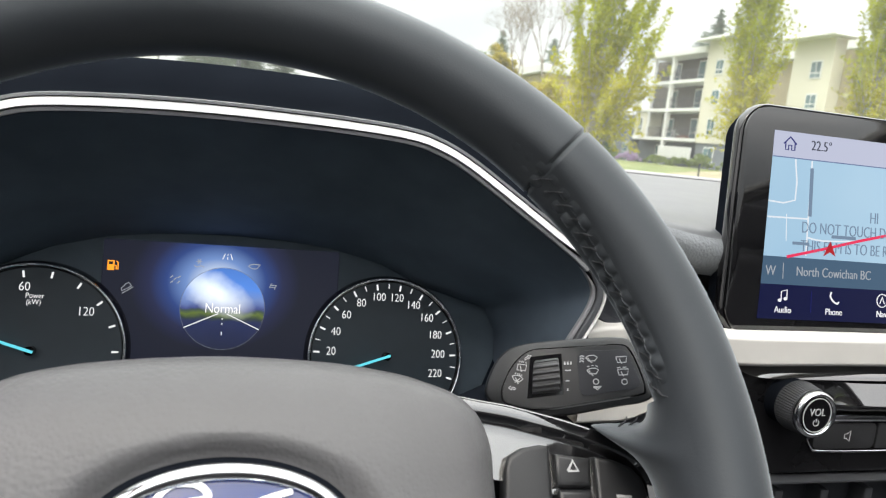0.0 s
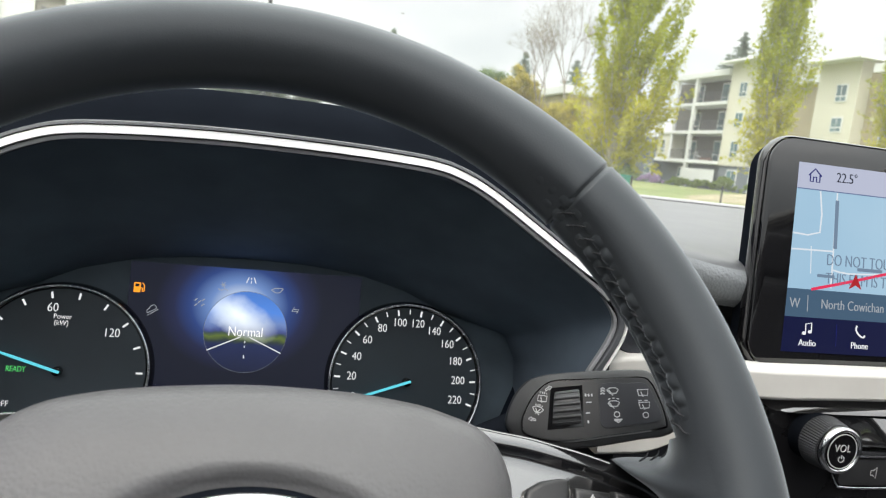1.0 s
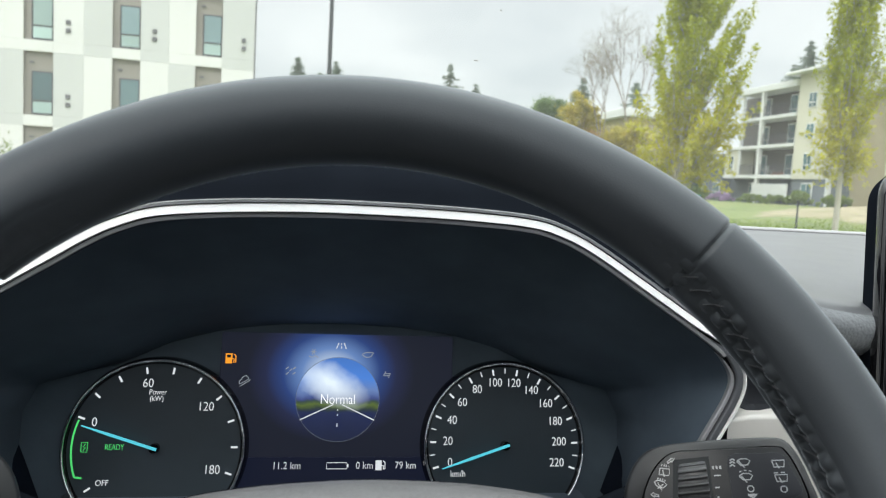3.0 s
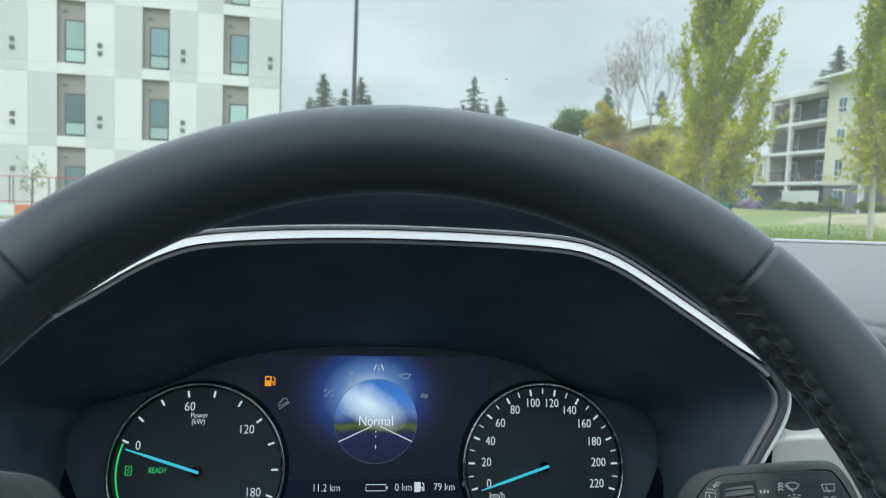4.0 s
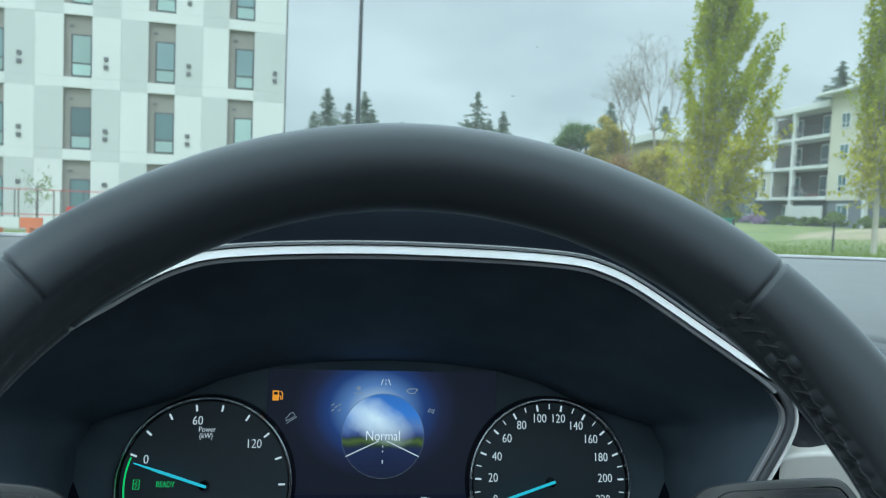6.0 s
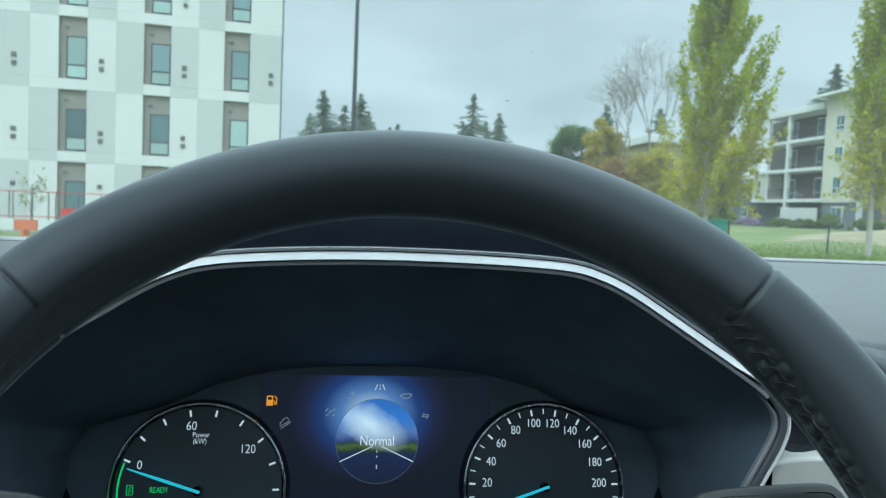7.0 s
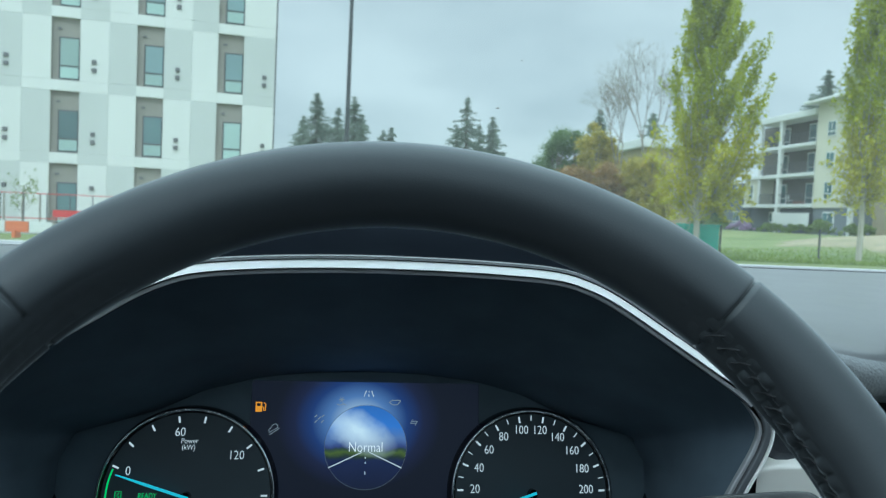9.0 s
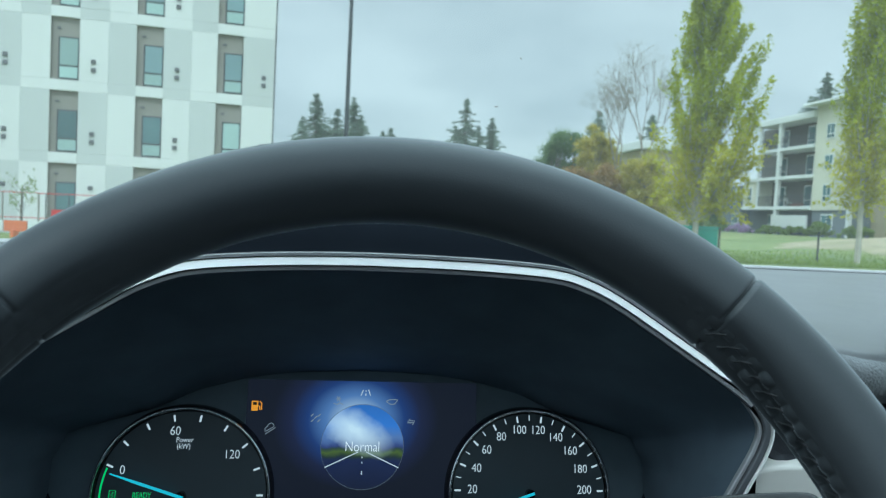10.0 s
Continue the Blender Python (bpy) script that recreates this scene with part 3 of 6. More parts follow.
def side_piece(name, s, top, o0, o1, y0, mat, label=""):
    """A strip down one side of the binnacle that starts in a slim tip."""
    rows = []
    for p, n in zip(HOOD_LINE, HOOD_N):
        if p.x * s > 0 and p.y < top:
            k = min(1.0, max(0.1, (top - p.y) / 0.014))
            a, b = p + n * (o0 if abs(o0) > abs(o1) else o0 + (o1 - o0) * (1 - k)), p + n * (o1 if abs(o1) >= abs(o0) else o1 + (o0 - o1) * (1 - k))
            rows.append([(a.x, y0 + 0.003, a.y), (a.x, y0 + 0.0006, a.y), (a.x * 0.8 + b.x * 0.2, y0, a.y * 0.8 + b.y * 0.2), (a.x * 0.2 + b.x * 0.8, y0, a.y * 0.2 + b.y * 0.8), (b.x, y0 + 0.0006, b.y), (b.x, y0 + 0.003, b.y)])
    part(name, loft_bm(rows, True, True), mat, cluster, label, smooth=True, angle=35)


for s in (-1, 1):
    side_piece("side_band", s, 1.1120, -0.0026, 0.0012, -0.0925, SIDE_GREY, "dark grey side band")
    side_piece("side_trim", s, 1.0985, 0.0013, 0.0025, -0.0935, SATIN, "silver side trim")
    side_piece("side_lip", s, 1.1040, -0.0050, -0.0027, -0.0905, EDGE, "grey inner side lip")
part("carrier", sweep(-0.0045, 0.0044, -0.0905, -0.080, low=1.094), GLOSS, cluster, smooth=True, angle=35)
hood = [hood_ring(0.0042, -0.089, 0.45), hood_ring(0.0054, -0.0875, 0.4), hood_ring(0.0098, -0.084, 0.3), hood_ring(0.0155, -0.078, 0.3), hood_ring(0.0205, -0.068, 0.3), hood_ring(0.0232, -0.052, 0.3), hood_ring(0.0240, -0.03, 0.3), hood_ring(0.0236, 0.01, 0.3), hood_ring(0.0215, 0.05, 0.3), hood_ring(0.014, 0.10, 0.3), hood_ring(-0.004, 0.17, 0.3), hood_ring(-0.02, 0.20, 0.3)]
part("hood", loft_bm(hood[:6]), HOOD, cluster, "soft black hood", smooth=True, angle=180)
part("hood_top", loft_bm(hood[5:]), HOOD_TOP, cluster, "grained black hood top", smooth=True, angle=180)


ARC = [(0, 35.9), (35, 34.8), (68, 31.2), (99.7, 22.8), (125, 11), (150, 2), (186, -12)]


def arc_height(x):
    """The height of the panel's arched upper edge at x."""
    x = min(185.9, abs(x) * 1000)
    for (x0, y0), (x1, y1) in zip(ARC, ARC[1:]):
        if x <= x1:
            k = (x - x0) / (x1 - x0)
            return 1.0529 + 0.000966 * (y0 + (y1 - y0) * k)


def tub_row(k, y, off=-0.0042):
    ring = []
    for p, n in zip(HOOD_LINE, HOOD_N):
        x, z = p.x + n.x * off, p.y + n.y * off
        w = min(1.0, max(0.0, (1.12 - z) / 0.07))  # the sides stay wide beside the dials
        wide = x * 0.83 * (1 - w) + math.copysign(0.180, x) * w
        deep = arc_height(wide) * (1 - w) + (1.02 + (z - 1.02) * 0.5) * w
        nz = z + (deep - z) * k
        plane = 0.0127 + 0.268 * (nz - 1.0524)  # the sloping face panel
        ring.append((x + (wide - x) * k, y + (plane - 0.0165) * max(0.0, (k - 0.62) / 0.38), nz))
    return ring


part("tub", loft_bm([tub_row(0, -0.0895), tub_row(0.04, -0.083), tub_row(0.30, -0.058), tub_row(0.62, -0.030), tub_row(0.9, 0.002), tub_row(1.0, 0.0165)]), TUB_VEILED, cluster, "sloping inner surround, its black lifted by a painted bluish veil", smooth=True, angle=60)
DIAL = pose(0, 0.003, 1.055, 75)
backing = part("face_panel", plate_bm(mm([(-186, -95), (186, -95)] + [tuple(p) for p in spline([(x, y) for x, y in reversed(ARC)] + [(-x, y) for x, y in ARC[1:]], 5)]), 0.002), PANEL_VEILED, cluster, m=DIAL @ at2(0, 0, -12))
part("back_wall", plate_bm(mm([(-196, -100), (196, -100), (196, 60), (-196, 60)]), 0.002), PANEL_VEILED, cluster, m=DIAL @ at2(0, 0, -14.6))
part("lower_lip", box_bm(-0.155, 0.155, -0.05, 0.01, 0.955, 0.991, 0.006), TUB_VEILED, cluster, smooth=True)


def screen_mat():
    """The lit panel: a dark violet ground with a blue bloom round the middle."""
    m, nt, p = node_mat("display_panel")
    n, l = nt.nodes, nt.links
    co = n.new("ShaderNodeTexCoord")
    mp = n.new("ShaderNodeMapping")
    mp.inputs["Scale"].default_value = (19.5, 24, 0)
    mp.inputs["Location"].default_value = (0.08, -0.38, 0)
    gr = n.new("ShaderNodeTexGradient")
    gr.gradient_type = "SPHERICAL"
    rp = n.new("ShaderNodeValToRGB")
    els = rp.color_ramp.elements
    els[0].position, els[0].color = 0.0, (0.010, 0.0125, 0.024, 1)
    els[1].position, els[1].color = 0.92, (0.60, 0.72, 0.86, 1)
    for pos, col in ((0.22, (0.017, 0.022, 0.062)), (0.42, (0.024, 0.055, 0.20)), (0.64, (0.13, 0.24, 0.52))):
        e = els.new(pos)
        e.color = (*col, 1)
    l.new(co.outputs["Object"], mp.inputs["Vector"])
    l.new(mp.outputs["Vector"], gr.inputs["Vector"])
    l.new(gr.outputs["Fac"], rp.inputs["Fac"])
    l.new(rp.outputs["Color"], p.inputs["Emission Color"])
    p.inputs["Emission Strength"].default_value = 0.75
    p.inputs["Base Color"].default_value = (0.006, 0.006, 0.007, 1)
    p.inputs["Specular IOR Level"].default_value = 0.2
    p.inputs["Roughness"].default_value = 0.35
    return m


def picture_mat():
    """The round driving-mode picture: cloudy sky, hills, a field and a road."""
    m, nt, p = node_mat("mode_picture")
    n, l = nt.nodes, nt.links
    co, sep = n.new("ShaderNodeTexCoord"), n.new("ShaderNodeSeparateXYZ")
    l.new(co.outputs["Object"], sep.inputs["Vector"])
    mr = n.new("ShaderNodeMapRange")
    mr.inputs["From Min"].default_value, mr.inputs["From Max"].default_value = -0.0255, 0.0255
    noi = n.new("ShaderNodeTexNoise")
    noi.inputs["Scale"].default_value, noi.inputs["Detail"].default_value = 110, 4
    l.new(co.outputs["Object"], noi.inputs["Vector"])
    wob = n.new("ShaderNodeMath")
    wob.operation = "MULTIPLY_ADD"
    wob.inputs[1].default_value = 0.006
    l.new(noi.outputs["Fac"], wob.inputs[0])
    l.new(sep.outputs["Y"], wob.inputs[2])
    off = n.new("ShaderNodeMath")
    off.operation = "SUBTRACT"
    off.inputs[1].default_value = 0.003
    l.new(wob.outputs[0], off.inputs[0])
    l.new(off.outputs[0], mr.inputs["Value"])
    rp = n.new("ShaderNodeValToRGB")
    els = rp.color_ramp.elements
    els[0].position, els[0].color = 0.0, (0.003, 0.007, 0.032, 1)
    els[1].position, els[1].color = 1.0, (0.05, 0.16, 0.50, 1)
    for pos, col in ((0.34, (0.008, 0.016, 0.07)), (0.38, (0.02, 0.035, 0.03)), (0.43, (0.08, 0.125, 0.025)), (0.47, (0.03, 0.055, 0.05)), (0.50, (0.04, 0.06, 0.20)), (0.60, (0.12, 0.20, 0.44)), (0.75, (0.06, 0.20, 0.62))):
        e = els.new(pos)
        e.color = (*col, 1)
    l.new(mr.outputs["Result"], rp.inputs["Fac"])
    # the bright cloud, up and to one side of the middle
    mp, gr, cr = n.new("ShaderNodeMapping"), n.new("ShaderNodeTexGradient"), n.new("ShaderNodeValToRGB")
    mp.vector_type = "TEXTURE"
    mp.inputs["Location"].default_value = (-0.0060, 0.0100, 0)
    mp.inputs["Rotation"].default_value = (0, 0, radians(-28))
    mp.inputs["Scale"].default_value = (0.030, 0.0135, 1)
    gr.gradient_type = "SPHERICAL"
    puff = n.new("ShaderNodeMix")
    puff.data_type, puff.blend_type = "RGBA", "LINEAR_LIGHT"
    puff.inputs[0].default_value = 0.0035
    l.new(co.outputs["Object"], puff.inputs[6])
    l.new(noi.outputs["Color"], puff.inputs[7])
    flat = n.new("ShaderNodeVectorMath")
    flat.operation = "MULTIPLY"
    flat.inputs[1].default_value = (1, 1, 0)
    l.new(puff.outputs[2], flat.inputs[0])
    l.new(flat.outputs[0], mp.inputs["Vector"])
    l.new(mp.outputs["Vector"], gr.inputs["Vector"])
    cr.color_ramp.elements[0].position, cr.color_ramp.elements[0].color = 0.05, (0, 0, 0, 1)
    cr.color_ramp.elements[1].position, cr.color_ramp.elements[1].color = 0.9, (0.70, 0.80, 0.88, 1)
    l.new(gr.outputs["Fac"], cr.inputs["Fac"])
    ad = n.new("ShaderNodeMix")
    ad.data_type, ad.blend_type = "RGBA", "SCREEN"
    ad.inputs[0].default_value = 1.0
    l.new(rp.outputs["Color"], ad.inputs[6])
    l.new(cr.outputs["Color"], ad.inputs[7])
    l.new(ad.outputs[2], p.inputs["Emission Color"])
    p.inputs["Emission Strength"].default_value = 0.85
    p.inputs["Base Color"].default_value = (0.005, 0.005, 0.006, 1)
    return m


display = part("display", plate_bm(rounded(-0.071, 0.071, -0.058, 0.0395, 0.001), 0.0005), screen_mat(), cluster, "lit blue colour display", m=DIAL @ at2(0, -9.8, -9.2))
MODE = pose(0, 0, 0.0006)
part("mode_picture", plate_bm(ellipse(0, 0, 0.0252, 0.0252, 64), 0.0002), picture_mat(), display, "round picture of a road under a cloudy sky", m=MODE)
part("mode_ring", ribbon_bm(ellipse(0, 0, 0.0254, 0.0254, 96) + [(0.0254, 0)], 0.00022, 0.0003), glow("ring_grey", (0.45, 0.52, 0.62), 0.22), display, m=MODE)
for x0, x1 in ((-0.0035, -0.0225), (0.0035, 0.0225)):
    part("road_line", ribbon_bm([(x0 * 0.7, -0.0032), (x1, -0.0125)], 0.0006, 0.0003), INK, display, m=MODE)
for y in (-0.0065, -0.0095, -0.0150):
    part("road_dash", plate_bm(rounded(-0.0003, 0.0003, y - (0.0016 if y < -0.01 else 0.0005), y + 0.0006, 0.0002, 2), 0.0004), INK, display, m=MODE)
text_part("mode_name", "Normal", 0.0086, glow("mode_white", (0.92, 0.95, 1.0), 0.9), display, MODE @ pose(0, -0.0003, 0.0008), "white mode name", stretch=0.80)
part("bottom_bar", plate_bm(rounded(-0.071, 0.071, -0.0580, -0.0345, 0.001), 0.0002), glow("bar_navy", (0.010, 0.014, 0.035), 0.5), display, m=MODE)
for words, x in (("11.2 km", -0.0290), ("0 km", 0.0175), ("79 km", 0.0425)):
    text_part("readout", words, 0.0062, INK, display, MODE @ pose(x, -0.0395, 0.0006), stretch=0.85)
part("battery_symbol", join_bm(ribbon_bm([(-0.006, -0.0018), (0.006, -0.0018), (0.006, 0.0018), (-0.006, 0.0018), (-0.006, -0.0018)], 0.0004, 0.0003), plate_bm([(0.0062, -0.001), (0.007, -0.001), (0.007, 0.001), (0.0062, 0.001)], 0.0003)), INK, display, m=MODE @ pose(0.0008, -0.0395, 0))


def pump_bm(s):
    return join_bm(plate_bm([(-0.45 * s, -0.5 * s), (0.2 * s, -0.5 * s), (0.2 * s, 0.5 * s), (-0.45 * s, 0.5 * s)], 0.0003),
                   ribbon_bm([(0.2 * s, 0.0), (0.38 * s, -0.05 * s), (0.38 * s, -0.4 * s), (0.55 * s, -0.38 * s), (0.55 * s, 0.25 * s), (0.35 * s, 0.45 * s)], 0.1 * s, 0.0003))


part("fuel_symbol", pump_bm(0.0058), INK, display, m=MODE @ pose(0.0268, -0.0393, 0))
part("fuel_warning", pump_bm(0.0060), AMBER, display, "lit amber fuel warning", m=MODE @ pose(-0.0655, 0.0236, 0))
part("fuel_window", plate_bm([(-0.0019, 0.0005), (0.0004, 0.0005), (0.0004, 0.0022), (-0.0019, 0.0022)], 0.0002), FACE, display, m=MODE @ pose(-0.0655, 0.0236, 0.00032))
part("slope_symbol", ribbon_bm([(-0.0036, -0.0018), (-0.0032, 0.0004), (-0.0012, 0.0012), (0.0002, 0.0026), (0.0026, 0.0028), (0.0036, 0.0012), (0.0034, -0.0004), (-0.0036, -0.0018)], 0.0005, 0.0003), INK_DIM, display, m=MODE @ pose(-0.0568, 0.0107, 0, 0, 0, 18) @ Matrix.Scale(0.82, 4))
part("slope_line", ribbon_bm([(-0.004, -0.0036), (0.0046, -0.0012)], 0.0005, 0.0003), INK_DIM, display, m=MODE @ pose(-0.0568, 0.0107, 0, 0, 0, 18) @ Matrix.Scale(0.82, 4))
part("road_symbol", join_bm(ribbon_bm([(-0.0030, -0.0018), (-0.0016, 0.0018)], 0.0005, 0.0003), ribbon_bm([(0.0030, -0.0018), (0.0016, 0.0018)], 0.0005, 0.0003), ribbon_bm([(0, -0.0018), (0, -0.0004)], 0.0005, 0.0003), ribbon_bm([(0, 0.0006), (0, 0.0016)], 0.0004, 0.0003)), INK, display, m=MODE @ pose(0.0010, 0.0325, 0))
part("leaf_symbol", ribbon_bm([(p.x, p.y) for p in spline([(-0.0036, 0.0002), (-0.0012, -0.0014), (0.0016, -0.0012), (0.0026, 0.0), (0.0034, 0.0012), (0.0008, 0.0014), (-0.0016, 0.0012), (-0.0036, 0.0002)], 5)], 0.0005, 0.0003), INK_DIM, display, m=MODE @ pose(0.0175, 0.0272, 0))
part("snow_symbol", join_bm(*[ribbon_bm([(-0.0018 * math.cos(a), 0.001 - 0.0018 * math.sin(a)), (0.0018 * math.cos(a), 0.001 + 0.0018 * math.sin(a))], 0.00045, 0.0003) for a in (0, 1.05, 2.1)], ribbon_bm([(-0.003, -0.0016), (-0.001, -0.0024), (0.001, -0.0014), (0.003, -0.0024)], 0.0005, 0.0003)), INK_DIM, display, m=MODE @ pose(-0.0158, 0.0275, 0))
part("sport_symbol", join_bm(*[ribbon_bm([(-0.0016 + d, 0.0016 - k), (-0.0026 + d, 0.0004 - k), (0.0014 + d, 0.0004 - k), (0.0006 + d, -0.0008 - k)], 0.0005, 0.0003) for d, k in ((0.0006, -0.0004), (0.0, 0.0008))]), INK_DIM, display, m=MODE @ pose(0.0300, 0.0150, 0))
part("slip_symbol", join_bm(*[ribbon_bm([(x - 0.0008, y - 0.0006), (x + 0.0008, y + 0.0008)], 0.0006, 0.0003) for x, y in ((-0.0022, 0.0018), (0.0022, 0.0018), (0, 0.0006), (-0.002, -0.0014), (0.002, -0.0014))]), INK_DIM, display, m=MODE @ pose(-0.0292, 0.0165, 0))


def needle_bm(length, tail):
    return plate_bm([(-tail, -0.0008), (length * 0.6, -0.0008), (length, -0.0003), (length, 0.0003), (length * 0.6, 0.0008), (-tail, 0.0008)], 0.0009, 0.0003, 1)


def dial(name, cx, cy, needle_angle, needle_len, label):
    d = part(name, cyl_bm(0.0488, 0.0488, 0.002, 96), FACE, cluster, label, m=DIAL @ at2(cx, cy, -5))
    ring = []
    for k in range(129):
        a = radians(-62 + 304 * k / 128)
        c = Vector((math.cos(a), math.sin(a), 0))
        ring.append([tuple(c * (0.0500 + 0.0009 * math.cos(q)) + Vector((0, 0, 0.0035 + 0.0018 * math.sin(q)))) for q in [2 * math.pi * j / 10 for j in range(10)]])
    part("dial_ring", loft_bm(ring, True, True), CHROME, d, "thin chrome ring", smooth=True, angle=60)
    wall = []
    for k in range(129):
        a = radians(-75 + 330 * k / 128)
        c = Vector((math.cos(a), math.sin(a), 0))
        wall.append([tuple(c * r + Vector((0, 0, z))) for r, z in ((0.0480, 0.002), (0.0486, 0.0035), (0.0508, 0.0035), (0.0520, 0.0012), (0.0526, -0.004))])
    part("dial_wall", loft_bm(wall), GLOSS, d, smooth=True, angle=50)
    part("needle", needle_bm(needle_len, 0.002), CYAN, d, "cyan pointer", m=pose(0, 0, 0.0075, 0, 0, needle_angle), smooth=False)
    part("needle_cap", cyl_bm(0.0030, 0.0026, 0.0050, 40, 0.0006), GLOSS, d, m=pose(0, 0, 0.0021), smooth=True)
    return d


TICK = finish(plate_bm([(-0.0019, -0.00055), (0.0019, -0.00055), (0.0019, 0.00055), (-0.0019, 0.00055)], 0.0002), "tick")
TICK_S = finish(plate_bm([(-0.0016, -0.00028), (0.0016, -0.00028), (0.0016, 0.00028), (-0.0016, 0.00028)], 0.0002), "tick_small")


def polar(r, a):
    return r * math.cos(radians(a)), r * math.sin(radians(a))


speed = dial("speedometer", 103.6, -36.8, 198.5, 0.042, "round dark speedometer in kilometres per hour")
A0, A1 = 197.0, -17.5
for k in range(23):
    a = A0 + (A1 - A0) * k / 22
    x, y = polar(0.0450 if k % 2 == 0 else 0.0456, a)
    part("tick", TICK if k % 2 == 0 else TICK_S, INK, speed, m=pose(x, y, 0.0022, 0, 0, a))
for k in range(12):
    a = A0 + (A1 - A0) * k / 11
    x, y = polar(0.0367, a)
    x, y = x * 0.965 - 0.0004, y * 1.03 + 0.0005
    text_part("numeral", str(20 * k), 0.0075, INK, speed, pose(x, y + 0.0003, 0.0022), stretch=0.84)
text_part("unit", "km/h", 0.0056, INK, speed, pose(-0.0293, -0.0170, 0.0022), stretch=0.85)

power = dial("power_gauge", -104.0, -38.2, 162.2, 0.0415, "round dark power gauge in kilowatts")
for k, a in enumerate((158.0, 138.9, 119.4, 99.6, 80.2, 59.6, 39.8, 20.0, 0.4, -19.2)):
    x, y = polar(0.0446, a)
    part("tick", TICK, INK, power, m=pose(x, y, 0.0022, 0, 0, a))
x, y = polar(0.0420, 213.5)
part("tick", TICK, INK, power, m=pose(x, y, 0.0022, 0, 0, 33.5))
for words, x, y, s in (("0", -34.2, 14.2, 7.4), ("60", -6.4, 36.6, 7.4), ("120", 27.0, 23.4, 7.4), ("180", 32.6, -12.6, 7.4), ("Power", -0.6, 31.6, 4.4), ("(kW)", -1.0, 27.9, 4.3), ("OFF", -27.4, -19.6, 4.8)):
    text_part("numeral", words, s / 1000, INK, power, pose(x / 1000, y / 1000, 0.0022), stretch=0.86)
text_part("ready_lamp", "READY", 0.0047, GREEN, power, pose(-0.0222, 0.0002, 0.0022), "lit green ready lamp", stretch=0.72)
arc = [polar(0.0454, 160 + 41 * k / 24) for k in range(25)]
part("charge_arc", join_bm(ribbon_bm(arc, 0.0010, 0.0002), ribbon_bm([arc[-1], (arc[-1][0] + 0.004, arc[-1][1] - 0.0005)], 0.0010, 0.0002)), GREEN, power, "lit green charge arc", m=pose(0, 0, 0.0022))
part("charge_symbol", join_bm(ribbon_bm([(-0.0017, -0.0026), (0.0017, -0.0026), (0.0017, 0.0026), (-0.0017, 0.0026), (-0.0017, -0.0026)], 0.0004, 0.0002), ribbon_bm([(0.0005, 0.0018), (-0.0007, 0.0), (0.0007, 0.0), (-0.0005, -0.0018)], 0.0004, 0.0002)), GREEN, power, m=pose(-0.0385, 0.0003, 0.0022))


# ---- steering wheel ----
WHEEL = pose(0.0045, -0.2490, 1.0537, 59.04)
RC, RT = 0.1705, 0.0164
wheel = thing("steering_wheel", "black leather-wrapped steering wheel with laced stitching and gloss spokes", "steering wheel", m=WHEEL)


def rim_point(theta, phi, r=RT):
    c = RC + r * math.cos(phi)
    return Vector((c * math.cos(theta), c * math.sin(theta), r * math.sin(phi)))


SEAMS = (45.2, 137.6, 222, 318)


# cross lacing along the inner side of the rim: puffs of leather pulled in by a thread
PITCH = 2.35
LACE = [(0, 177), (10, 178), (20, 182), (27, 181), (32, 176), (37, 167), (42, 161), (47, 157.5), (55, 160), (62, 164), (91, 166)]


def lace_phi(deg):
    """Where the lacing runs round the rim's section: it climbs from the inner side to the face above the spokes."""
    deg = min(deg, 180 - deg)
    for (d0, p0), (d1, p1) in zip(LACE, LACE[1:]):
        if deg <= d1:
            return p0 + (p1 - p0) * (deg - d0) / (d1 - d0)


def groove(deg, off):
    """The joint lies in a shallow groove of the rim, which runs out above the seam."""
    deg = min(deg, 180 - deg)
    run = min(1.0, max(0.0, (deg - 11) / 7)) * min(1.0, max(0.0, (58 - deg) / 14))
    return 0.0022 * run * max(0.0, 1 - (off / 30) ** 2)


def rim_bm():
    angles = sorted(set([k * 1.5 for k in range(240)] + [s + d for s in SEAMS for d in (-0.75, -0.42, -0.25, -0.1, 0.1, 0.25, 0.42, 0.75)]))
    rings = []
    for a in angles:
        near = min(abs(a - s) for s in SEAMS)
        r = RT - (0.0011 if near < 0.15 else 0.0006 if near < 0.3 else 0.0)
        swell = 0.0007 * max(0, 1 - abs(((a if a < 180 else 540 - a) % 180) - 42) / 22)
        rings.append([tuple(rim_point(radians(a), radians(6 * k), r + swell - (groove(a, 6 * k - lace_phi(a)) if a < 180 else 0.0))) for k in range(60)])
    return loft_bm(rings + [rings[0]], True)


bm = rim_bm()
bmesh.ops.remove_doubles(bm, verts=bm.verts[:], dist=1e-6)
rim = part("rim", bm, LEATHER, wheel, "smooth black leather rim", smooth=True, angle=80)
def pull(deg):
    """The lacing lies flatter over the top of the rim."""
    return 1.0 - 0.80 * min(1.0, max(0.0, (min(deg, 180 - deg) - 38) / 14))


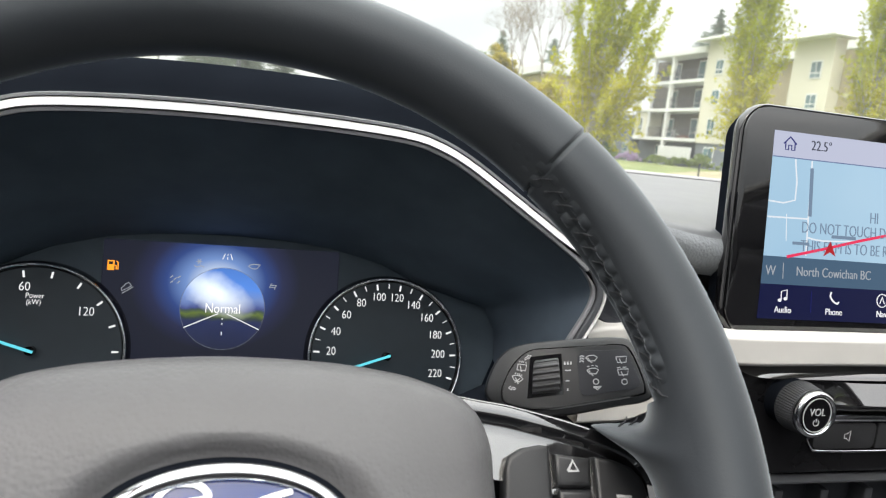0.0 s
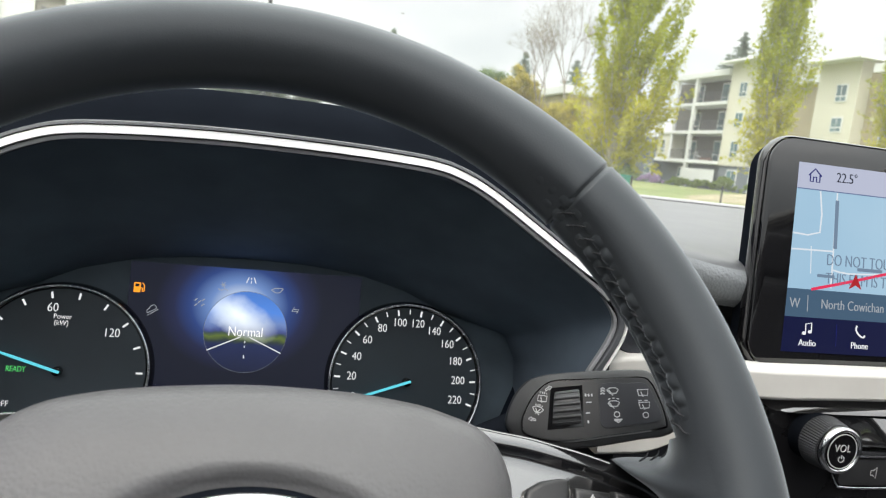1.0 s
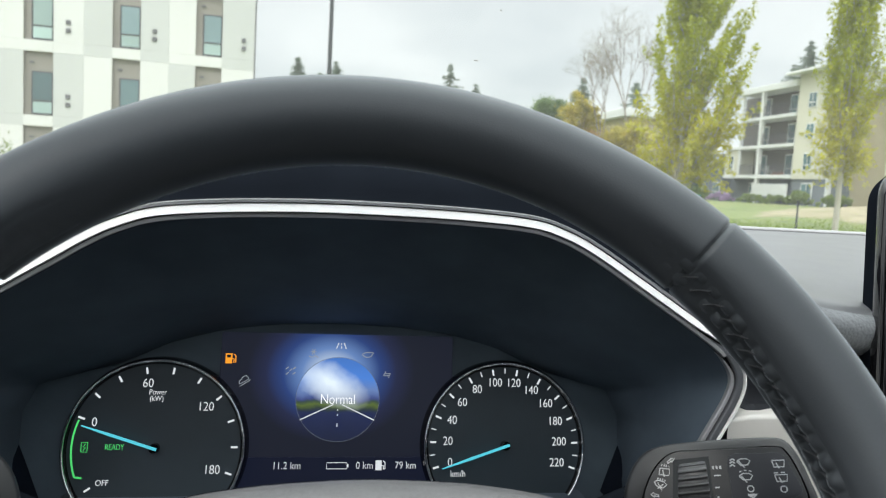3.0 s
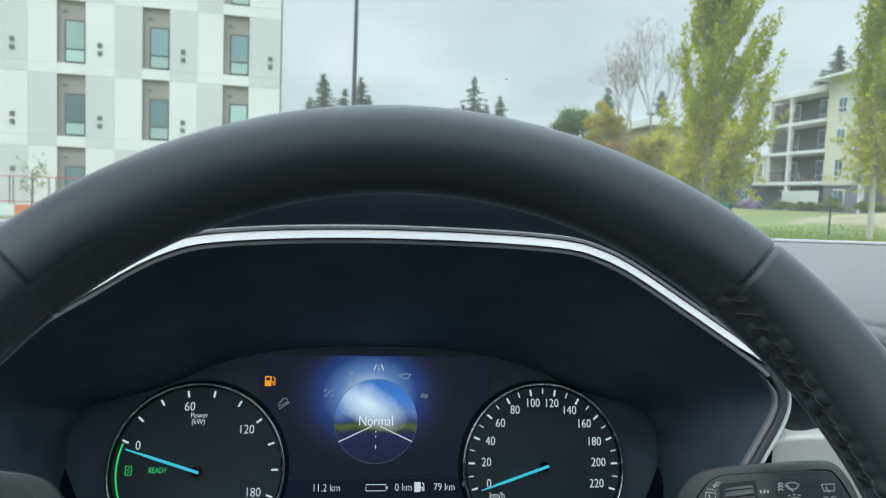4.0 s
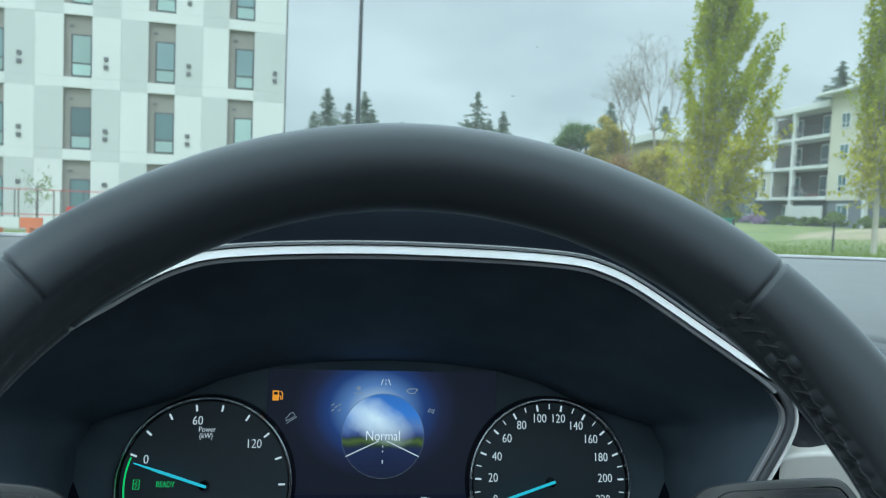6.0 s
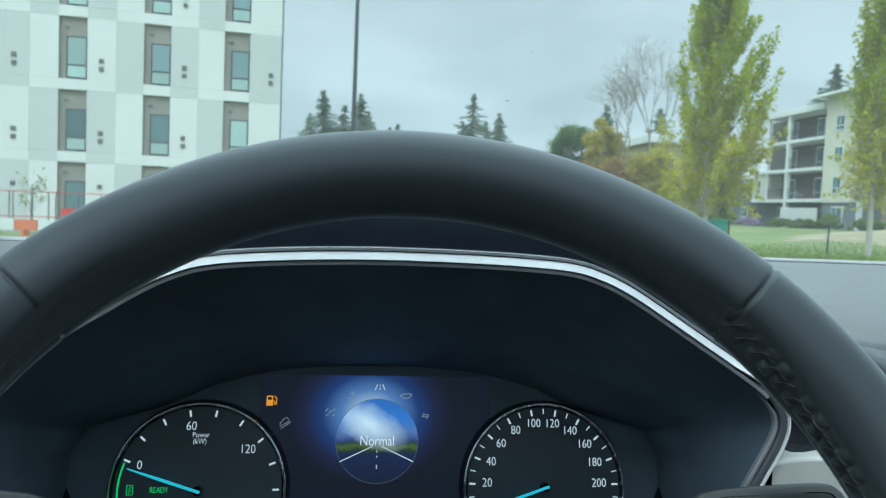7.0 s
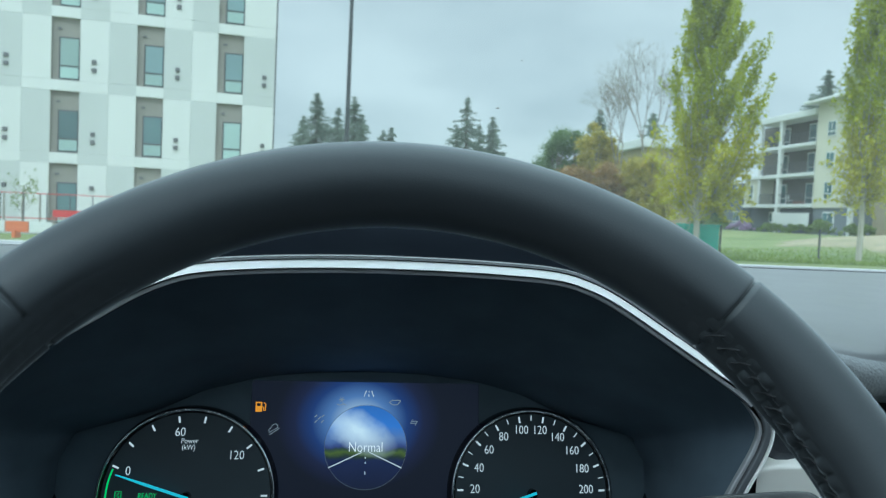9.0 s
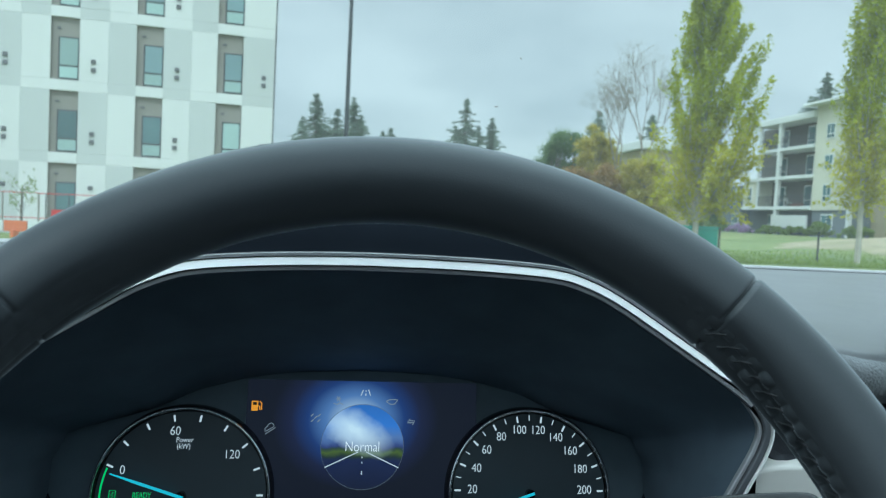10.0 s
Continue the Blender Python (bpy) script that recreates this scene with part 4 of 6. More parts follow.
for first, last in ((10, 64), (116, 170)):
    pucker, uneven = [], random.Random(int(first))
    puff = [(uneven.uniform(0.55, 1.25), uneven.uniform(0.55, 1.25)) for _ in range(90)]
    for k in range(241):
        deg = first + (last - first) * k / 240
        w = abs(math.sin(math.pi * deg / PITCH)) ** 0.7 * puff[int(deg / PITCH)][0]
        w2 = abs(math.sin(math.pi * (deg / PITCH + 0.28))) ** 0.7 * puff[int(deg / PITCH + 0.28)][1]
        g = pull(deg) * (1.0 if deg < 90 else 0.4) * min(1.0, max(0.0, (min(deg, 180 - deg) - 10) / 5))
        row = []
        for p, h in ((-27, -0.0004), (-22, 0.0002), (-17, 0.0012 * w), (-11, 0.0017 * w), (-5, 0.0011 * w), (0, -0.0009), (5, 0.0011 * w2), (11, 0.0017 * w2), (17, 0.0012 * w2), (22, 0.0002), (27, -0.0004)):
            sink = 0.0010 * min(1.0, max(0.0, (min(deg, 180 - deg) - 50) / 14)) + 0.0008 * min(1.0, max(0.0, (15 - min(deg, 180 - deg)) / 4))
            row.append(tuple(rim_point(radians(deg), radians(lace_phi(deg) + p), RT - sink - groove(deg, p) + (0.0002 + h * g if abs(p) < 26 else h))))
        pucker.append(row)
    part("lacing_joint", loft_bm(pucker), LEATHER, rim, "puckered leather joint", smooth=True, angle=180)
line = [(-0.0034, -0.0036, -0.0004), (-0.0021, -0.0024, 0.0010), (0.0, 0.0, 0.0003), (0.0021, 0.0024, 0.0010), (0.0034, 0.0036, -0.0004)]
lace = []
for q in spline(line, 3):
    lace.append([(q.x, q.y + 0.00045 * math.cos(b), q.z + 0.00045 * math.sin(b)) for b in [2 * math.pi * j / 6 for j in range(6)]])
STITCH = finish(loft_bm(lace, True, True), "stitch", True, 60)
for k in range(int(160 / PITCH)):
    deg = (math.ceil(10 / PITCH) + k) * PITCH
    th, ph = radians(deg), radians(lace_phi(deg))
    z = Vector((math.cos(th) * math.cos(ph), math.sin(th) * math.cos(ph), math.sin(ph)))
    x = Vector((-math.sin(th), math.cos(th), 0))
    y = z.cross(x)
    m = Matrix((x, y, z)).transposed().to_4x4()
    m.translation = rim_point(th, ph, RT + 0.0004 - groove(deg, 0) - 0.0007 * (1 - pull(deg)))
    if deg < 46:
        part("stitch", STITCH, THREAD, rim, m=m)

# the hub is dished: it lies behind the plane of the rim
HUB = Matrix.Translation((0.0035, -0.010, 0.2345)) @ Matrix.Scale(1.28, 4) @ Matrix.Translation((-0.0035, 0.010, -0.2345))
COVER = [(-76, -4), (-75, 4), (-71.5, 14), (-64.7, 22.4), (-53.7, 30.1), (-40.9, 33.7), (-27.6, 35.6), (-14.3, 36.7), (0.8, 37.3), (16.4, 36.9), (32.7, 35.8), (49.7, 33.2), (59.3, 30.4), (67.5, 27.2), (74.1, 21.4), (77.7, 12), (78, 2.5), (78, -10), (74, -30), (60, -46), (34, -56), (0, -58), (-34, -56), (-62, -46), (-74, -28)]
outline = [(p.x / 1000, p.y / 1000 - (0.0013 if p.y > 0 else 0)) for p in spline(COVER, 4, True)]


def dip(x, y):
    """The soft hollow round the badge."""
    e = math.hypot((x - 0.0028) / 0.0345, (y + 0.0113) / 0.0200)
    k = min(1.0, max(0.0, (1.14 - e) / 0.26))
    return 0.0052 * k * k * (3 - 2 * k)


prof = [(0.97, -0.006), (1.0, 0.004), (1.003, 0.013), (0.995, 0.021), (0.972, 0.0285), (0.93, 0.0345), (0.86, 0.0390), (0.74, 0.0425), (0.56, 0.0450), (0.36, 0.0462), (0.15, 0.0468)]
fine = prof[:6] + [tuple(p) for p in spline(prof[5:], 6)][1:]
rings = [[(x * s, (y + 0.01) * s - 0.01, z - (dip(x * s, (y + 0.01) * s - 0.01) if z > 0.03 else 0)) for x, y in outline] for s, z in fine]
part("airbag_cover", loft_bm(rings, True, True), GRAIN_LEATHER, wheel, "grained charcoal airbag cover", m=HUB, smooth=True, angle=180)
rec = [[(0.0028 + 0.0318 * s * math.cos(2 * math.pi * k / 64), -0.0113 + 0.0178 * s * math.sin(2 * math.pi * k / 64), z) for k in range(64)] for s, z in ((1.02, 0.0408), (1.0, 0.0425), (0.95, 0.0430), (0.70, 0.0450))]
gap = [[(x * k, (y + 0.01) * k - 0.01, z) for x, y in outline] for k, z in ((1.035, -0.01), (1.035, 0.0102), (1.03, 0.0108), (0.97, 0.0108))]
part("cover_gap", loft_bm(gap), HOOD, wheel, "black gap round the cover", m=HUB, smooth=True, angle=40)
# the hollow's shade is put in as a black disc
part("badge_surround", loft_bm(rec, True), HOOD, wheel, "badge recess, its shade put in as matt black", m=HUB, smooth=True, angle=180)
ring = []
for k in range(96):
    a = 2 * math.pi * k / 96
    ring.append([(0.003 + (0.0272 + 0.0022 * math.cos(q)) * math.cos(a), -0.0112 + (0.0138 + 0.0022 * math.cos(q)) * math.sin(a), 0.0478 + 0.0022 * math.sin(q)) for q in [2 * math.pi * j / 10 for j in range(10)]])
badge = part("badge", loft_bm(ring + [ring[0]], True), CHROME, wheel, "oval chrome-rimmed badge", m=HUB, smooth=True, angle=180)
part("badge_field", plate_bm(ellipse(0.003, -0.0112, 0.0262, 0.0128, 64), 0.0012, 0.0004), solid("badge_blue", (0.012, 0.03, 0.16), 0.12, spec=0.6, coat=0.5), badge, "deep blue enamel field", m=pose(0, 0, 0.0466), smooth=True)
part("badge_line", ribbon_bm([(p.x, p.y) for p in spline([(-0.014, -0.006), (-0.010, -0.0005), (-0.004, 0.0), (-0.001, -0.003), (-0.006, -0.004)], 6)], 0.0016, 0.0008), CHROME, badge, m=pose(0, 0, 0.0478))
part("badge_line", ribbon_bm([(p.x, p.y) for p in spline([(0.006, -0.007), (0.011, -0.004), (0.018, -0.002)], 6)], 0.0014, 0.0008), CHROME, badge, m=pose(0, 0, 0.0478))


def mirror(pts, s):
    return [(x * s, y) for x, y in (pts if s > 0 else list(reversed(pts)))]


for s in (1, -1):
    # gloss bezel: a rolled outer band, a step down and a flat field that carries the switches
    bez = spline(mm([(70, 40.0), (87.1, 38.5), (98.8, 36.4), (110.8, 34.4), (122.8, 31.5), (135.0, 28.3), (147.3, 24.4), (159.6, 19.5), (166.9, 15.8), (172.0, 11.2), (175.3, 5.5), (177.0, -0.1), (177.6, -8), (175, -26), (163, -46), (138, -60), (104, -64), (70, -56)]), 5)
    rings = []
    for d, z in ((0.3, -60), (0.0, -47.6), (0.3, -46.7), (0.8, -46.25), (1.2, -46.1), (1.6, -46.05), (4.8, -46.15), (5.3, -46.3), (5.8, -46.8), (8.2, -49.5), (8.8, -49.85), (9.4, -49.97), (13, -50.0), (22, -50.0), (30, -50.0)):
        ring = []
        for k, p in enumerate(bez):
            way = (bez[min(k + 1, len(bez) - 1)] - bez[max(k - 1, 0)]).normalized()
            ring.append((s * (p.x + way.y * d / 1000), p.y - way.x * d / 1000, z / 1000 - 0.09 * (p.y - way.x * d / 1000 - 0.02)))
        rings.append(ring)
    sp = part("spoke_bezel", loft_bm(rings, False, False), MIRROR_BLACK, wheel, "gloss black spoke bezel", smooth=True, angle=75)
    # padded spoke: it dives from the inside of the rim down to the hub
    eye = Vector((0.001, -0.0148, 0.2356))
    edge = spline(mm([(150.4, 26.5), (147, 22.2), (141, 19.8), (132, 19.4), (122.5, 18.9), (133.0, 14.2), (139.2, 11.0), (143.4, 7.1), (146.2, 2.3), (147.8, -2.7), (149.0, -12), (149.5, -28), (149, -50)]), 4)
    rows, hem = [], []
    for k, q in enumerate(edge):
        a = radians(10.5 - 27 * (k / (len(edge) - 1)) ** 1.15)
        low_pt = eye + (Vector((q.x, q.y, 0)) - eye) * 1.20
        d = Vector((math.cos(a), math.sin(a), 0))
        o = d * (RC + RT * math.cos(radians(140))) + Vector((0, 0, RT * math.sin(radians(140)) - 0.0001))
        c = o + d * -0.0148 + Vector((0, 0, -0.0176))
        back = low_pt + (low_pt - eye).normalized() * 0.02 + d * 0.004
        row = [back] + [low_pt * (1 - u) ** 2 + c * 2 * u * (1 - u) + o * u * u for u in [j / 12 for j in range(13)]]
        rows.append([(s * p.x, p.y, p.z) for p in row])
        hem.append(low_pt.lerp(c, 0.12))
    part("spoke_pad", loft_bm(rows), LEATHER, wheel, "black leather spoke", smooth=True, angle=180)
    # the lacing turns in along the top of the spoke
    for q, p in zip(hem[0:13:2], hem[1:14:2] if s > 0 else ()):
        a = math.degrees(math.atan2(p.y - q.y, s * (p.x - q.x)))
        part("stitch", STITCH, THREAD, wheel, m=pose(s * q.x, q.y, q.z + 0.001, 0, 0, a) @ pose(0, 0, 0, -40))
    for pts in ([(84, -34), (83.4, -3.4), (84.2, 4.8), (85.6, 8.4), (90.5, 10.9), (96.3, 11.8), (99.2, 11.5), (99.4, 4.5), (99.2, -36)], [(100.9, -0.9), (101.1, 9.1), (113.2, 7.5), (112.7, -1.2)], [(101.4, -14), (101.4, -1.8), (112.6, -2.0), (112.6, -14)], [(114.4, -34), (114.5, 8.0), (121.1, 6.9), (126.8, 4.7), (130.4, 1.3), (131.6, -2.0), (132.2, -8), (129, -26)]):
        part("switch", plate_bm(mirror(mm(pts), s), 0.0046, 0.0016, 3), BUTTON, sp, m=HUB @ pose(0, 0, 0.0118), smooth=True, angle=50)
    part("switch_symbol", ribbon_bm(mirror(mm([(104.8, 3.7), (108.3, 3.6), (106.7, 6.7), (104.8, 3.7)]), s), 0.0008, 0.0002), PRINT, sp, m=HUB @ pose(0, 0, 0.0166))
    part("switch_symbol", plate_bm(mirror(mm([(120.5, -4.6), (125.8, -5.0), (125.8, -4.1), (120.5, -3.7)]), s), 0.0002), PRINT, sp, m=HUB @ pose(0, 0, 0.0166))
part("column_shroud", box_bm(-0.055, 0.055, -0.055, 0.03, -0.30, -0.03, 0.015, 3), SOFT_BLACK, wheel, smooth=True)


# ---- column stalks ----
SX, SY, SZ = Vector((0.88627, -0.45617, 0.08021)), Vector((0.09658, 0.35138, 0.93124)), Vector((-0.45298, -0.81758, 0.35547))


def stalk(s, symbols, label):
    m = Matrix((SX, SY, SZ)).transposed().to_4x4()
    m.translation = Vector((0.160, -0.157, 1.066))
    if s < 0:
        m = Matrix.Diagonal((-1, 1, 1, 1)) @ m @ Matrix.Diagonal((-1, 1, 1, 1))
    st = thing("wiper_stalk" if s > 0 else "signal_stalk", label, "stalk", m=m)

    def fl(pts):
        return mirror(pts, s)
    body = [(p.x / 1000, p.y / 1000) for p in spline([(-41, -18), (-39, -6), (-33.5, 2.5), (-26, 6.5), (-15, 9.0), (0, 11.4), (17, 13.6), (24, 12.8), (29, 7), (33, -2), (36, -11), (31, -15), (21, -17.5), (0, -23.5), (-16, -26), (-32, -25)], 4, True)]
    rings = [[(x * k * s, y * k - 0.006 * (1 - k), z) for x, y in body] for k, z in ((0.86, -0.024), (0.97, -0.018), (1.0, -0.010), (1.0, -0.003), (0.975, -0.0006), (0.95, 0.0))]
    part("stalk_body", loft_bm(rings, True, True), STALK, st, "satin black stalk end", smooth=True, angle=60)
    face = [(p.x / 1000, p.y / 1000) for p in spline([(-32.3, -17), (-31, -10), (-27, -2), (-20.6, 3.7), (-10, 5.6), (5, 7.7), (19, 9.6), (23.5, 8.0), (28, 0.4), (31.3, -8.8), (28.5, -11.9), (9.3, -17.1), (-13.5, -22.4), (-29, -21.5)], 5, True)]
    part("face_plate", plate_bm(fl(face), 0.0012, 0.0004), BUTTON, st, m=pose(0, 0, 0.0002), smooth=True, angle=40)
    part("face_groove", ribbon_bm([(s * x * 1.015, y * 1.02) for x, y in face + [face[0]]], 0.0008, 0.0004), GLOSS, st, m=pose(0, 0, 0.0001))
    inv = m.inverted()
    a, b = inv @ Vector((s * 0.134, -0.136, 1.040)), inv @ Vector((s * 0.03, -0.10, 0.968))
    d = (b - a).normalized()
    u, w = d.orthogonal().normalized(), d.cross(d.orthogonal().normalized())
    rings = [[tuple(p + (u * math.cos(2 * math.pi * k / 20) + w * math.sin(2 * math.pi * k / 20)) * r) for k in range(20)] for p, r in ((a, 0.010), (a.lerp(b, 0.5), 0.012), (b, 0.015))]
    part("stem", loft_bm(rings, True, True), HOOD, st, smooth=True, angle=50)
    if symbols:
        part("wheel_slot", plate_bm(mm([(-20.6, -18.4), (-4.2, -15.0), (-6.4, 3.6), (-20.8, 0.8)]), 0.0004), GLOSS, st, m=pose(0, 0, 0.0013))
        rows = []
        for j in range(61):
            v = j / 60
            l, r = Vector((-18.6, -16.6)).lerp(Vector((-19.0, -0.6)), v) / 1000, Vector((-5.2, -13.9)).lerp(Vector((-7.6, 1.9)), v) / 1000
            h = 0.0038 * math.sqrt(max(0.0, 1 - (2 * v - 1) ** 2)) + 0.0012 * max(0, math.sin(v * 11 * math.pi)) ** 0.6 * (1 if 0.08 < v < 0.93 else 0)
            rows.append([(l.x, l.y, 0.0), (l.x + 0.0002, l.y, h - 0.0006), (l.x + 0.0010, l.y + 0.0002, h), (r.x - 0.0010, r.y - 0.0002, h), (r.x - 0.0002, r.y, h - 0.0006), (r.x, r.y, 0.0)])
        part("thumb_wheel", loft_bm(rows), RUBBER, st, "ribbed satin thumb wheel", m=pose(0, 0, 0.0008), smooth=True, angle=50)
        part("touch_pad", plate_bm([(p.x / 1000, p.y / 1000) for p in spline([(1.8, 4.6), (14, 6.6), (22, 7.2), (26.3, 0.2), (29.2, -8.2), (16, -12), (4.6, -14.4), (2.2, -6)], 4, True)], 0.0006, 0.0003), SOFT_BLACK, st, m=pose(0, 0, 0.0013), smooth=True, angle=40)

        def sym(lines, x, y, w=0.42, turn=8):
            part("symbol", join_bm(*[ribbon_bm(mm(l), w / 1000, 0.00025) for l in lines]), PRINT, st, m=at2(x, y, 1.95, turn))
        screen = [(-2.4, 1.4), (2.4, 1.4), (1.9, -1.2), (-1.9, -1.2), (-2.4, 1.4)]
        arcs = [(-2.6, 1.0), (-1.2, 1.9), (1.2, 1.9), (2.6, 1.0), (1.4, -0.6), (-1.4, -0.6), (-2.6, 1.0)]
        sym([arcs, [(0, -1.6), (-1.8, 1.0)]], 7.5, 1.9)
        sym([arcs, [(0, -1.6), (-1.8, 1.0)], [(-2.4, 2.6), (-1.4, 3.0)], [(-0.5, 3.1), (0.5, 3.1)], [(1.4, 3.0), (2.4, 2.6)]], 8.4, -3.9)
        ringp = [(1.2 * math.cos(a), 1.2 * math.sin(a)) for a in [2 * math.pi * k / 20 for k in range(21)]]
        sym([ringp], 10.0, -7.9)
        sym([[(-1.8, 0.5), (1.8, 0.5), (0, -0.8), (-1.8, 0.5)], [(-0.9, 0.2), (0.9, 0.2)]], 10.8, -10.6, 0.6)
        sym([screen, [(0, -1.8), (-0.9, 0.4)]], 20.8, 3.0)
        sym([screen, [(0, -1.8), (-0.9, 0.4)], [(-2.6, 2.2), (-1.0, 2.2)], [(0, 2.2), (1.6, 2.2)]], 21.8, -2.6)
        sym([ringp], 22.6, -6.8)
        rear = [(-2.0, 1.2), (2.0, 1.5), (2.0, -1.2), (-2.0, -1.5), (-2.0, 1.2)]
        spray = [[(-1.3, 2.9), (-1.6, 2.2)], [(-0.4, 3.1), (-0.4, 2.2)], [(0.5, 3.1), (0.5, 2.2)], [(1.4, 2.9), (1.7, 2.2)]]
        sym([rear, [(0.2, -2.0), (-0.8, 0.6)]] + spray, -24.2, -4.4, 0.36, -6)
        sym([arcs, [(1.0, -1.8), (-1.2, 1.0)], [(-0.8, -1.6), (1.2, 1.0)]] + spray, -25.9, -10.2, 0.36, -10)
        arrow = [(-1.6, -0.5), (0.4, 0.1), (0.2, -0.5), (1.7, 0.6), (0.2, 1.3), (0.3, 0.8), (-1.4, 0.4), (-1.6, -0.5)]
        sym([arrow], -21.6, 0.2, 0.36, 22)
        sym([[(-x, y) for x, y in arrow]], -28.0, -14.6, 0.36, 10)
        for y, w in ((-3.9, 2.6), (-8.7, 1.8)):
            sym([[(-w / 2, 0), (w / 2, 0)]], -2.9, y, 0.5)
        for dx in (-1.4, 0, 1.4):
            sym([[(0, -0.7), (0, 0.6)]], -3.2 + dx, -0.6 + dx * 0.1, 0.75)
        sym([[(0, -0.6), (0, 0.5)]], -2.5, -12.6, 0.7)
        for dy in (-0.9, 0.3, 1.4):
            sym([[(-1.0, -0.3), (0, 0.4), (1.0, -0.3)]], 3.0, 1.6 + dy, 0.55)
    return st


stalk(1, True, "black wiper stalk with white symbols behind the steering wheel")
stalk(-1, False, "black turn signal stalk behind the steering wheel")


# ---- touch screen ----
SCREEN = pose(0, -0.100, 1.080, 80)
tablet = thing("touch_screen", "upright black touch screen lit with a pale blue map", "touch screen", m=SCREEN)
out = [(x + 0.075 * (y - 0.080), y) for x, y in rounded(0.2840, 0.500, -0.0125, 0.1240, 0.017, 8)]  # it leans with its display
cx, cy = 0.39, 0.0575
rings = [[(cx + (x - cx) * k, cy + (y - cy) * k, z) for x, y in out] for k, z in ((0.93, -0.026), (0.965, -0.021), (0.988, -0.014), (0.997, -0.009), (0.998, -0.0085))]
part("housing", loft_bm(rings, True, True), HOOD, tablet, "dark plastic housing", smooth=True, angle=50)
rings = [[(cx + (x - cx) * k, cy + (y - cy) * k, z) for x, y in out] for k, z in ((1.0, -0.0085), (1.009, -0.0075), (1.011, -0.0045), (1.006, -0.0018), (0.996, -0.0012))]
part("edge_band", loft_bm(rings, True), GLOSS, tablet, "dark edge band", smooth=True, angle=60)
part("bezel", plate_bm([(x + 0.075 * (y - 0.080), y) for x, y in rounded(0.2850, 0.499, -0.0115, 0.1230, 0.0165, 8)], 0.0022, 0.0009), GLOSS, tablet, "gloss black bezel", m=pose(0, 0, -0.0018), smooth=True, angle=40)


def map_mat():
    m, nt, p = node_mat("map_screen")
    n, l = nt.nodes, nt.links
    co, no, rp = n.new("ShaderNodeTexCoord"), n.new("ShaderNodeTexNoise"), n.new("ShaderNodeValToRGB")
    no.inputs["Scale"].default_value = 9
    l.new(co.outputs["Object"], no.inputs["Vector"])
    rp.color_ramp.elements[0].position, rp.color_ramp.elements[0].color = 0.35, (0.30, 0.53, 0.74, 1)
    rp.color_ramp.elements[1].position, rp.color_ramp.elements[1].color = 0.7, (0.40, 0.62, 0.80, 1)
    l.new(no.outputs["Fac"], rp.inputs["Fac"])
    l.new(rp.outputs["Color"], p.inputs["Emission Color"])
    p.inputs["Emission Strength"].default_value = 0.62
    p.inputs["Base Color"].default_value = (0.02, 0.02, 0.025, 1)
    p.inputs["Roughness"].default_value = 0.15
    return m


LIT = pose(0, 0, 0.0005)
lit = part("map", plate_bm([(0.3035, 0.0345), (0.4775, 0.0345), (0.4775, 0.0935), (0.3065, 0.0935)], 0.0002), map_mat(), tablet, "pale blue lit road map", m=LIT)
part("status_bar", plate_bm([(0.3065, 0.0935), (0.4775, 0.0935), (0.4775, 0.1090), (0.3072, 0.1090)], 0.0002), glow("status_lilac", (0.50, 0.56, 0.74), 0.6), tablet, m=LIT)
part("place_bar", plate_bm([(0.3025, 0.0180), (0.4775, 0.0180), (0.4775, 0.0345), (0.3035, 0.0345)], 0.0002), glow("place_blue", (0.09, 0.19, 0.32), 0.38), tablet, m=LIT)
part("menu_bar", plate_bm([(0.3010, -0.0025), (0.4775, -0.0025), (0.4775, 0.0180), (0.3025, 0.0180)], 0.0002), glow("menu_navy", (0.003, 0.009, 0.095), 0.30), tablet, m=LIT)
TOP = pose(0, 0, 0.0009)
NAVY_INK = glow("screen_navy_ink", (0.01, 0.015, 0.20), 0.5)
DARK_INK = glow("screen_dark_ink", (0.03, 0.04, 0.07), 0.4)
NAME_INK = glow("map_name_ink", (0.17, 0.26, 0.38), 0.6)
ROAD_INK = glow("map_road", (0.75, 0.85, 0.95), 0.6)
FILM_INK = glow("film_print", (0.17, 0.26, 0.38), 0.6)
LINE_INK = glow("map_border", (0.16, 0.24, 0.45), 0.5)


def on(name, bm, mat, label=""):
    return part(name, bm, mat, tablet, label, m=TOP)


on("home_symbol", join_bm(ribbon_bm(mm([(313.8, 101.6), (318.3, 105.8), (322.8, 101.6)]), 0.0008, 0.0002), ribbon_bm(mm([(315.0, 102.2), (315.0, 98.0), (317.1, 98.0), (317.1, 100.8), (319.3, 100.8), (319.3, 98.0), (321.6, 98.0), (321.6, 102.2)]), 0.0007, 0.0002)), NAVY_INK)
text_part("temperature", "22.5\u00b0", 0.0085, DARK_INK, tablet, TOP @ pose(0.3410, 0.1020, 0), stretch=0.85)
on("border_line", ribbon_bm(mm([(306.5, 93.5), (477, 93.5)]), 0.0006, 0.0002), LINE_INK)
for l in ([(322.5, 93), (323.5, 68.5), (304.8, 67.0)], [(304.5, 57.5), (333.5, 58.0)], [(334.5, 93), (333.0, 36)], [(333.5, 47), (345, 45.5), (372, 47)], [(318.0, 60), (318.5, 44)]):
    on("map_road", ribbon_bm([(p.x, p.y) for p in spline(mm(l), 2)], 0.0009 if l[0][0] != 318.0 else 0.0004, 0.0002), ROAD_INK)
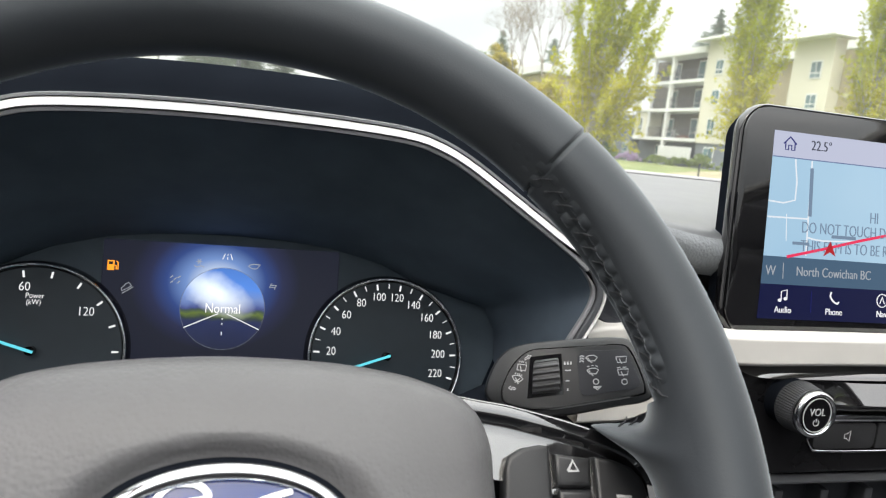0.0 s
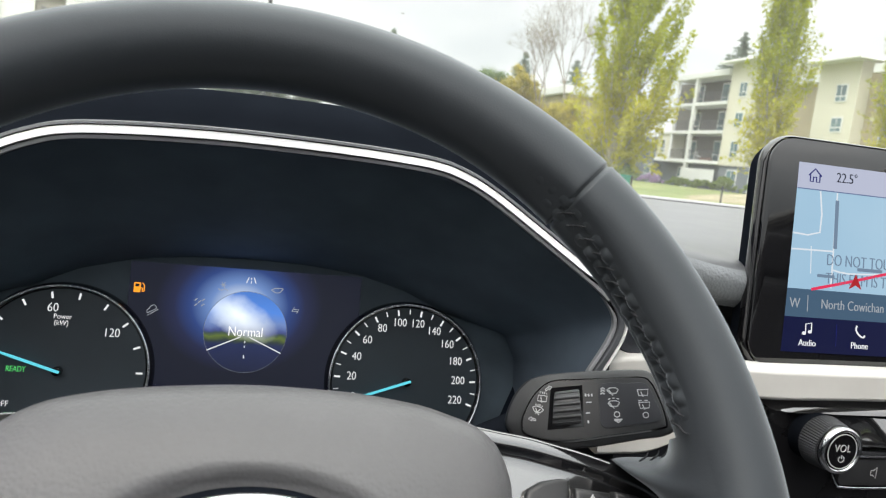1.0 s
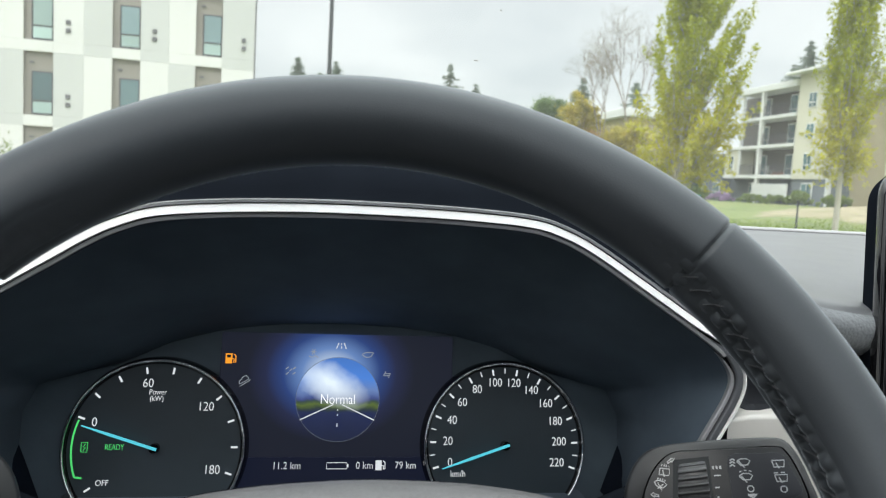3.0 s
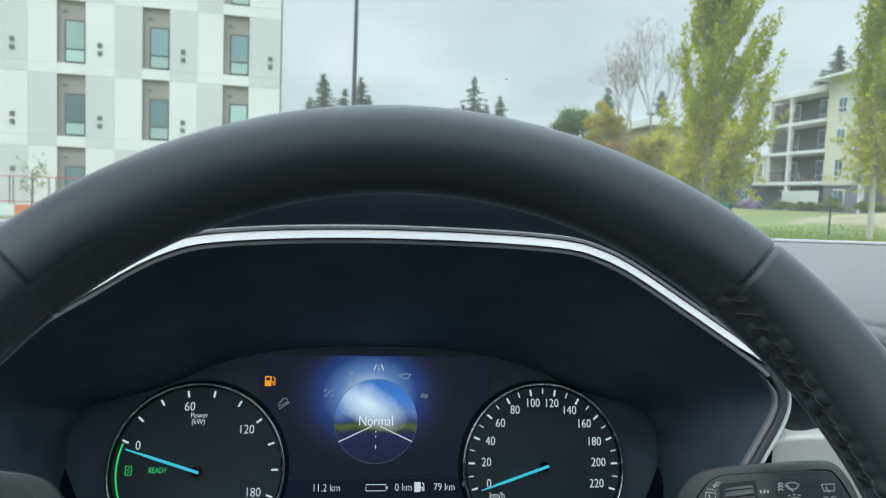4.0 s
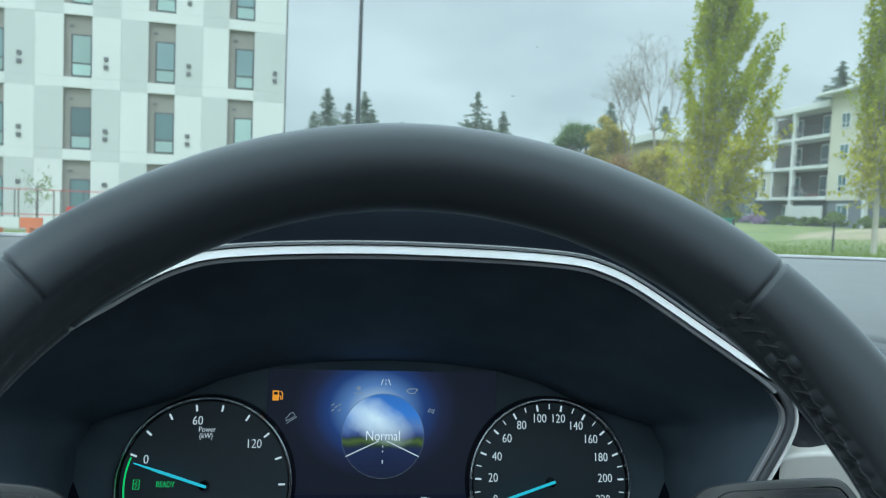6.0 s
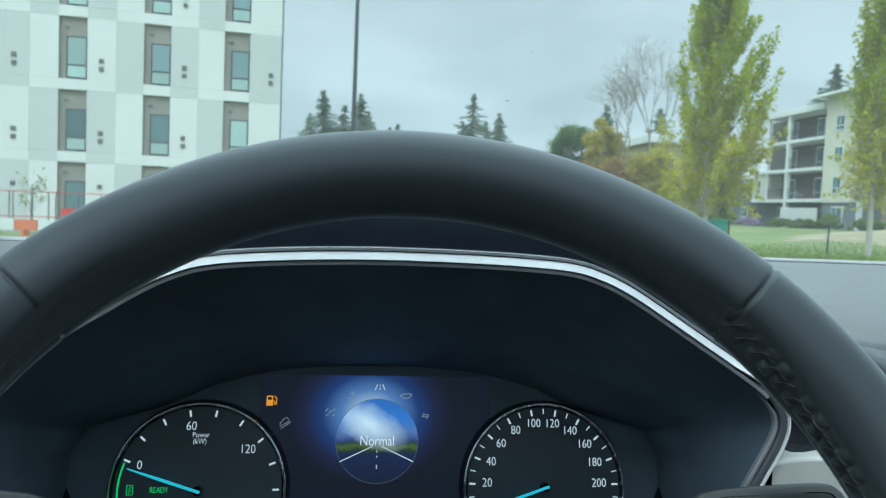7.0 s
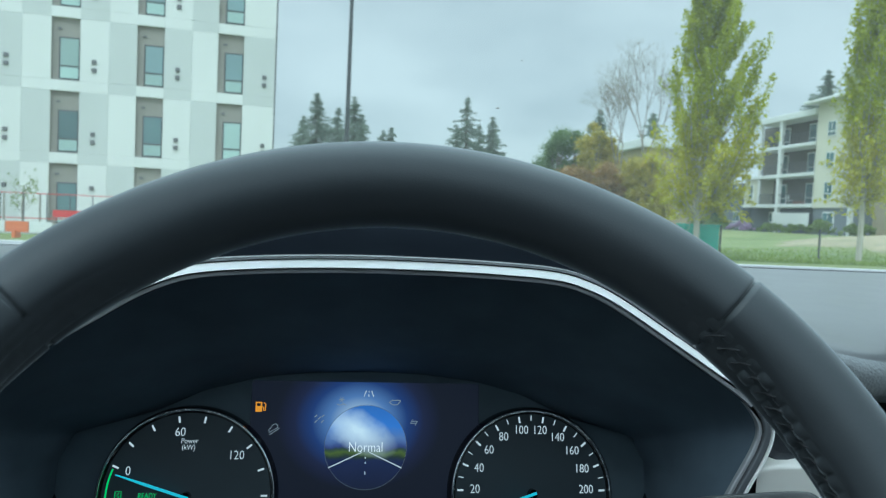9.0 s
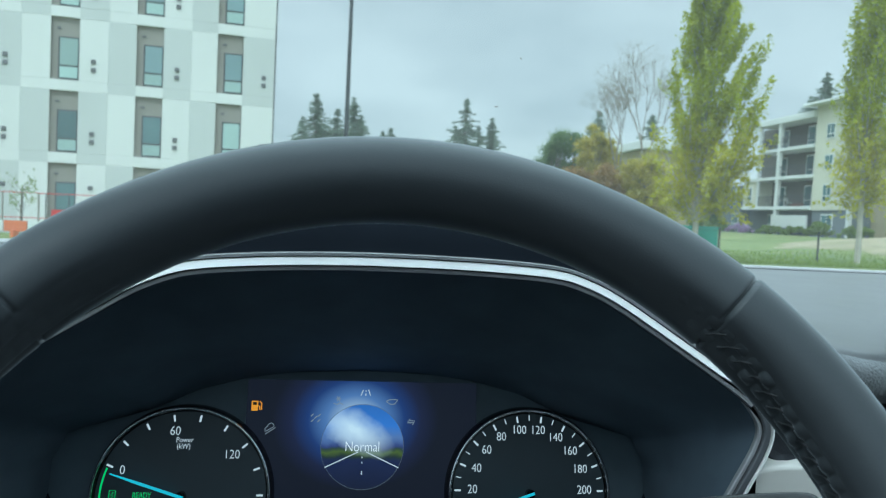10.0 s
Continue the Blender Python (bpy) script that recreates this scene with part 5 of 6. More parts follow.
# road names on the map, as plain bars
part("name_bar", plate_bm(rounded(-0.0145, 0.0145, -0.0012, 0.0012, 0.0004, 2), 0.0002), NAME_INK, tablet, m=TOP @ pose(0.3345, 0.0740, 0.0002, 0, 0, -90))
part("name_bar", plate_bm(rounded(-0.0090, 0.0090, -0.0010, 0.0010, 0.0004, 2), 0.0002), NAME_INK, tablet, m=TOP @ pose(0.3600, 0.0485, 0.0002))
part("name_bar", plate_bm(rounded(-0.0060, 0.0060, -0.0009, 0.0009, 0.0004, 2), 0.0002), NAME_INK, tablet, m=TOP @ pose(0.3290, 0.0430, 0.0002))
on("route", ribbon_bm([(p.x, p.y) for p in spline(mm([(319.5, 34.6), (345, 40.5), (372, 47.2), (400, 53.5)]), 4)], 0.0017, 0.0003), RED, "red route line")
on("position_arrow", plate_bm(mm([(350.3, 45.5), (354.5, 36.8), (350.3, 39.0), (345.8, 36.6)]), 0.0004), glow("arrow_red", (0.55, 0.02, 0.03), 0.5), "red position arrow")
for words, x, y in (("HI", 379, 61.5), ("DO NOT TOUCH DISPLAY", 364, 52.5), ("THIS FILM IS TO BE REMOVED", 370, 41.5)):
    text_part("film_text", words, 0.0098, FILM_INK, tablet, TOP @ pose((x if words == "HI" else 329) / 1000, y / 1000, 0.0001), align="LEFT", stretch=0.72)
text_part("heading", "W", 0.0082, INK_DIM, tablet, TOP @ pose(0.3088, 0.0258, 0), stretch=0.85)
on("divider", ribbon_bm(mm([(317.5, 21.5), (317.5, 31)]), 0.0004, 0.0002), INK_DIM)
text_part("place_name", "North Cowichan BC", 0.0082, INK_DIM, tablet, TOP @ pose(0.3545, 0.0262, 0), stretch=0.80)
for words, x in (("Audio", 318.6), ("Phone", 355.4), ("Nav", 391.5)):
    text_part("menu_word", words, 0.0056, INK, tablet, TOP @ pose(x / 1000, 0.0030, 0), stretch=0.88)
on("menu_divider", ribbon_bm(mm([(338.5, 2), (338.5, 15)]), 0.0002, 0.0002), NAVY_INK)
on("audio_symbol", join_bm(ribbon_bm(mm([(317.0, 9.0), (317.0, 14.0), (321.0, 15.0), (321.0, 10.0)]), 0.0006, 0.0002), plate_bm(ellipse(0.3160, 0.0087, 0.0013, 0.0010, 14), 0.0002), plate_bm(ellipse(0.3200, 0.0097, 0.0013, 0.0010, 14), 0.0002)), INK)
on("phone_symbol", ribbon_bm([(p.x, p.y) for p in spline(mm([(353.0, 15.0), (352.4, 12.4), (354.6, 9.6), (357.6, 8.2), (358.8, 9.4)]), 4)], 0.0010, 0.0002), INK)
on("nav_symbol", join_bm(ribbon_bm(ellipse(0.3915, 0.0115, 0.0040, 0.0040, 28) + [(0.3955, 0.0115)], 0.0005, 0.0002), ribbon_bm(mm([(389.8, 9.6), (391.5, 13.8), (393.2, 9.6)]), 0.0006, 0.0002)), INK)


# ---- centre stack ----
stack = thing("centre_stack", "gloss black audio panel with a volume knob and a button row", "control panel")
pan = [(0.2895, 1.046), (0.2945, 1.0495), (0.310, 1.0512), (0.340, 1.0520), (0.60, 1.0525), (0.60, 0.9865), (0.296, 0.9845), (0.2895, 1.02)]
R_UP = pose(0, -0.105, 0, 90)
part("panel", plate_bm(pan, 0.006, 0.0022, 3), DARK_GLOSS, stack, "gloss black panel", m=R_UP, smooth=True, angle=40)
rows = []
for x, w in ((0.2875, 0.02), (0.291, 0.35), (0.297, 0.72), (0.306, 0.95), (0.32, 1.0), (0.36, 1.04), (0.48, 1.04), (0.62, 1.04)):
    zb, zt = 1.0488 - 0.0036 * w, 1.0488 + 0.0036 * w
    rows.append([(x, -0.1090, zb - 0.0003), (x, -0.1150, zb - 0.0001), (x, -0.1153, zb + 0.0003), (x, -0.1117, zt), (x, -0.1112, zt + 0.0003), (x, -0.095, zt + 0.0003)])
part("panel_shelf", loft_bm(rows), MIRROR_BLACK, stack, "sloping gloss top edge", smooth=True, angle=40)
rows = []
for k in range(25):
    x = 0.334 + 0.27 * k / 24
    w = min(1.0, max(0.0, (x - 0.338) / 0.03)) ** 0.6
    rows.append([(x, -0.1108 - 0.0092 * w * math.sin(min(1, j / 3) * math.pi / 2) * (1 - max(0, (j - 3) / 9)), 1.0242 + 0.0205 * j / 12) for j in range(13)])
part("panel_swell", loft_bm(rows), MIRROR_BLACK, stack, "leaning gloss panel above the buttons", smooth=True, angle=80)
part("chrome_bar", box_bm(0.330, 0.60, -0.1165, -0.106, 1.0195, 1.0240, 0.0018), CHROME, stack, "chrome bar", smooth=True)
for k, (x0, x1) in enumerate(((0.345, 0.3905), (0.3918, 0.437), (0.4383, 0.4835), (0.4848, 0.53))):
    b = part("button", plate_bm(rounded(x0, x1, 1.0015, 1.0182, 0.0015 if k else 0.004), 0.0035, 0.0008), BUTTON, stack, m=pose(0, -0.1105, 0, 90), smooth=True, angle=40)
    if k == 0:
        part("mute_symbol", ribbon_bm(mm([(367.0, 1008.4), (368.6, 1008.4), (371.0, 1006.4), (371.0, 1013.2), (368.6, 1011.2), (367.0, 1011.2), (367.0, 1008.4)]), 0.0005, 0.0002), PRINT, b, m=pose(0, 0, 0.0036))
    else:
        part("button_symbol", ribbon_bm(mm([((x0 + x1) * 500 - 2, 1006.5), ((x0 + x1) * 500 - 2, 1013)]), 0.0006, 0.0002), PRINT, b, m=pose(0, 0, 0.0036))
line = spline([(0.3405, 1.0085), (0.345, 1.0025), (0.352, 1.0000), (0.40, 0.9996), (0.60, 0.9996)], 5)
part("chrome_line", loft_bm([[(p.x, -0.1128 + 0.0009 * math.sin(q), p.y + 0.0009 * math.cos(q)) for q in [2 * math.pi * j / 10 for j in range(10)]] for p in line], True, True), CHROME, stack, smooth=True, angle=60)
KN = pose(0.3217, -0.111, 1.0322, 90) @ Matrix.Diagonal((0.94, 0.94, 1, 1))
knob = thing("volume_knob", "ribbed dark volume knob with a chrome ring", "knob", m=KN)
gear = []
for z, r in ((0.0085, 0.0150), (0.0105, 0.0155), (0.021, 0.0142)):
    gear.append([((r + (0.00035 if k % 2 else -0.00025)) * math.cos(2 * math.pi * k / 120), (r + (0.00035 if k % 2 else -0.00025)) * math.sin(2 * math.pi * k / 120), z) for k in range(120)])
part("grip", loft_bm(gear, True, True), RUBBER, knob, "ribbed grip")
part("knob_seat", cyl_bm(0.0152, 0.0148, 0.0090, 48), HOOD, knob, smooth=True)
ringk = []
for k in range(72):
    a = 2 * math.pi * k / 72
    ringk.append([((0.0126 + 0.0018 * math.cos(q)) * math.cos(a), (0.0126 + 0.0018 * math.cos(q)) * math.sin(a), 0.0235 + 0.0030 * math.sin(q)) for q in [2 * math.pi * j / 10 for j in range(10)]])
part("knob_ring", loft_bm(ringk + [ringk[0]], True), CHROME, knob, "chrome ring", smooth=True, angle=180)
cap = part("knob_cap", cyl_bm(0.0120, 0.0117, 0.0052, 64, 0.0008), GLOSS, knob, "gloss black cap", m=pose(0, 0, 0.0205), smooth=True)
part("cap_line", ribbon_bm(ellipse(0, 0, 0.0098, 0.0104, 64) + [(0.0098, 0)], 0.0005, 0.0003), PRINT, cap, m=pose(0, 0, 0.0053))
text_part("volume_word", "VOL", 0.0066, PRINT, cap, pose(0, 0.0016, 0.0054), stretch=0.9)
part("power_symbol", join_bm(ribbon_bm([(0.0019 * math.sin(radians(a)), -0.0046 + 0.0019 * math.cos(radians(a))) for a in range(35, 326, 15)], 0.0004, 0.0003), ribbon_bm([(0, -0.0042), (0, -0.0022)], 0.0004, 0.0003)), PRINT, cap, m=pose(0, 0, 0.0054))
part("lower_ledge", box_bm(0.30, 0.62, -0.116, -0.085, 0.9806, 0.9824, 0.0006), DARK_METAL, stack, smooth=True)
part("lower_recess", box_bm(0.295, 0.62, -0.095, -0.088, 0.90, 0.979), SOFT_BLACK, stack)
for k in range(7):
    part("vent_slat", box_bm(0.330 + 0.034 * k, 0.336 + 0.034 * k, -0.108, -0.094, 0.93, 0.972, 0.001), DARK_METAL, stack)


# ---- ground ----
def height(x, y):
    """The lawn rises gently towards the buildings on the far side."""
    k = min(1.0, max(0.0, (x - 20) / 20)) if y > 20 else 0.0
    mound = 0.55 * math.exp(-((x - 33) / 8) ** 2 - ((y - 38) / 7) ** 2)
    return 0.85 * k * k * (3 - 2 * k) + mound


def sheet(name, xs, ys, mat, label, cat, lift=0.0):
    rings = [[(x, y, height(x, y) + lift) for x in xs] for y in ys]
    ob = part(name, loft_bm(rings), mat, None, smooth=True, angle=180)
    return tagged(ob, label, cat, kind="structure")


span = [-1500, -500, -200, -100, -60, -30, -10, 0, 10, 15, 18, 20, 22, 24, 26, 28, 30, 32, 34, 36, 38, 40, 43, 46, 50, 70, 100, 200, 500, 1500]
sheet("ground", span, [-1500, -300, -80, -20, 0, 10, 19.9, 20.1, 24, 27, 30, 32.5, 35, 37.5, 40, 43, 46, 50, 60, 80, 100, 150, 300, 1500], LAWN, "mown grass ground with yellowish patches", "lawn")
sheet("parking_lot", [-14, -10, 0, 10, 18], [-30, -10, 0, 10, 17.5], ASPHALT, "dark asphalt parking lot", "asphalt", 0.012)
kerb = tagged(part("kerb", box_bm(-14, 20, 17.5, 17.7, -0.1, 0.14, 0.02), CONCRETE), "pale concrete kerb at the lawn's edge", "kerb", kind="structure")
rings = []
for rr in (0.02, 0.25, 0.5, 0.75, 0.9, 1.0):
    row = []
    for i in range(64):
        a = 2 * math.pi * i / 64
        k = rr * (1 + 0.10 * math.sin(3 * a + 1) + 0.06 * math.sin(7 * a) + 0.04 * math.sin(13 * a + 2))
        x, y = 32.5 + 8.5 * k * math.cos(a), 36.5 + 7.0 * k * math.sin(a)
        row.append((x, y, height(x, y) + 0.07 * (1.0 if rr < 0.95 else 0.1)))
    rings.append(row)
tagged(part("bare_soil", loft_bm(rings, True, True), SOIL, smooth=True), "worn patch of bare sandy soil on the lawn", "soil", kind="structure")


# ---- trees ----


def tube_mesh(segments, sides=5):
    """Tapered limbs: a list of (start, end, radius, radius)."""
    vs, fs = [], []
    for a, b, r0, r1 in segments:
        d = (b - a).normalized()
        u = d.orthogonal().normalized()
        w = d.cross(u)
        base = len(vs)
        for p, r in ((a, r0), (b, r1)):
            for k in range(sides):
                q = 2 * math.pi * k / sides
                vs.append(p + (u * math.cos(q) + w * math.sin(q)) * r)
        for k in range(sides):
            j = (k + 1) % sides
            fs.append((base + k, base + j, base + sides + j, base + sides + k))
    me = bpy.data.meshes.new("limbs")
    me.from_pydata([tuple(v) for v in vs], [], fs)
    for f in me.polygons:
        f.use_smooth = True
    return me


def leaf_mesh(places, size, rnd, long=1.4):
    vs, fs = [], []
    for p in places:
        s = size * rnd.uniform(0.55, 1.35)
        u = Vector((rnd.gauss(0, 1), rnd.gauss(0, 1), rnd.gauss(0, 0.8))).normalized()
        w = u.orthogonal().normalized()
        w.rotate(Matrix.Rotation(rnd.uniform(0, 6.28), 3, u))
        b = len(vs)
        bend = u.cross(w) * s * 0.18
        vs += [p - u * s * long / 2, p + w * s / 2 + bend, p + u * s * long / 2, p - w * s / 2 + bend]
        fs.append((b, b + 1, b + 2, b + 3))
    me = bpy.data.meshes.new("leaves")
    me.from_pydata([tuple(v) for v in vs], [], fs)
    return me


def poplar(x, y, tall, shape, seed, low=1.3, label="", leaves=12000, lean=0.0):
    """Steep limbs with upright leafy shoots; shape gives the crown's half-width by height, lean how far it bulges east."""
    rnd = random.Random(seed)
    t = thing("poplar_tree", label, "tree", m=pose(x, y, height(x, y)), group="row of poplars")
    seg = []
    top = Vector((rnd.uniform(-0.2, 0.2), 0, tall))
    prev, n = Vector((0, 0, -0.1)), 12
    trunk = [prev]
    for k in range(1, n + 1):
        q = Vector((0, 0, 0)).lerp(top, k / n) + Vector((rnd.uniform(-0.06, 0.06), rnd.uniform(-0.06, 0.06), 0))
        seg.append((prev, q, 0.125 * (1 - 0.9 * (k - 1) / n), 0.125 * (1 - 0.9 * k / n)))
        prev = q
        trunk.append(q)

    def half(z):
        for (z0, w0), (z1, w1) in zip(shape, shape[1:]):
            if z <= z1:
                return w0 + (w1 - w0) * max(0.0, (z - z0) / (z1 - z0))
        return shape[-1][1]

    def leader(z):
        k = min(n - 1, max(0, int(z / tall * n)))
        return trunk[k].lerp(trunk[k + 1], min(1.0, max(0.0, z / tall * n - k)))
    places, limbs = [], 110
    for k in range(limbs):
        zt = low + 0.25 + (tall - low) * ((k + rnd.random()) / limbs) ** 0.92
        a = 2.4 * k + rnd.uniform(-0.3, 0.3)
        reach = half(zt) * (rnd.uniform(0.70, 1.04) if k % 2 else rnd.uniform(0.30, 0.75))
        lower = zt < low + 2.6
        rise = reach * (rnd.uniform(0.5, 1.2) if lower else rnd.uniform(1.5, 2.5))
        base = leader(max(low * 0.75, zt - rise))
        out = Vector((math.cos(a), math.sin(a), 0))
        tip = leader(zt) + out * reach
        tip.z = zt
        tip += Vector((0.9, -0.42, 0)) * lean * math.sin(math.pi * min(1.0, zt / (0.85 * tall)))
        mid = base.lerp(tip, 0.5) + out * reach * 0.14
        seg += [(base, mid, 0.036, 0.022), (mid, tip, 0.022, 0.006)]
        shoots = 8
        for j in range(shoots):
            u = 0.22 + 0.80 * (j + rnd.random()) / shoots
            p = base.lerp(mid, u * 2) if u < 0.5 else mid.lerp(tip, u * 2 - 1)
            size = rnd.uniform(0.7, 1.6) * (0.55 + 0.45 * reach / max(0.3, half(4.5)))
            d = Vector((out.x * 0.22 + rnd.gauss(0, 0.16), out.y * 0.22 + rnd.gauss(0, 0.16), 1.0 if not lower else rnd.uniform(-0.6, 1.0))).normalized()
            e = p + d * size
            seg.append((p, e, 0.010, 0.003))
            per = int(leaves / (limbs * shoots) * rnd.uniform(0.5, 1.5) * (0.6 if lower else 1.0))
            fat = rnd.uniform(0.06, 0.11)
            for _ in range(per):
                v = rnd.random()
                g = fat * (0.35 + math.sin(math.pi * min(1.0, v * 0.9 + 0.08)))
                places.append(p.lerp(e, v) + Vector((rnd.gauss(0, g), rnd.gauss(0, g), rnd.gauss(0, g * 0.8))))
    places = [p for p in places if p.z > low * 0.8]
    part("trunk", tube_mesh(seg, 6), PALE_BARK, t, "pale grey trunk and limbs")
    edge = low + 3.0
    high = [p for p in places if p.z + rnd.gauss(0, 0.9) > edge]
    rest = [p for p in places if p.z + rnd.gauss(0, 0.9) <= edge]
    tagged(part("crown", leaf_mesh(high, 0.078, rnd), POPLAR, t, "fresh green leaves"), kind="stuff")
    tagged(part("lower_crown", leaf_mesh(rest, 0.085, rnd), POPLAR_LOW, t, "yellower young leaves"), kind="stuff")
    return t


def conifer(x, y, tall, wide, seed, gaps=0.0, z=0.0):
    rnd = random.Random(seed)
    t = thing("conifer_tree", "dark green conifer on the far skyline", "tree", m=pose(x, y, z), group="far conifers")
    seg = [(Vector((0, 0, -0.5)), Vector((0, 0, tall)), 0.30, 0.03)]
    places = []
    levels = int(tall * 2.3)
    for k in range(levels):
        f = (k + 0.6 * rnd.random()) / levels
        zc = tall * (0.10 + 0.90 * f)
        for b in range(8):
            if rnd.random() < gaps:
                continue
            a = rnd.uniform(0, 6.283)
            reach = (min(wide * 0.5, 0.55 * (tall - zc) + 0.15)) * rnd.uniform(0.30, 1.2)
            base = Vector((0, 0, zc + rnd.uniform(-0.3, 0.3)))
            elbow = Vector((math.cos(a) * reach * 0.6, math.sin(a) * reach * 0.6, zc - reach * rnd.uniform(0.10, 0.30)))
            tip = Vector((math.cos(a) * reach, math.sin(a) * reach, elbow.z - reach * rnd.uniform(-0.10, 0.12)))
            seg += [(base, elbow, 0.05, 0.03), (elbow, tip, 0.03, 0.01)]
            for _ in range(int(8 + reach * 36)):
                s = rnd.random() ** 0.75
                p = base.lerp(elbow, s / 0.6) if s < 0.6 else elbow.lerp(tip, (s - 0.6) / 0.4)
                places.append(p + Vector((rnd.gauss(0, 0.16), rnd.gauss(0, 0.16), rnd.gauss(-0.05, 0.07))))
    part("trunk", tube_mesh(seg, 5), BARK, t)
    tagged(part("crown", leaf_mesh(places, 0.11, rnd, 2.8), FIR_HAZY, t), kind="stuff")


def bushy(name, x, y, z, tall, wide, mat, seed, label, leaves=5000, leaf=0.28, trunk=True, deep=None, cat="tree"):
    rnd = random.Random(seed)
    t = thing(name, label, cat, m=pose(x, y, z))
    deep = deep or wide
    seg, places = [], []
    clumps = []
    for k in range(40):
        f = rnd.random()
        a, r = rnd.uniform(0, 6.283), math.sqrt(rnd.random())
        c = Vector((math.cos(a) * r * wide / 2 * (1 - 0.55 * f), math.sin(a) * r * deep / 2 * (1 - 0.55 * f), tall * (0.22 + 0.75 * f)))
        clumps.append((c, rnd.uniform(0.045, 0.12) * min(wide, tall)))
        if trunk:
            seg.append((Vector((0, 0, tall * 0.1 + 0.5 * c.z * 0.6)), c, 0.06, 0.015))
    if trunk:
        seg.append((Vector((0, 0, -0.4)), Vector((0, 0, tall * 0.75)), 0.16, 0.04))
        part("trunk", tube_mesh(seg, 5), BARK, t)
    for _ in range(leaves):
        c, s = clumps[rnd.randrange(40)]
        p = c + Vector((rnd.gauss(0, s), rnd.gauss(0, s), rnd.gauss(0, s * 0.8)))
        p.z = max(p.z, 0.05)
        places.append(p)
    tagged(part("crown", leaf_mesh(places, leaf, rnd), mat, t), kind="stuff")


def bare_tree(x, y, tall, seed, label):
    rnd = random.Random(seed)
    t = thing("bare_tree", label, "tree", m=pose(x, y, 0), group="budding trees")
    seg, tips = [], []

    def grow(p, d, length, r, depth):
        q = p + d * length
        seg.append((p, q, max(0.007, r), max(0.006, r * 0.72)))
        if depth == 0:
            tips.append(q)
            return
        for _ in range(3 if depth in (7, 5, 4, 3) else 2):
            bend = 0.26 if depth > 4 else 0.46
            nd = (d + Vector((rnd.gauss(0, bend), rnd.gauss(0, bend), rnd.gauss(0.06, 0.18)))).normalized()
            grow(q, nd, length * rnd.uniform(0.58, 0.80), r * 0.64, depth - 1)
    grow(Vector((0, 0, -0.3)), Vector((-0.06, 0, 1)).normalized(), tall * 0.40, 0.13, 7)
    part("trunk", tube_mesh(seg, 4), TWIG, t, "thin grey-brown branches")
    places = [p + Vector((rnd.gauss(0, 0.25), rnd.gauss(0, 0.25), rnd.gauss(0, 0.25))) for p in tips]
    tagged(part("crown", leaf_mesh(places, 0.09, rnd), BUD, t, "sparse young leaves"), kind="stuff")


SLIM = [(1.8, 0.35), (3.0, 0.85), (5.0, 1.30), (7.0, 1.15), (9.5, 0.8), (13.2, 0.12)]
poplar(13.15, 26.5, 13.5, [(0.6, 0.9), (2.0, 1.40), (3.2, 1.9), (4.6, 2.2), (6.2, 1.9), (8.5, 1.25), (11.0, 0.7), (13.6, 0.1)], 11, 1.7, "tall columnar poplar in fresh yellow-green leaf", 98000, 0.45)
poplar(20.25, 26.9, 13.0, SLIM, 12, 2.2, "slim columnar poplar in fresh leaf by the road", 50000)
poplar(26.9, 27.0, 13.0, SLIM, 13, 2.2, "slim columnar poplar at the end of the row", 44000)


def spot(azimuth, dist):
    return math.sin(radians(azimuth)) * dist, math.cos(radians(azimuth)) * dist


for k, (a, d, el, w) in enumerate(((-2.9, 120, 8.76, 7.5), (-1.3, 125, 7.7, 6), (-0.1, 118, 8.6, 6), (-3.9, 126, 6.9, 6), (0.5, 122, 7.3, 5), (2.2, 130, 6.2, 4), (2.8, 130, 6.5, 4), (8.6, 120, 9.0, 5.5), (10.6, 120, 7.6, 4.2), (9.6, 124, 7.0, 4), (7.8, 126, 6.9, 4), (18.7, 105, 8.4, 5), (22.6, 100, 8.2, 4.5), (34.1, 115, 10.9, 8.5), (33.2, 118, 9.4, 5))):
    x, y = spot(a, d)
    conifer(x, y, 1.19 + d * math.tan(radians(el)), w, 40 + k, 0.34 if k in (7, 9, 10) else 0.08)
for k, (a, d, el, w, mat, lab) in enumerate(((15.8, 85, 6.7, 5, GREEN_LEAF, "full dark green tree"), (14.7, 88, 5.6, 4, GREEN_LEAF, "dark green tree on the skyline"), (17.0, 86, 6.6, 4, GREEN_LEAF, "green tree beside a yellow one"), (18.3, 80, 7.4, 4.5, YELLOW_LEAF, "tree in yellowish spring leaf"), (19.6, 82, 6.4, 4, YELLOW_LEAF, "yellowish leafy tree"), (19.5, 76, 4.4, 4, RUST_LEAF, "rust-coloured shrubby tree"), (21.2, 76, 4.8, 4, YELLOW_LEAF, "yellow-green bushy tree"), (22.6, 74, 5.2, 4, YELLOW_LEAF, "yellow-green bushy tree"), (17.2, 78, 4.0, 5, RUST_LEAF, "rust-brown shrubby tree"), (27.2, 103, 2.8, 6.5, GREEN_LEAF, "low green tree beside the house"))):
    x, y = spot(a, d)
    bushy("leafy_tree", x, y, 0, 1.19 + d * math.tan(radians(el)), w, mat, 70 + k, lab + " behind the lawn", 15000, 0.15)
for k, (a, d, el) in enumerate(((22.4, 78, 12.2), (20.6, 80, 11.0))):
    x, y = spot(a, d)
    bare_tree(x, y, (1.19 + d * math.tan(radians(el))) * 0.81, 90 + k, "tall budding tree with bare branches")


# ---- white apartment block ----
FAC = pose(-8, 31.5, 0, 0, 0, 8.5)
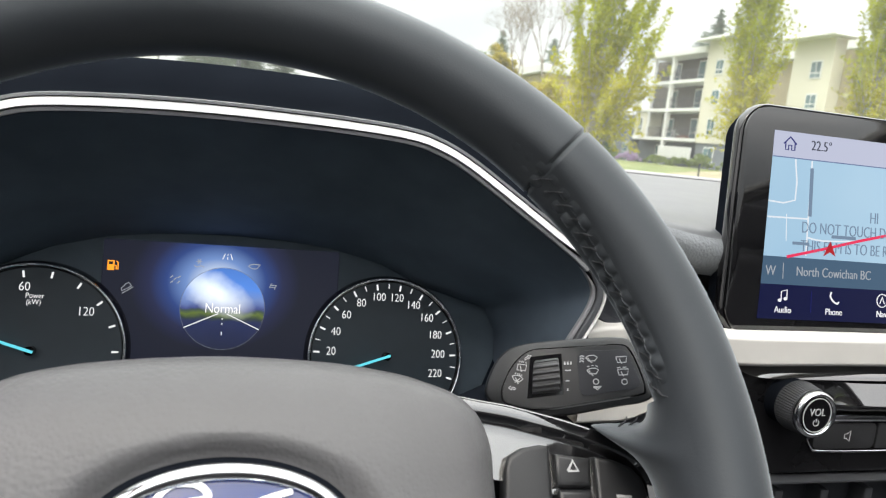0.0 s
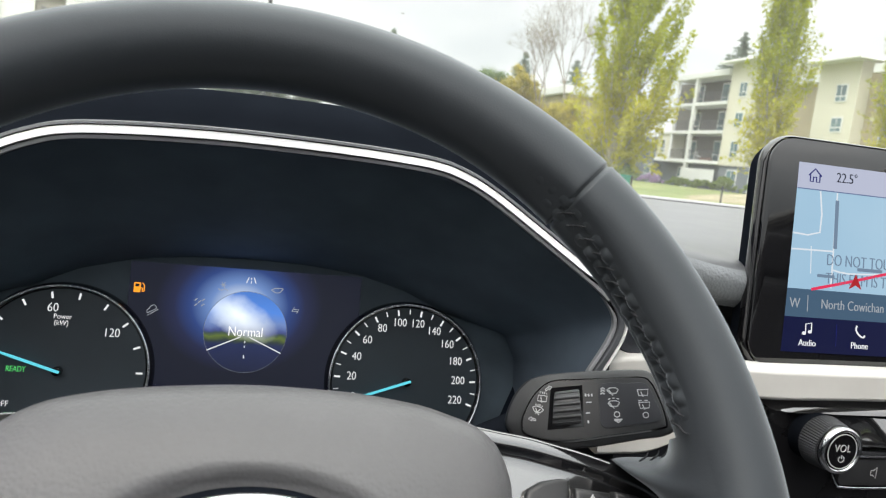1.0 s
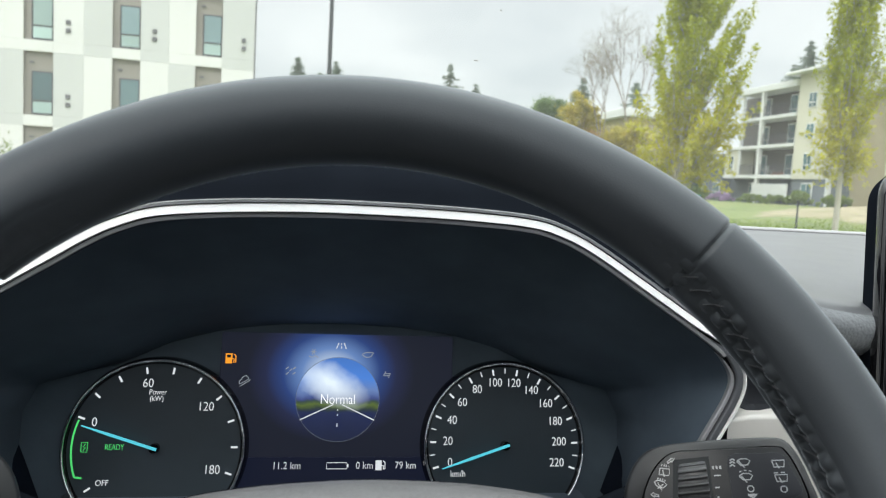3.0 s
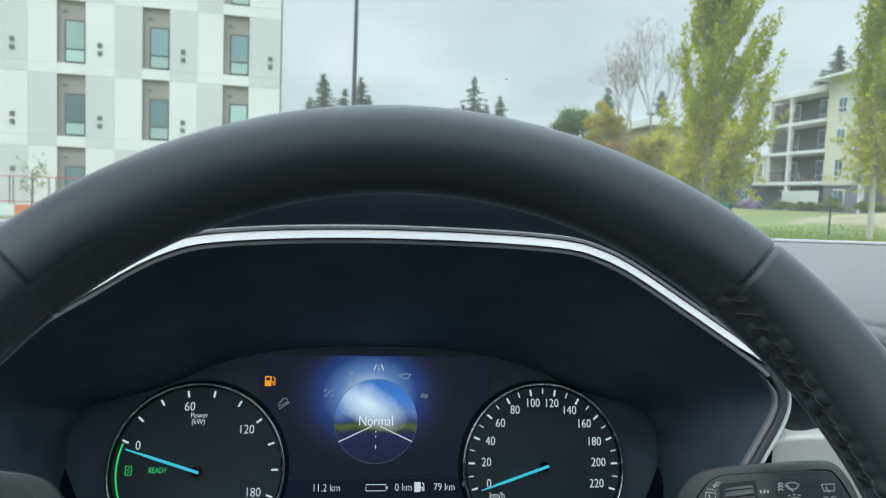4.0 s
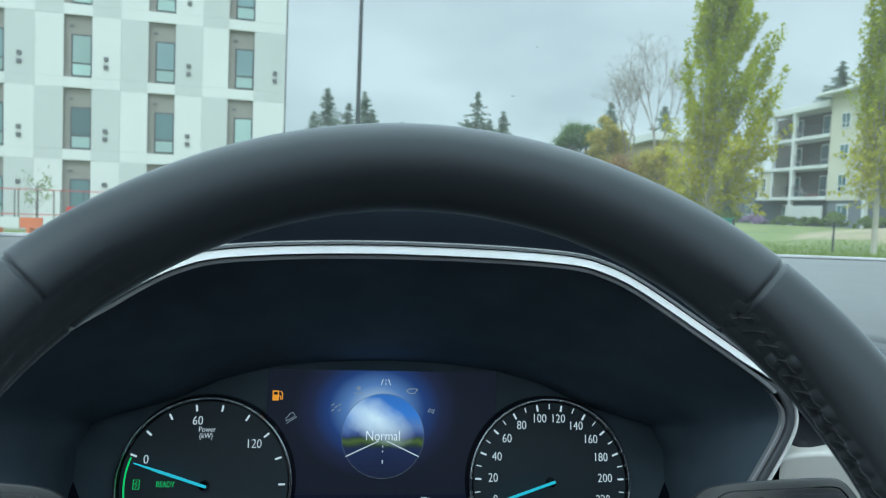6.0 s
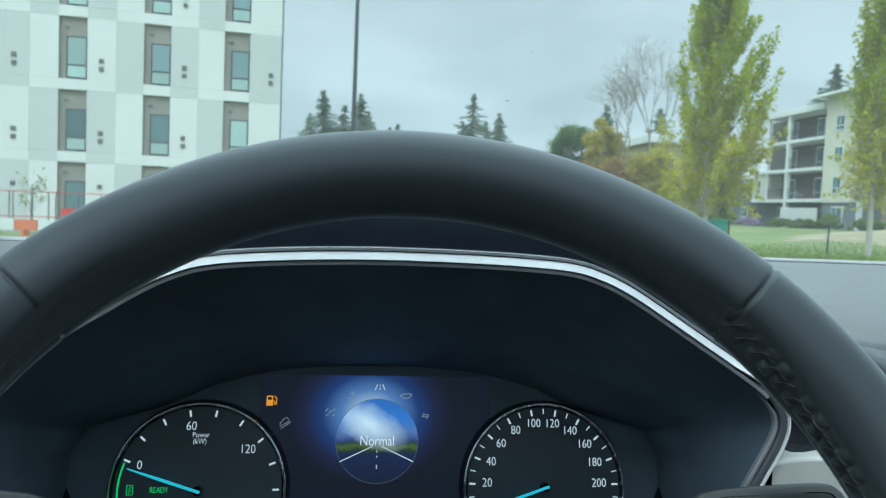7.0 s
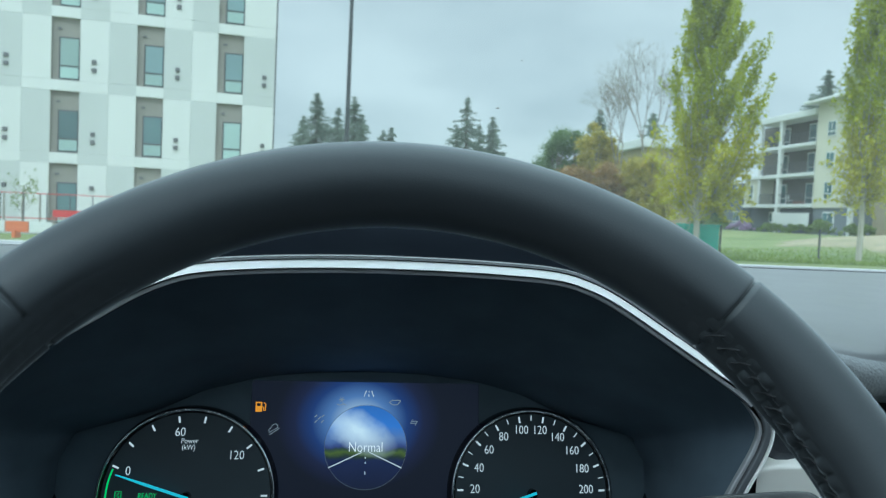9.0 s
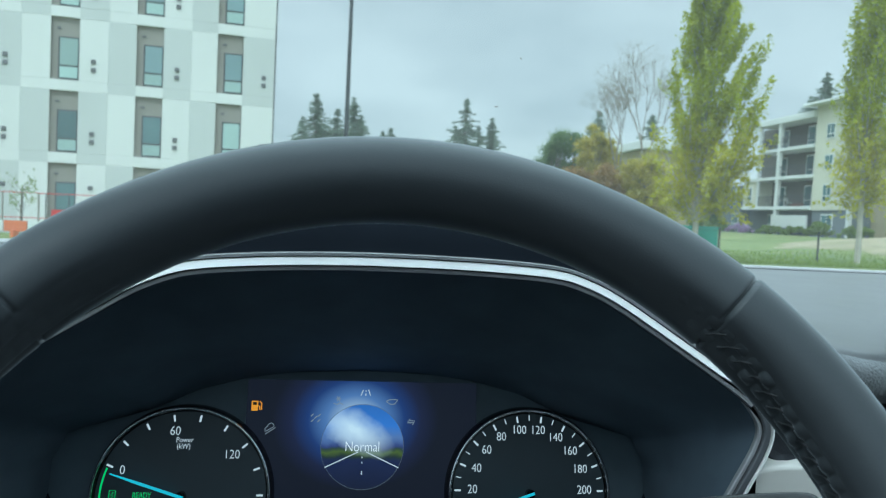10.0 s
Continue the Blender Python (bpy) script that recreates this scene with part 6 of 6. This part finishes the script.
block = thing("apartment_block", "white and grey panelled apartment block with tall recessed windows", "building", m=FAC)
U0, U1, STOREY, RW = -13.6, 4.55, 2.89, 1.045
part("wall", box_bm(U0, U1 - 0.05, 0.16, 14, 0, 17.6), GREY_PANEL, block)
part("roof", box_bm(U0 - 0.1, U1 + 0.1, -0.05, 14.1, 17.6, 17.9, 0.03), TRIM_WHITE, block)
part("downpipe", cyl_bm(0.04, 0.04, 17.5, 10), VENT, block, "grey downpipe", m=pose(U1 + 0.02, 0.03, 0), smooth=True)
cols = [-10.44, -7.28, -4.115, -0.95, 2.205]
for row in range(-1, 5):
    z1 = 5.41 + STOREY * row
    z0 = max(0.05, z1 - 2.46)
    for c, u in enumerate(cols):
        # two panels between this recess and the next, in a chequered pattern
        a, b = u + RW, (cols[c + 1] if c + 1 < len(cols) else U1)
        mid = a + 1.08 if b < U1 else b
        for i, (p, q) in enumerate(((a, mid), (mid, b))):
            if q - p < 0.05:
                continue
            light = (row + c + (i if b < U1 else 1)) % 2 == 1
            part("panel", box_bm(p + 0.002, q - 0.002, 0.0, 0.16, z0, z1, 0.003, 1), WHITE_PANEL if light else GREY_PANEL, block)
            part("panel", box_bm(p + 0.002, q - 0.002, 0.0, 0.16, z1 + 0.005, min(17.6, z1 + STOREY - 2.46) - 0.005, 0.003, 1), GREY_PANEL if light else WHITE_PANEL, block)
        part("panel", box_bm(u, u + RW, -0.01, 0.16, z1 + 0.005, z1 + STOREY - 2.46 - 0.005, 0.003, 1), WHITE_PANEL, block)
        part("recess_panel", box_bm(u, u + RW, 0.13, 0.17, z0, z1), TAUPE, block)
        part("reveal", box_bm(u, u + 0.02, 0.0, 0.14, z0, z1), TAUPE, block)
        if z1 - 2.4 < 0:
            top, bot = z1 - 0.74, 0.1
        else:
            top, bot = z1 - 0.75, z0 + 0.03
        w = part("window", box_bm(u + 0.27, u + RW - 0.01, 0.06, 0.13, bot, top, 0.01, 1), FRAME_GREY, block, "dark framed window")
        split = bot + (top - bot) * 0.31
        part("pane", box_bm(u + 0.33, u + RW - 0.06, 0.05, 0.062, split + 0.04, top - 0.06), WINDOW_PALE if (row, c) in ((1, 2), (0, 4), (2, 1), (3, 3)) else WINDOW if (row, c) in ((0, 2), (0, 3), (-1, 2), (1, 0)) else WINDOW_MID, w)
        part("pane", box_bm(u + 0.33, u + RW - 0.06, 0.05, 0.062, bot + 0.06, split - 0.03), WINDOW_PALE, w)
        part("soffit_lamp", box_bm(u + 0.2, u + 0.36, 0.07, 0.13, z1 - 0.46, z1 - 0.38, 0.01, 1), VENT, block)
        v = u + 1.575 if b < U1 else u + 1.915
        for dz in ((1.67, 1.99) if row > -1 else (0.95,)):
            if row == 2 and c == 4:
                continue
            part("vent", box_bm(v - 0.09, v + 0.09, -0.05, 0.01, z1 - dz - 0.09, z1 - dz + 0.09, 0.015, 1), VENT, block)
    part("panel", box_bm(U0, cols[0] - 0.006, 0.0, 0.16, z0, z1, 0.003, 1), WHITE_PANEL, block)

# ---- cream and slate apartment house ----
house = thing("apartment_house", "four-storey cream and slate apartment house with recessed balconies", "building")
BX, G = 42.0, 0.7


def wallx(name, mat, y0, y1, z0, z1, x0=BX, deep=6.0, label="", parent=None, bevel=0.0):
    return part(name, box_bm(x0, x0 + deep, y0, y1, z0, z1, bevel, 1), mat, parent or house, label)


def housewin(y0, y1, z0, z1, x=BX, mullion=True):
    w = part("window", box_bm(x - 0.07, x + 0.02, y0, y1, z0, z1, 0.015, 1), TRIM_WHITE, house, "white framed window")
    split = z0 + (z1 - z0) * 0.32
    cuts = ((y0 + 0.10, (y0 + y1) / 2 - 0.04), ((y0 + y1) / 2 + 0.04, y1 - 0.10)) if mullion else ((y0 + 0.1, y1 - 0.1),)
    for a, b in cuts:
        part("pane", box_bm(x - 0.08, x - 0.068, a, b, split + 0.05, z1 - 0.1), WINDOW, w)
        part("pane", box_bm(x - 0.08, x - 0.068, a, b, z0 + 0.1, split - 0.03), WINDOW, w)


wallx("wall", CREAM, 58.6, 63.0, 3.25, 12.75, label="cream siding wall")
wallx("wall", SLATE, 57.6, 63.0, G - 0.4, 3.25, x0=BX + 0.15, label="slate blue ground floor wall")
wallx("roof", TRIM_WHITE, 57.6, 64.0, 12.75, 13.0, x0=BX - 0.9, deep=9, label="thin overhanging roof", bevel=0.04)
for z0, z1 in ((9.6, 11.0), (6.85, 8.25), (4.0, 5.6)):
    housewin(60.2, 61.4, z0, z1)
housewin(60.0, 61.6, 1.25, 2.9, BX + 0.15)
part("corner_post", box_bm(BX - 0.1, BX + 0.2, 57.55, 57.95, 0.5, 3.3), TRIM_WHITE, house)
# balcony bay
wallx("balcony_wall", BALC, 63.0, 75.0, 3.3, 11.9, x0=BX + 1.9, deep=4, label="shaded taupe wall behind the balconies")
wallx("wall", SLATE, 63.0, 76.0, G - 0.4, 3.3, x0=BX + 1.4, deep=4.5, label="slate blue ground floor wall")
wallx("fascia", TRIM_WHITE, 63.0, 72.8, 11.8, 12.4, x0=BX - 0.3, deep=7, label="white roof fascia", bevel=0.03)
wallx("wall", CREAM, 72.6, 75.0, 3.3, 6.3, label="cream siding wall", deep=3)
housewin(73.2, 74.1, 4.2, 5.7)
for z, y1 in ((3.3, 75.0), (6.25, 75.0), (9.05, 72.2)):
    wallx("balcony_slab", TRIM_WHITE, 63.0, y1, z, z + 0.32, x0=BX - 0.15, deep=2.2, label="white balcony slab", bevel=0.02)
part("balcony_post", box_bm(BX - 0.17, BX + 0.2, 68.4, 68.8, G - 0.3, 11.8), TRIM_WHITE, house, "white balcony post")
part("balcony_post", box_bm(BX - 0.12, BX + 0.1, 72.0, 72.3, 3.3, 11.8), TRIM_WHITE, house)
for z in (3.6, 6.55, 9.35):
    for y0, y1 in ((63.1, 68.4), (68.8, 72.0)):
        rail = part("railing", box_bm(BX - 0.06, BX - 0.02, y0, y1, z + 1.0, z + 1.05), FRAME_GREY, house, "dark metal railing")
        nb = int((y1 - y0) / 0.24)
        for k in range(nb):
            y = y0 + (k + 0.5) * (y1 - y0) / nb
            part("baluster", box_bm(BX - 0.055, BX - 0.025, y - 0.02, y + 0.02, z + 0.05, z + 1.0), FRAME_GREY, rail)
    for y0, y1 in ((64.2, 65.4), (65.8, 67.0), (70.2, 71.6)):
        housewin(y0, y1, z + 0.05, z + 2.15, BX + 1.9, False)
terr = part("terrace_fence", box_bm(BX - 0.25, BX - 0.15, 63.2, 69.0, 1.55, 2.75), TRIM_WHITE, house, "white terrace fence")
for k in range(5):
    part("fence_board", box_bm(BX - 0.28, BX - 0.25, 63.2, 69.0, 1.58 + k * 0.235, 1.78 + k * 0.235), TRIM_WHITE, terr)
for y0, y1 in ((70.6, 72.2), (76.4, 77.8)):
    housewin(y0, y1, 1.3, 2.9, BX + 1.4 if y0 < 75 else BX + 0.4)
wallx("wall", SLATE, 76.0, 80.5, G - 0.4, 6.0, x0=BX + 0.4, label="slate blue wing wall")
housewin(76.6, 77.8, 4.2, 5.6, BX + 0.4)
# nearer tower of the same house
wallx("wall", CREAM, 46.95, 51.2, 3.25, 11.6, label="cream siding wall")
wallx("wall", SLATE, 46.95, 51.2, G - 0.4, 3.25, x0=BX + 0.1, label="slate blue ground floor wall")
wallx("roof", TRIM_WHITE, 46.0, 52.0, 11.6, 11.85, x0=BX - 1.1, deep=9, label="thin overhanging roof", bevel=0.04)
for z0, z1 in ((8.6, 10.0), (6.3, 7.5)):
    housewin(47.9, 49.1, z0, z1)
wallx("wall", KHAKI, 51.2, 57.6, G - 0.4, 11.0, x0=BX + 2.0, deep=4, label="khaki recessed wall")
wallx("wall", KHAKI, 36.0, 46.95, G - 0.4, 10.9, x0=BX + 1.0, deep=5, label="khaki recessed wall")
wallx("roof", TRIM_WHITE, 35.0, 45.6, 10.6, 11.2, x0=BX - 0.2, deep=7, label="white roof edge")
wallx("roof", TRIM_WHITE, 51.2, 57.6, 10.6, 11.2, x0=BX + 1.2, deep=6, label="white roof edge")
for y0 in (43.6, 39.5):
    for z0, z1 in ((7.9, 10.2), (4.8, 7.1)):
        housewin(y0, y0 + 1.7, z0, z1, BX + 1.0)
wallx("belt", CREAM, 36.0, 46.3, 7.25, 7.55, x0=BX + 0.9, deep=0.2)

far = thing("far_house", "pale flat-roofed house half hidden by trees", "building")
fx, fy = spot(23.0, 92)
part("wall", box_bm(fx - 1.5, fx + 7, fy, fy + 8, 0, 10.2), KHAKI, far)
part("roof", box_bm(fx - 2.2, fx + 7.5, fy - 0.6, fy + 8.4, 10.2, 11.2, 0.05, 1), TRIM_WHITE, far, "white roof edge")

# ---- small things outside ----
lamp = thing("street_lamp", "tall dark metal lamp pole", "lamp pole", m=pose(-0.36, 33.0, 0))
part("pole", cyl_bm(0.11, 0.075, 13.0, 20), POLE, lamp, smooth=True)
part("base_plate", cyl_bm(0.22, 0.2, 0.12, 20, 0.02), CONCRETE, lamp, smooth=True)
part("arm", box_bm(-0.05, 1.4, -0.04, 0.04, 12.9, 13.0, 0.02), POLE, lamp)
part("lamp_head", box_bm(0.9, 1.6, -0.14, 0.14, 12.8, 12.9, 0.04), POLE, lamp)
fence = thing("wire_fence", "low wire fence with dark posts along the lawn", "fence")
POSTS = [Vector((10.45 + 4.2 * k, 27.6 - 0.10 * k, 0)) for k in range(7)]
for q in POSTS:
    q.z = height(q.x, q.y)
    part("post", cyl_bm(0.04, 0.04, 1.27, 10), POLE, fence, m=pose(q.x, q.y, q.z - 0.05), smooth=True)
for z in (0.35, 0.7, 1.1):
    up = Vector((0, 0, z))
    part("wire", tube_mesh([(p + up, q + up, 0.003, 0.003) for p, q in zip(POSTS, POSTS[1:])], 4), POLE, fence)
util = thing("utility_box", "teal green utility cabinet on the lawn", "utility box", m=pose(14.72, 29.6, 0))
part("cabinet", box_bm(-0.76, 0.76, -0.4, 0.4, -0.05, 1.16, 0.03), TEAL, util)
part("lid", box_bm(-0.8, 0.8, -0.44, 0.44, 1.16, 1.24, 0.02), TEAL, util)
for k, (y, w, t, mat, lab) in enumerate(((61.0, 4.0, 0.75, SHRUB_LEAF, "low green hedge by the house wall"), (65.0, 4.0, 0.75, SHRUB_LEAF, "low green shrub bed"), (70.5, 5.0, 0.8, PURPLE, "bed of purple flowers"), (75.0, 5.0, 1.2, SHRUB_LEAF, "rounded green shrub by the house"), (57.6, 2.6, 1.1, SHRUB_LEAF, "rounded green shrub by the house"), (53.0, 4, 0.9, SHRUB_LEAF, "low green hedge by the house wall"), (79.5, 4.5, 1.8, SHRUB_LEAF, "rounded green shrub by the house"))):
    bushy("shrub", BX - 2.6, y, height(BX - 2.6, y), t, 2.4, mat, 120 + k, lab, 1500, 0.20, False, w, "shrub")
# furniture on the lowest balcony
chair = thing("balcony_chair", "white garden chair standing on a balcony", "chair", m=pose(BX + 0.55, 67.35, 3.62, 0, 0, 70))
part("seat", box_bm(-0.24, 0.24, -0.23, 0.23, 0.40, 0.44, 0.012), TRIM_WHITE, chair)
part("backrest", box_bm(-0.24, 0.24, 0.20, 0.25, 0.48, 0.90, 0.02), TRIM_WHITE, chair)
for dx in (-0.21, 0.21):
    for dy in (-0.20, 0.20):
        part("leg", cyl_bm(0.02, 0.02, 0.40 if dy < 0 else 0.52, 8), TRIM_WHITE, chair, m=pose(dx, dy, 0), smooth=True)
planter = thing("planter_box", "rust red planter box on a balcony", "planter", m=pose(BX + 0.3, 65.6, 3.62))
part("box", box_bm(-0.16, 0.16, -0.75, 0.75, 0, 0.30, 0.015), CLAY, planter)
part("soil", box_bm(-0.14, 0.14, -0.72, 0.72, 0.29, 0.305), SOIL, planter, "dark soil")
# building site by the white block
sap = thing("young_tree", "newly planted young tree tied between stakes", "tree", m=pose(-10.6, 25.0, 0))
rs = random.Random(5)
segs = [(Vector((0, 0, -0.05)), Vector((0.02, 0, 1.3)), 0.025, 0.018)]
lv = []
for k in range(16):
    a, z = rs.uniform(0, 6.28), rs.uniform(0.55, 1.4)
    q = Vector((math.cos(a) * 0.42 * rs.uniform(0.4, 1), math.sin(a) * 0.4, z + 0.35))
    segs.append((Vector((0, 0, z)), q, 0.010, 0.004))
    lv += [q + Vector((rs.gauss(0, 0.1), rs.gauss(0, 0.1), rs.gauss(0, 0.12))) for _ in range(14)]
part("trunk", tube_mesh(segs, 5), BARK, sap)
tagged(part("crown", leaf_mesh(lv, 0.065, rs), SAPLING, sap), kind="stuff")
for dx in (-0.55, 0.55):
    part("stake", cyl_bm(0.03, 0.03, 1.3, 8), TAUPE, sap, m=pose(dx, 0, -0.05), smooth=True)
bar = thing("site_barrier", "orange and white site barrier on the verge", "barrier", m=pose(-9.2, 21.3, 0))
for k in range(3):
    part("board", box_bm(-0.9 + 0.62 * k, -0.30 + 0.62 * k, -0.03, 0.03, 0.16, 0.46, 0.01), ORANGE if k % 2 else TRIM_WHITE, bar)
for dx in (-0.85, 0.0, 0.9):
    part("leg", box_bm(dx - 0.04, dx + 0.04, -0.2, 0.2, -0.02, 0.2, 0.01), ORANGE, bar)
site = thing("site_fence", "red banner on a low metal site fence", "fence", m=pose(-11.4, 29.6, 0, 0, 0, 8.5))
part("banner", box_bm(0.0, 1.3, -0.02, 0.02, 0.38, 0.66, 0.005), SIGN_RED, site, "red banner")
for k in range(8):
    part("post", cyl_bm(0.02, 0.02, 1.3, 8), POLE, site, m=pose(-3.4 + 0.8 * k, 0, -0.02), smooth=True)
for z in (0.3, 1.25):
    part("rail", box_bm(-3.4, 2.2, -0.012, 0.012, z, z + 0.03), SIGN_RED, site, "red rail")
tagged(part("low_wall", box_bm(-25, -7.6, 23.6, 23.9, -0.1, 0.14, 0.02), CONCRETE), "pale concrete edging by the verge", "edging", kind="structure")

# grass blades on the near verge
rg = random.Random(9)
vs, fs = [], []
for _ in range(16000):
    x = rg.uniform(9, 34)
    y = 24.0 + 12 * rg.random() ** 2.6
    z = height(x, y)
    h, w, a = rg.uniform(0.04, 0.14), 0.03, rg.uniform(0, 3.14)
    b = len(vs)
    vs += [(x - w * math.cos(a), y - w * math.sin(a), z - 0.01), (x + w * math.cos(a), y + w * math.sin(a), z - 0.01), (x + rg.gauss(0, 0.04), y + rg.gauss(0, 0.04), z + h)]
    fs.append((b, b + 1, b + 2))
me = bpy.data.meshes.new("grass")
me.from_pydata(vs, [], fs)
tagged(part("verge_grass", me, leafy("grass_blades", (0.14, 0.22, 0.03), (0.30, 0.36, 0.08))), "bright unmown grass along the verge", "grass", kind="stuff")
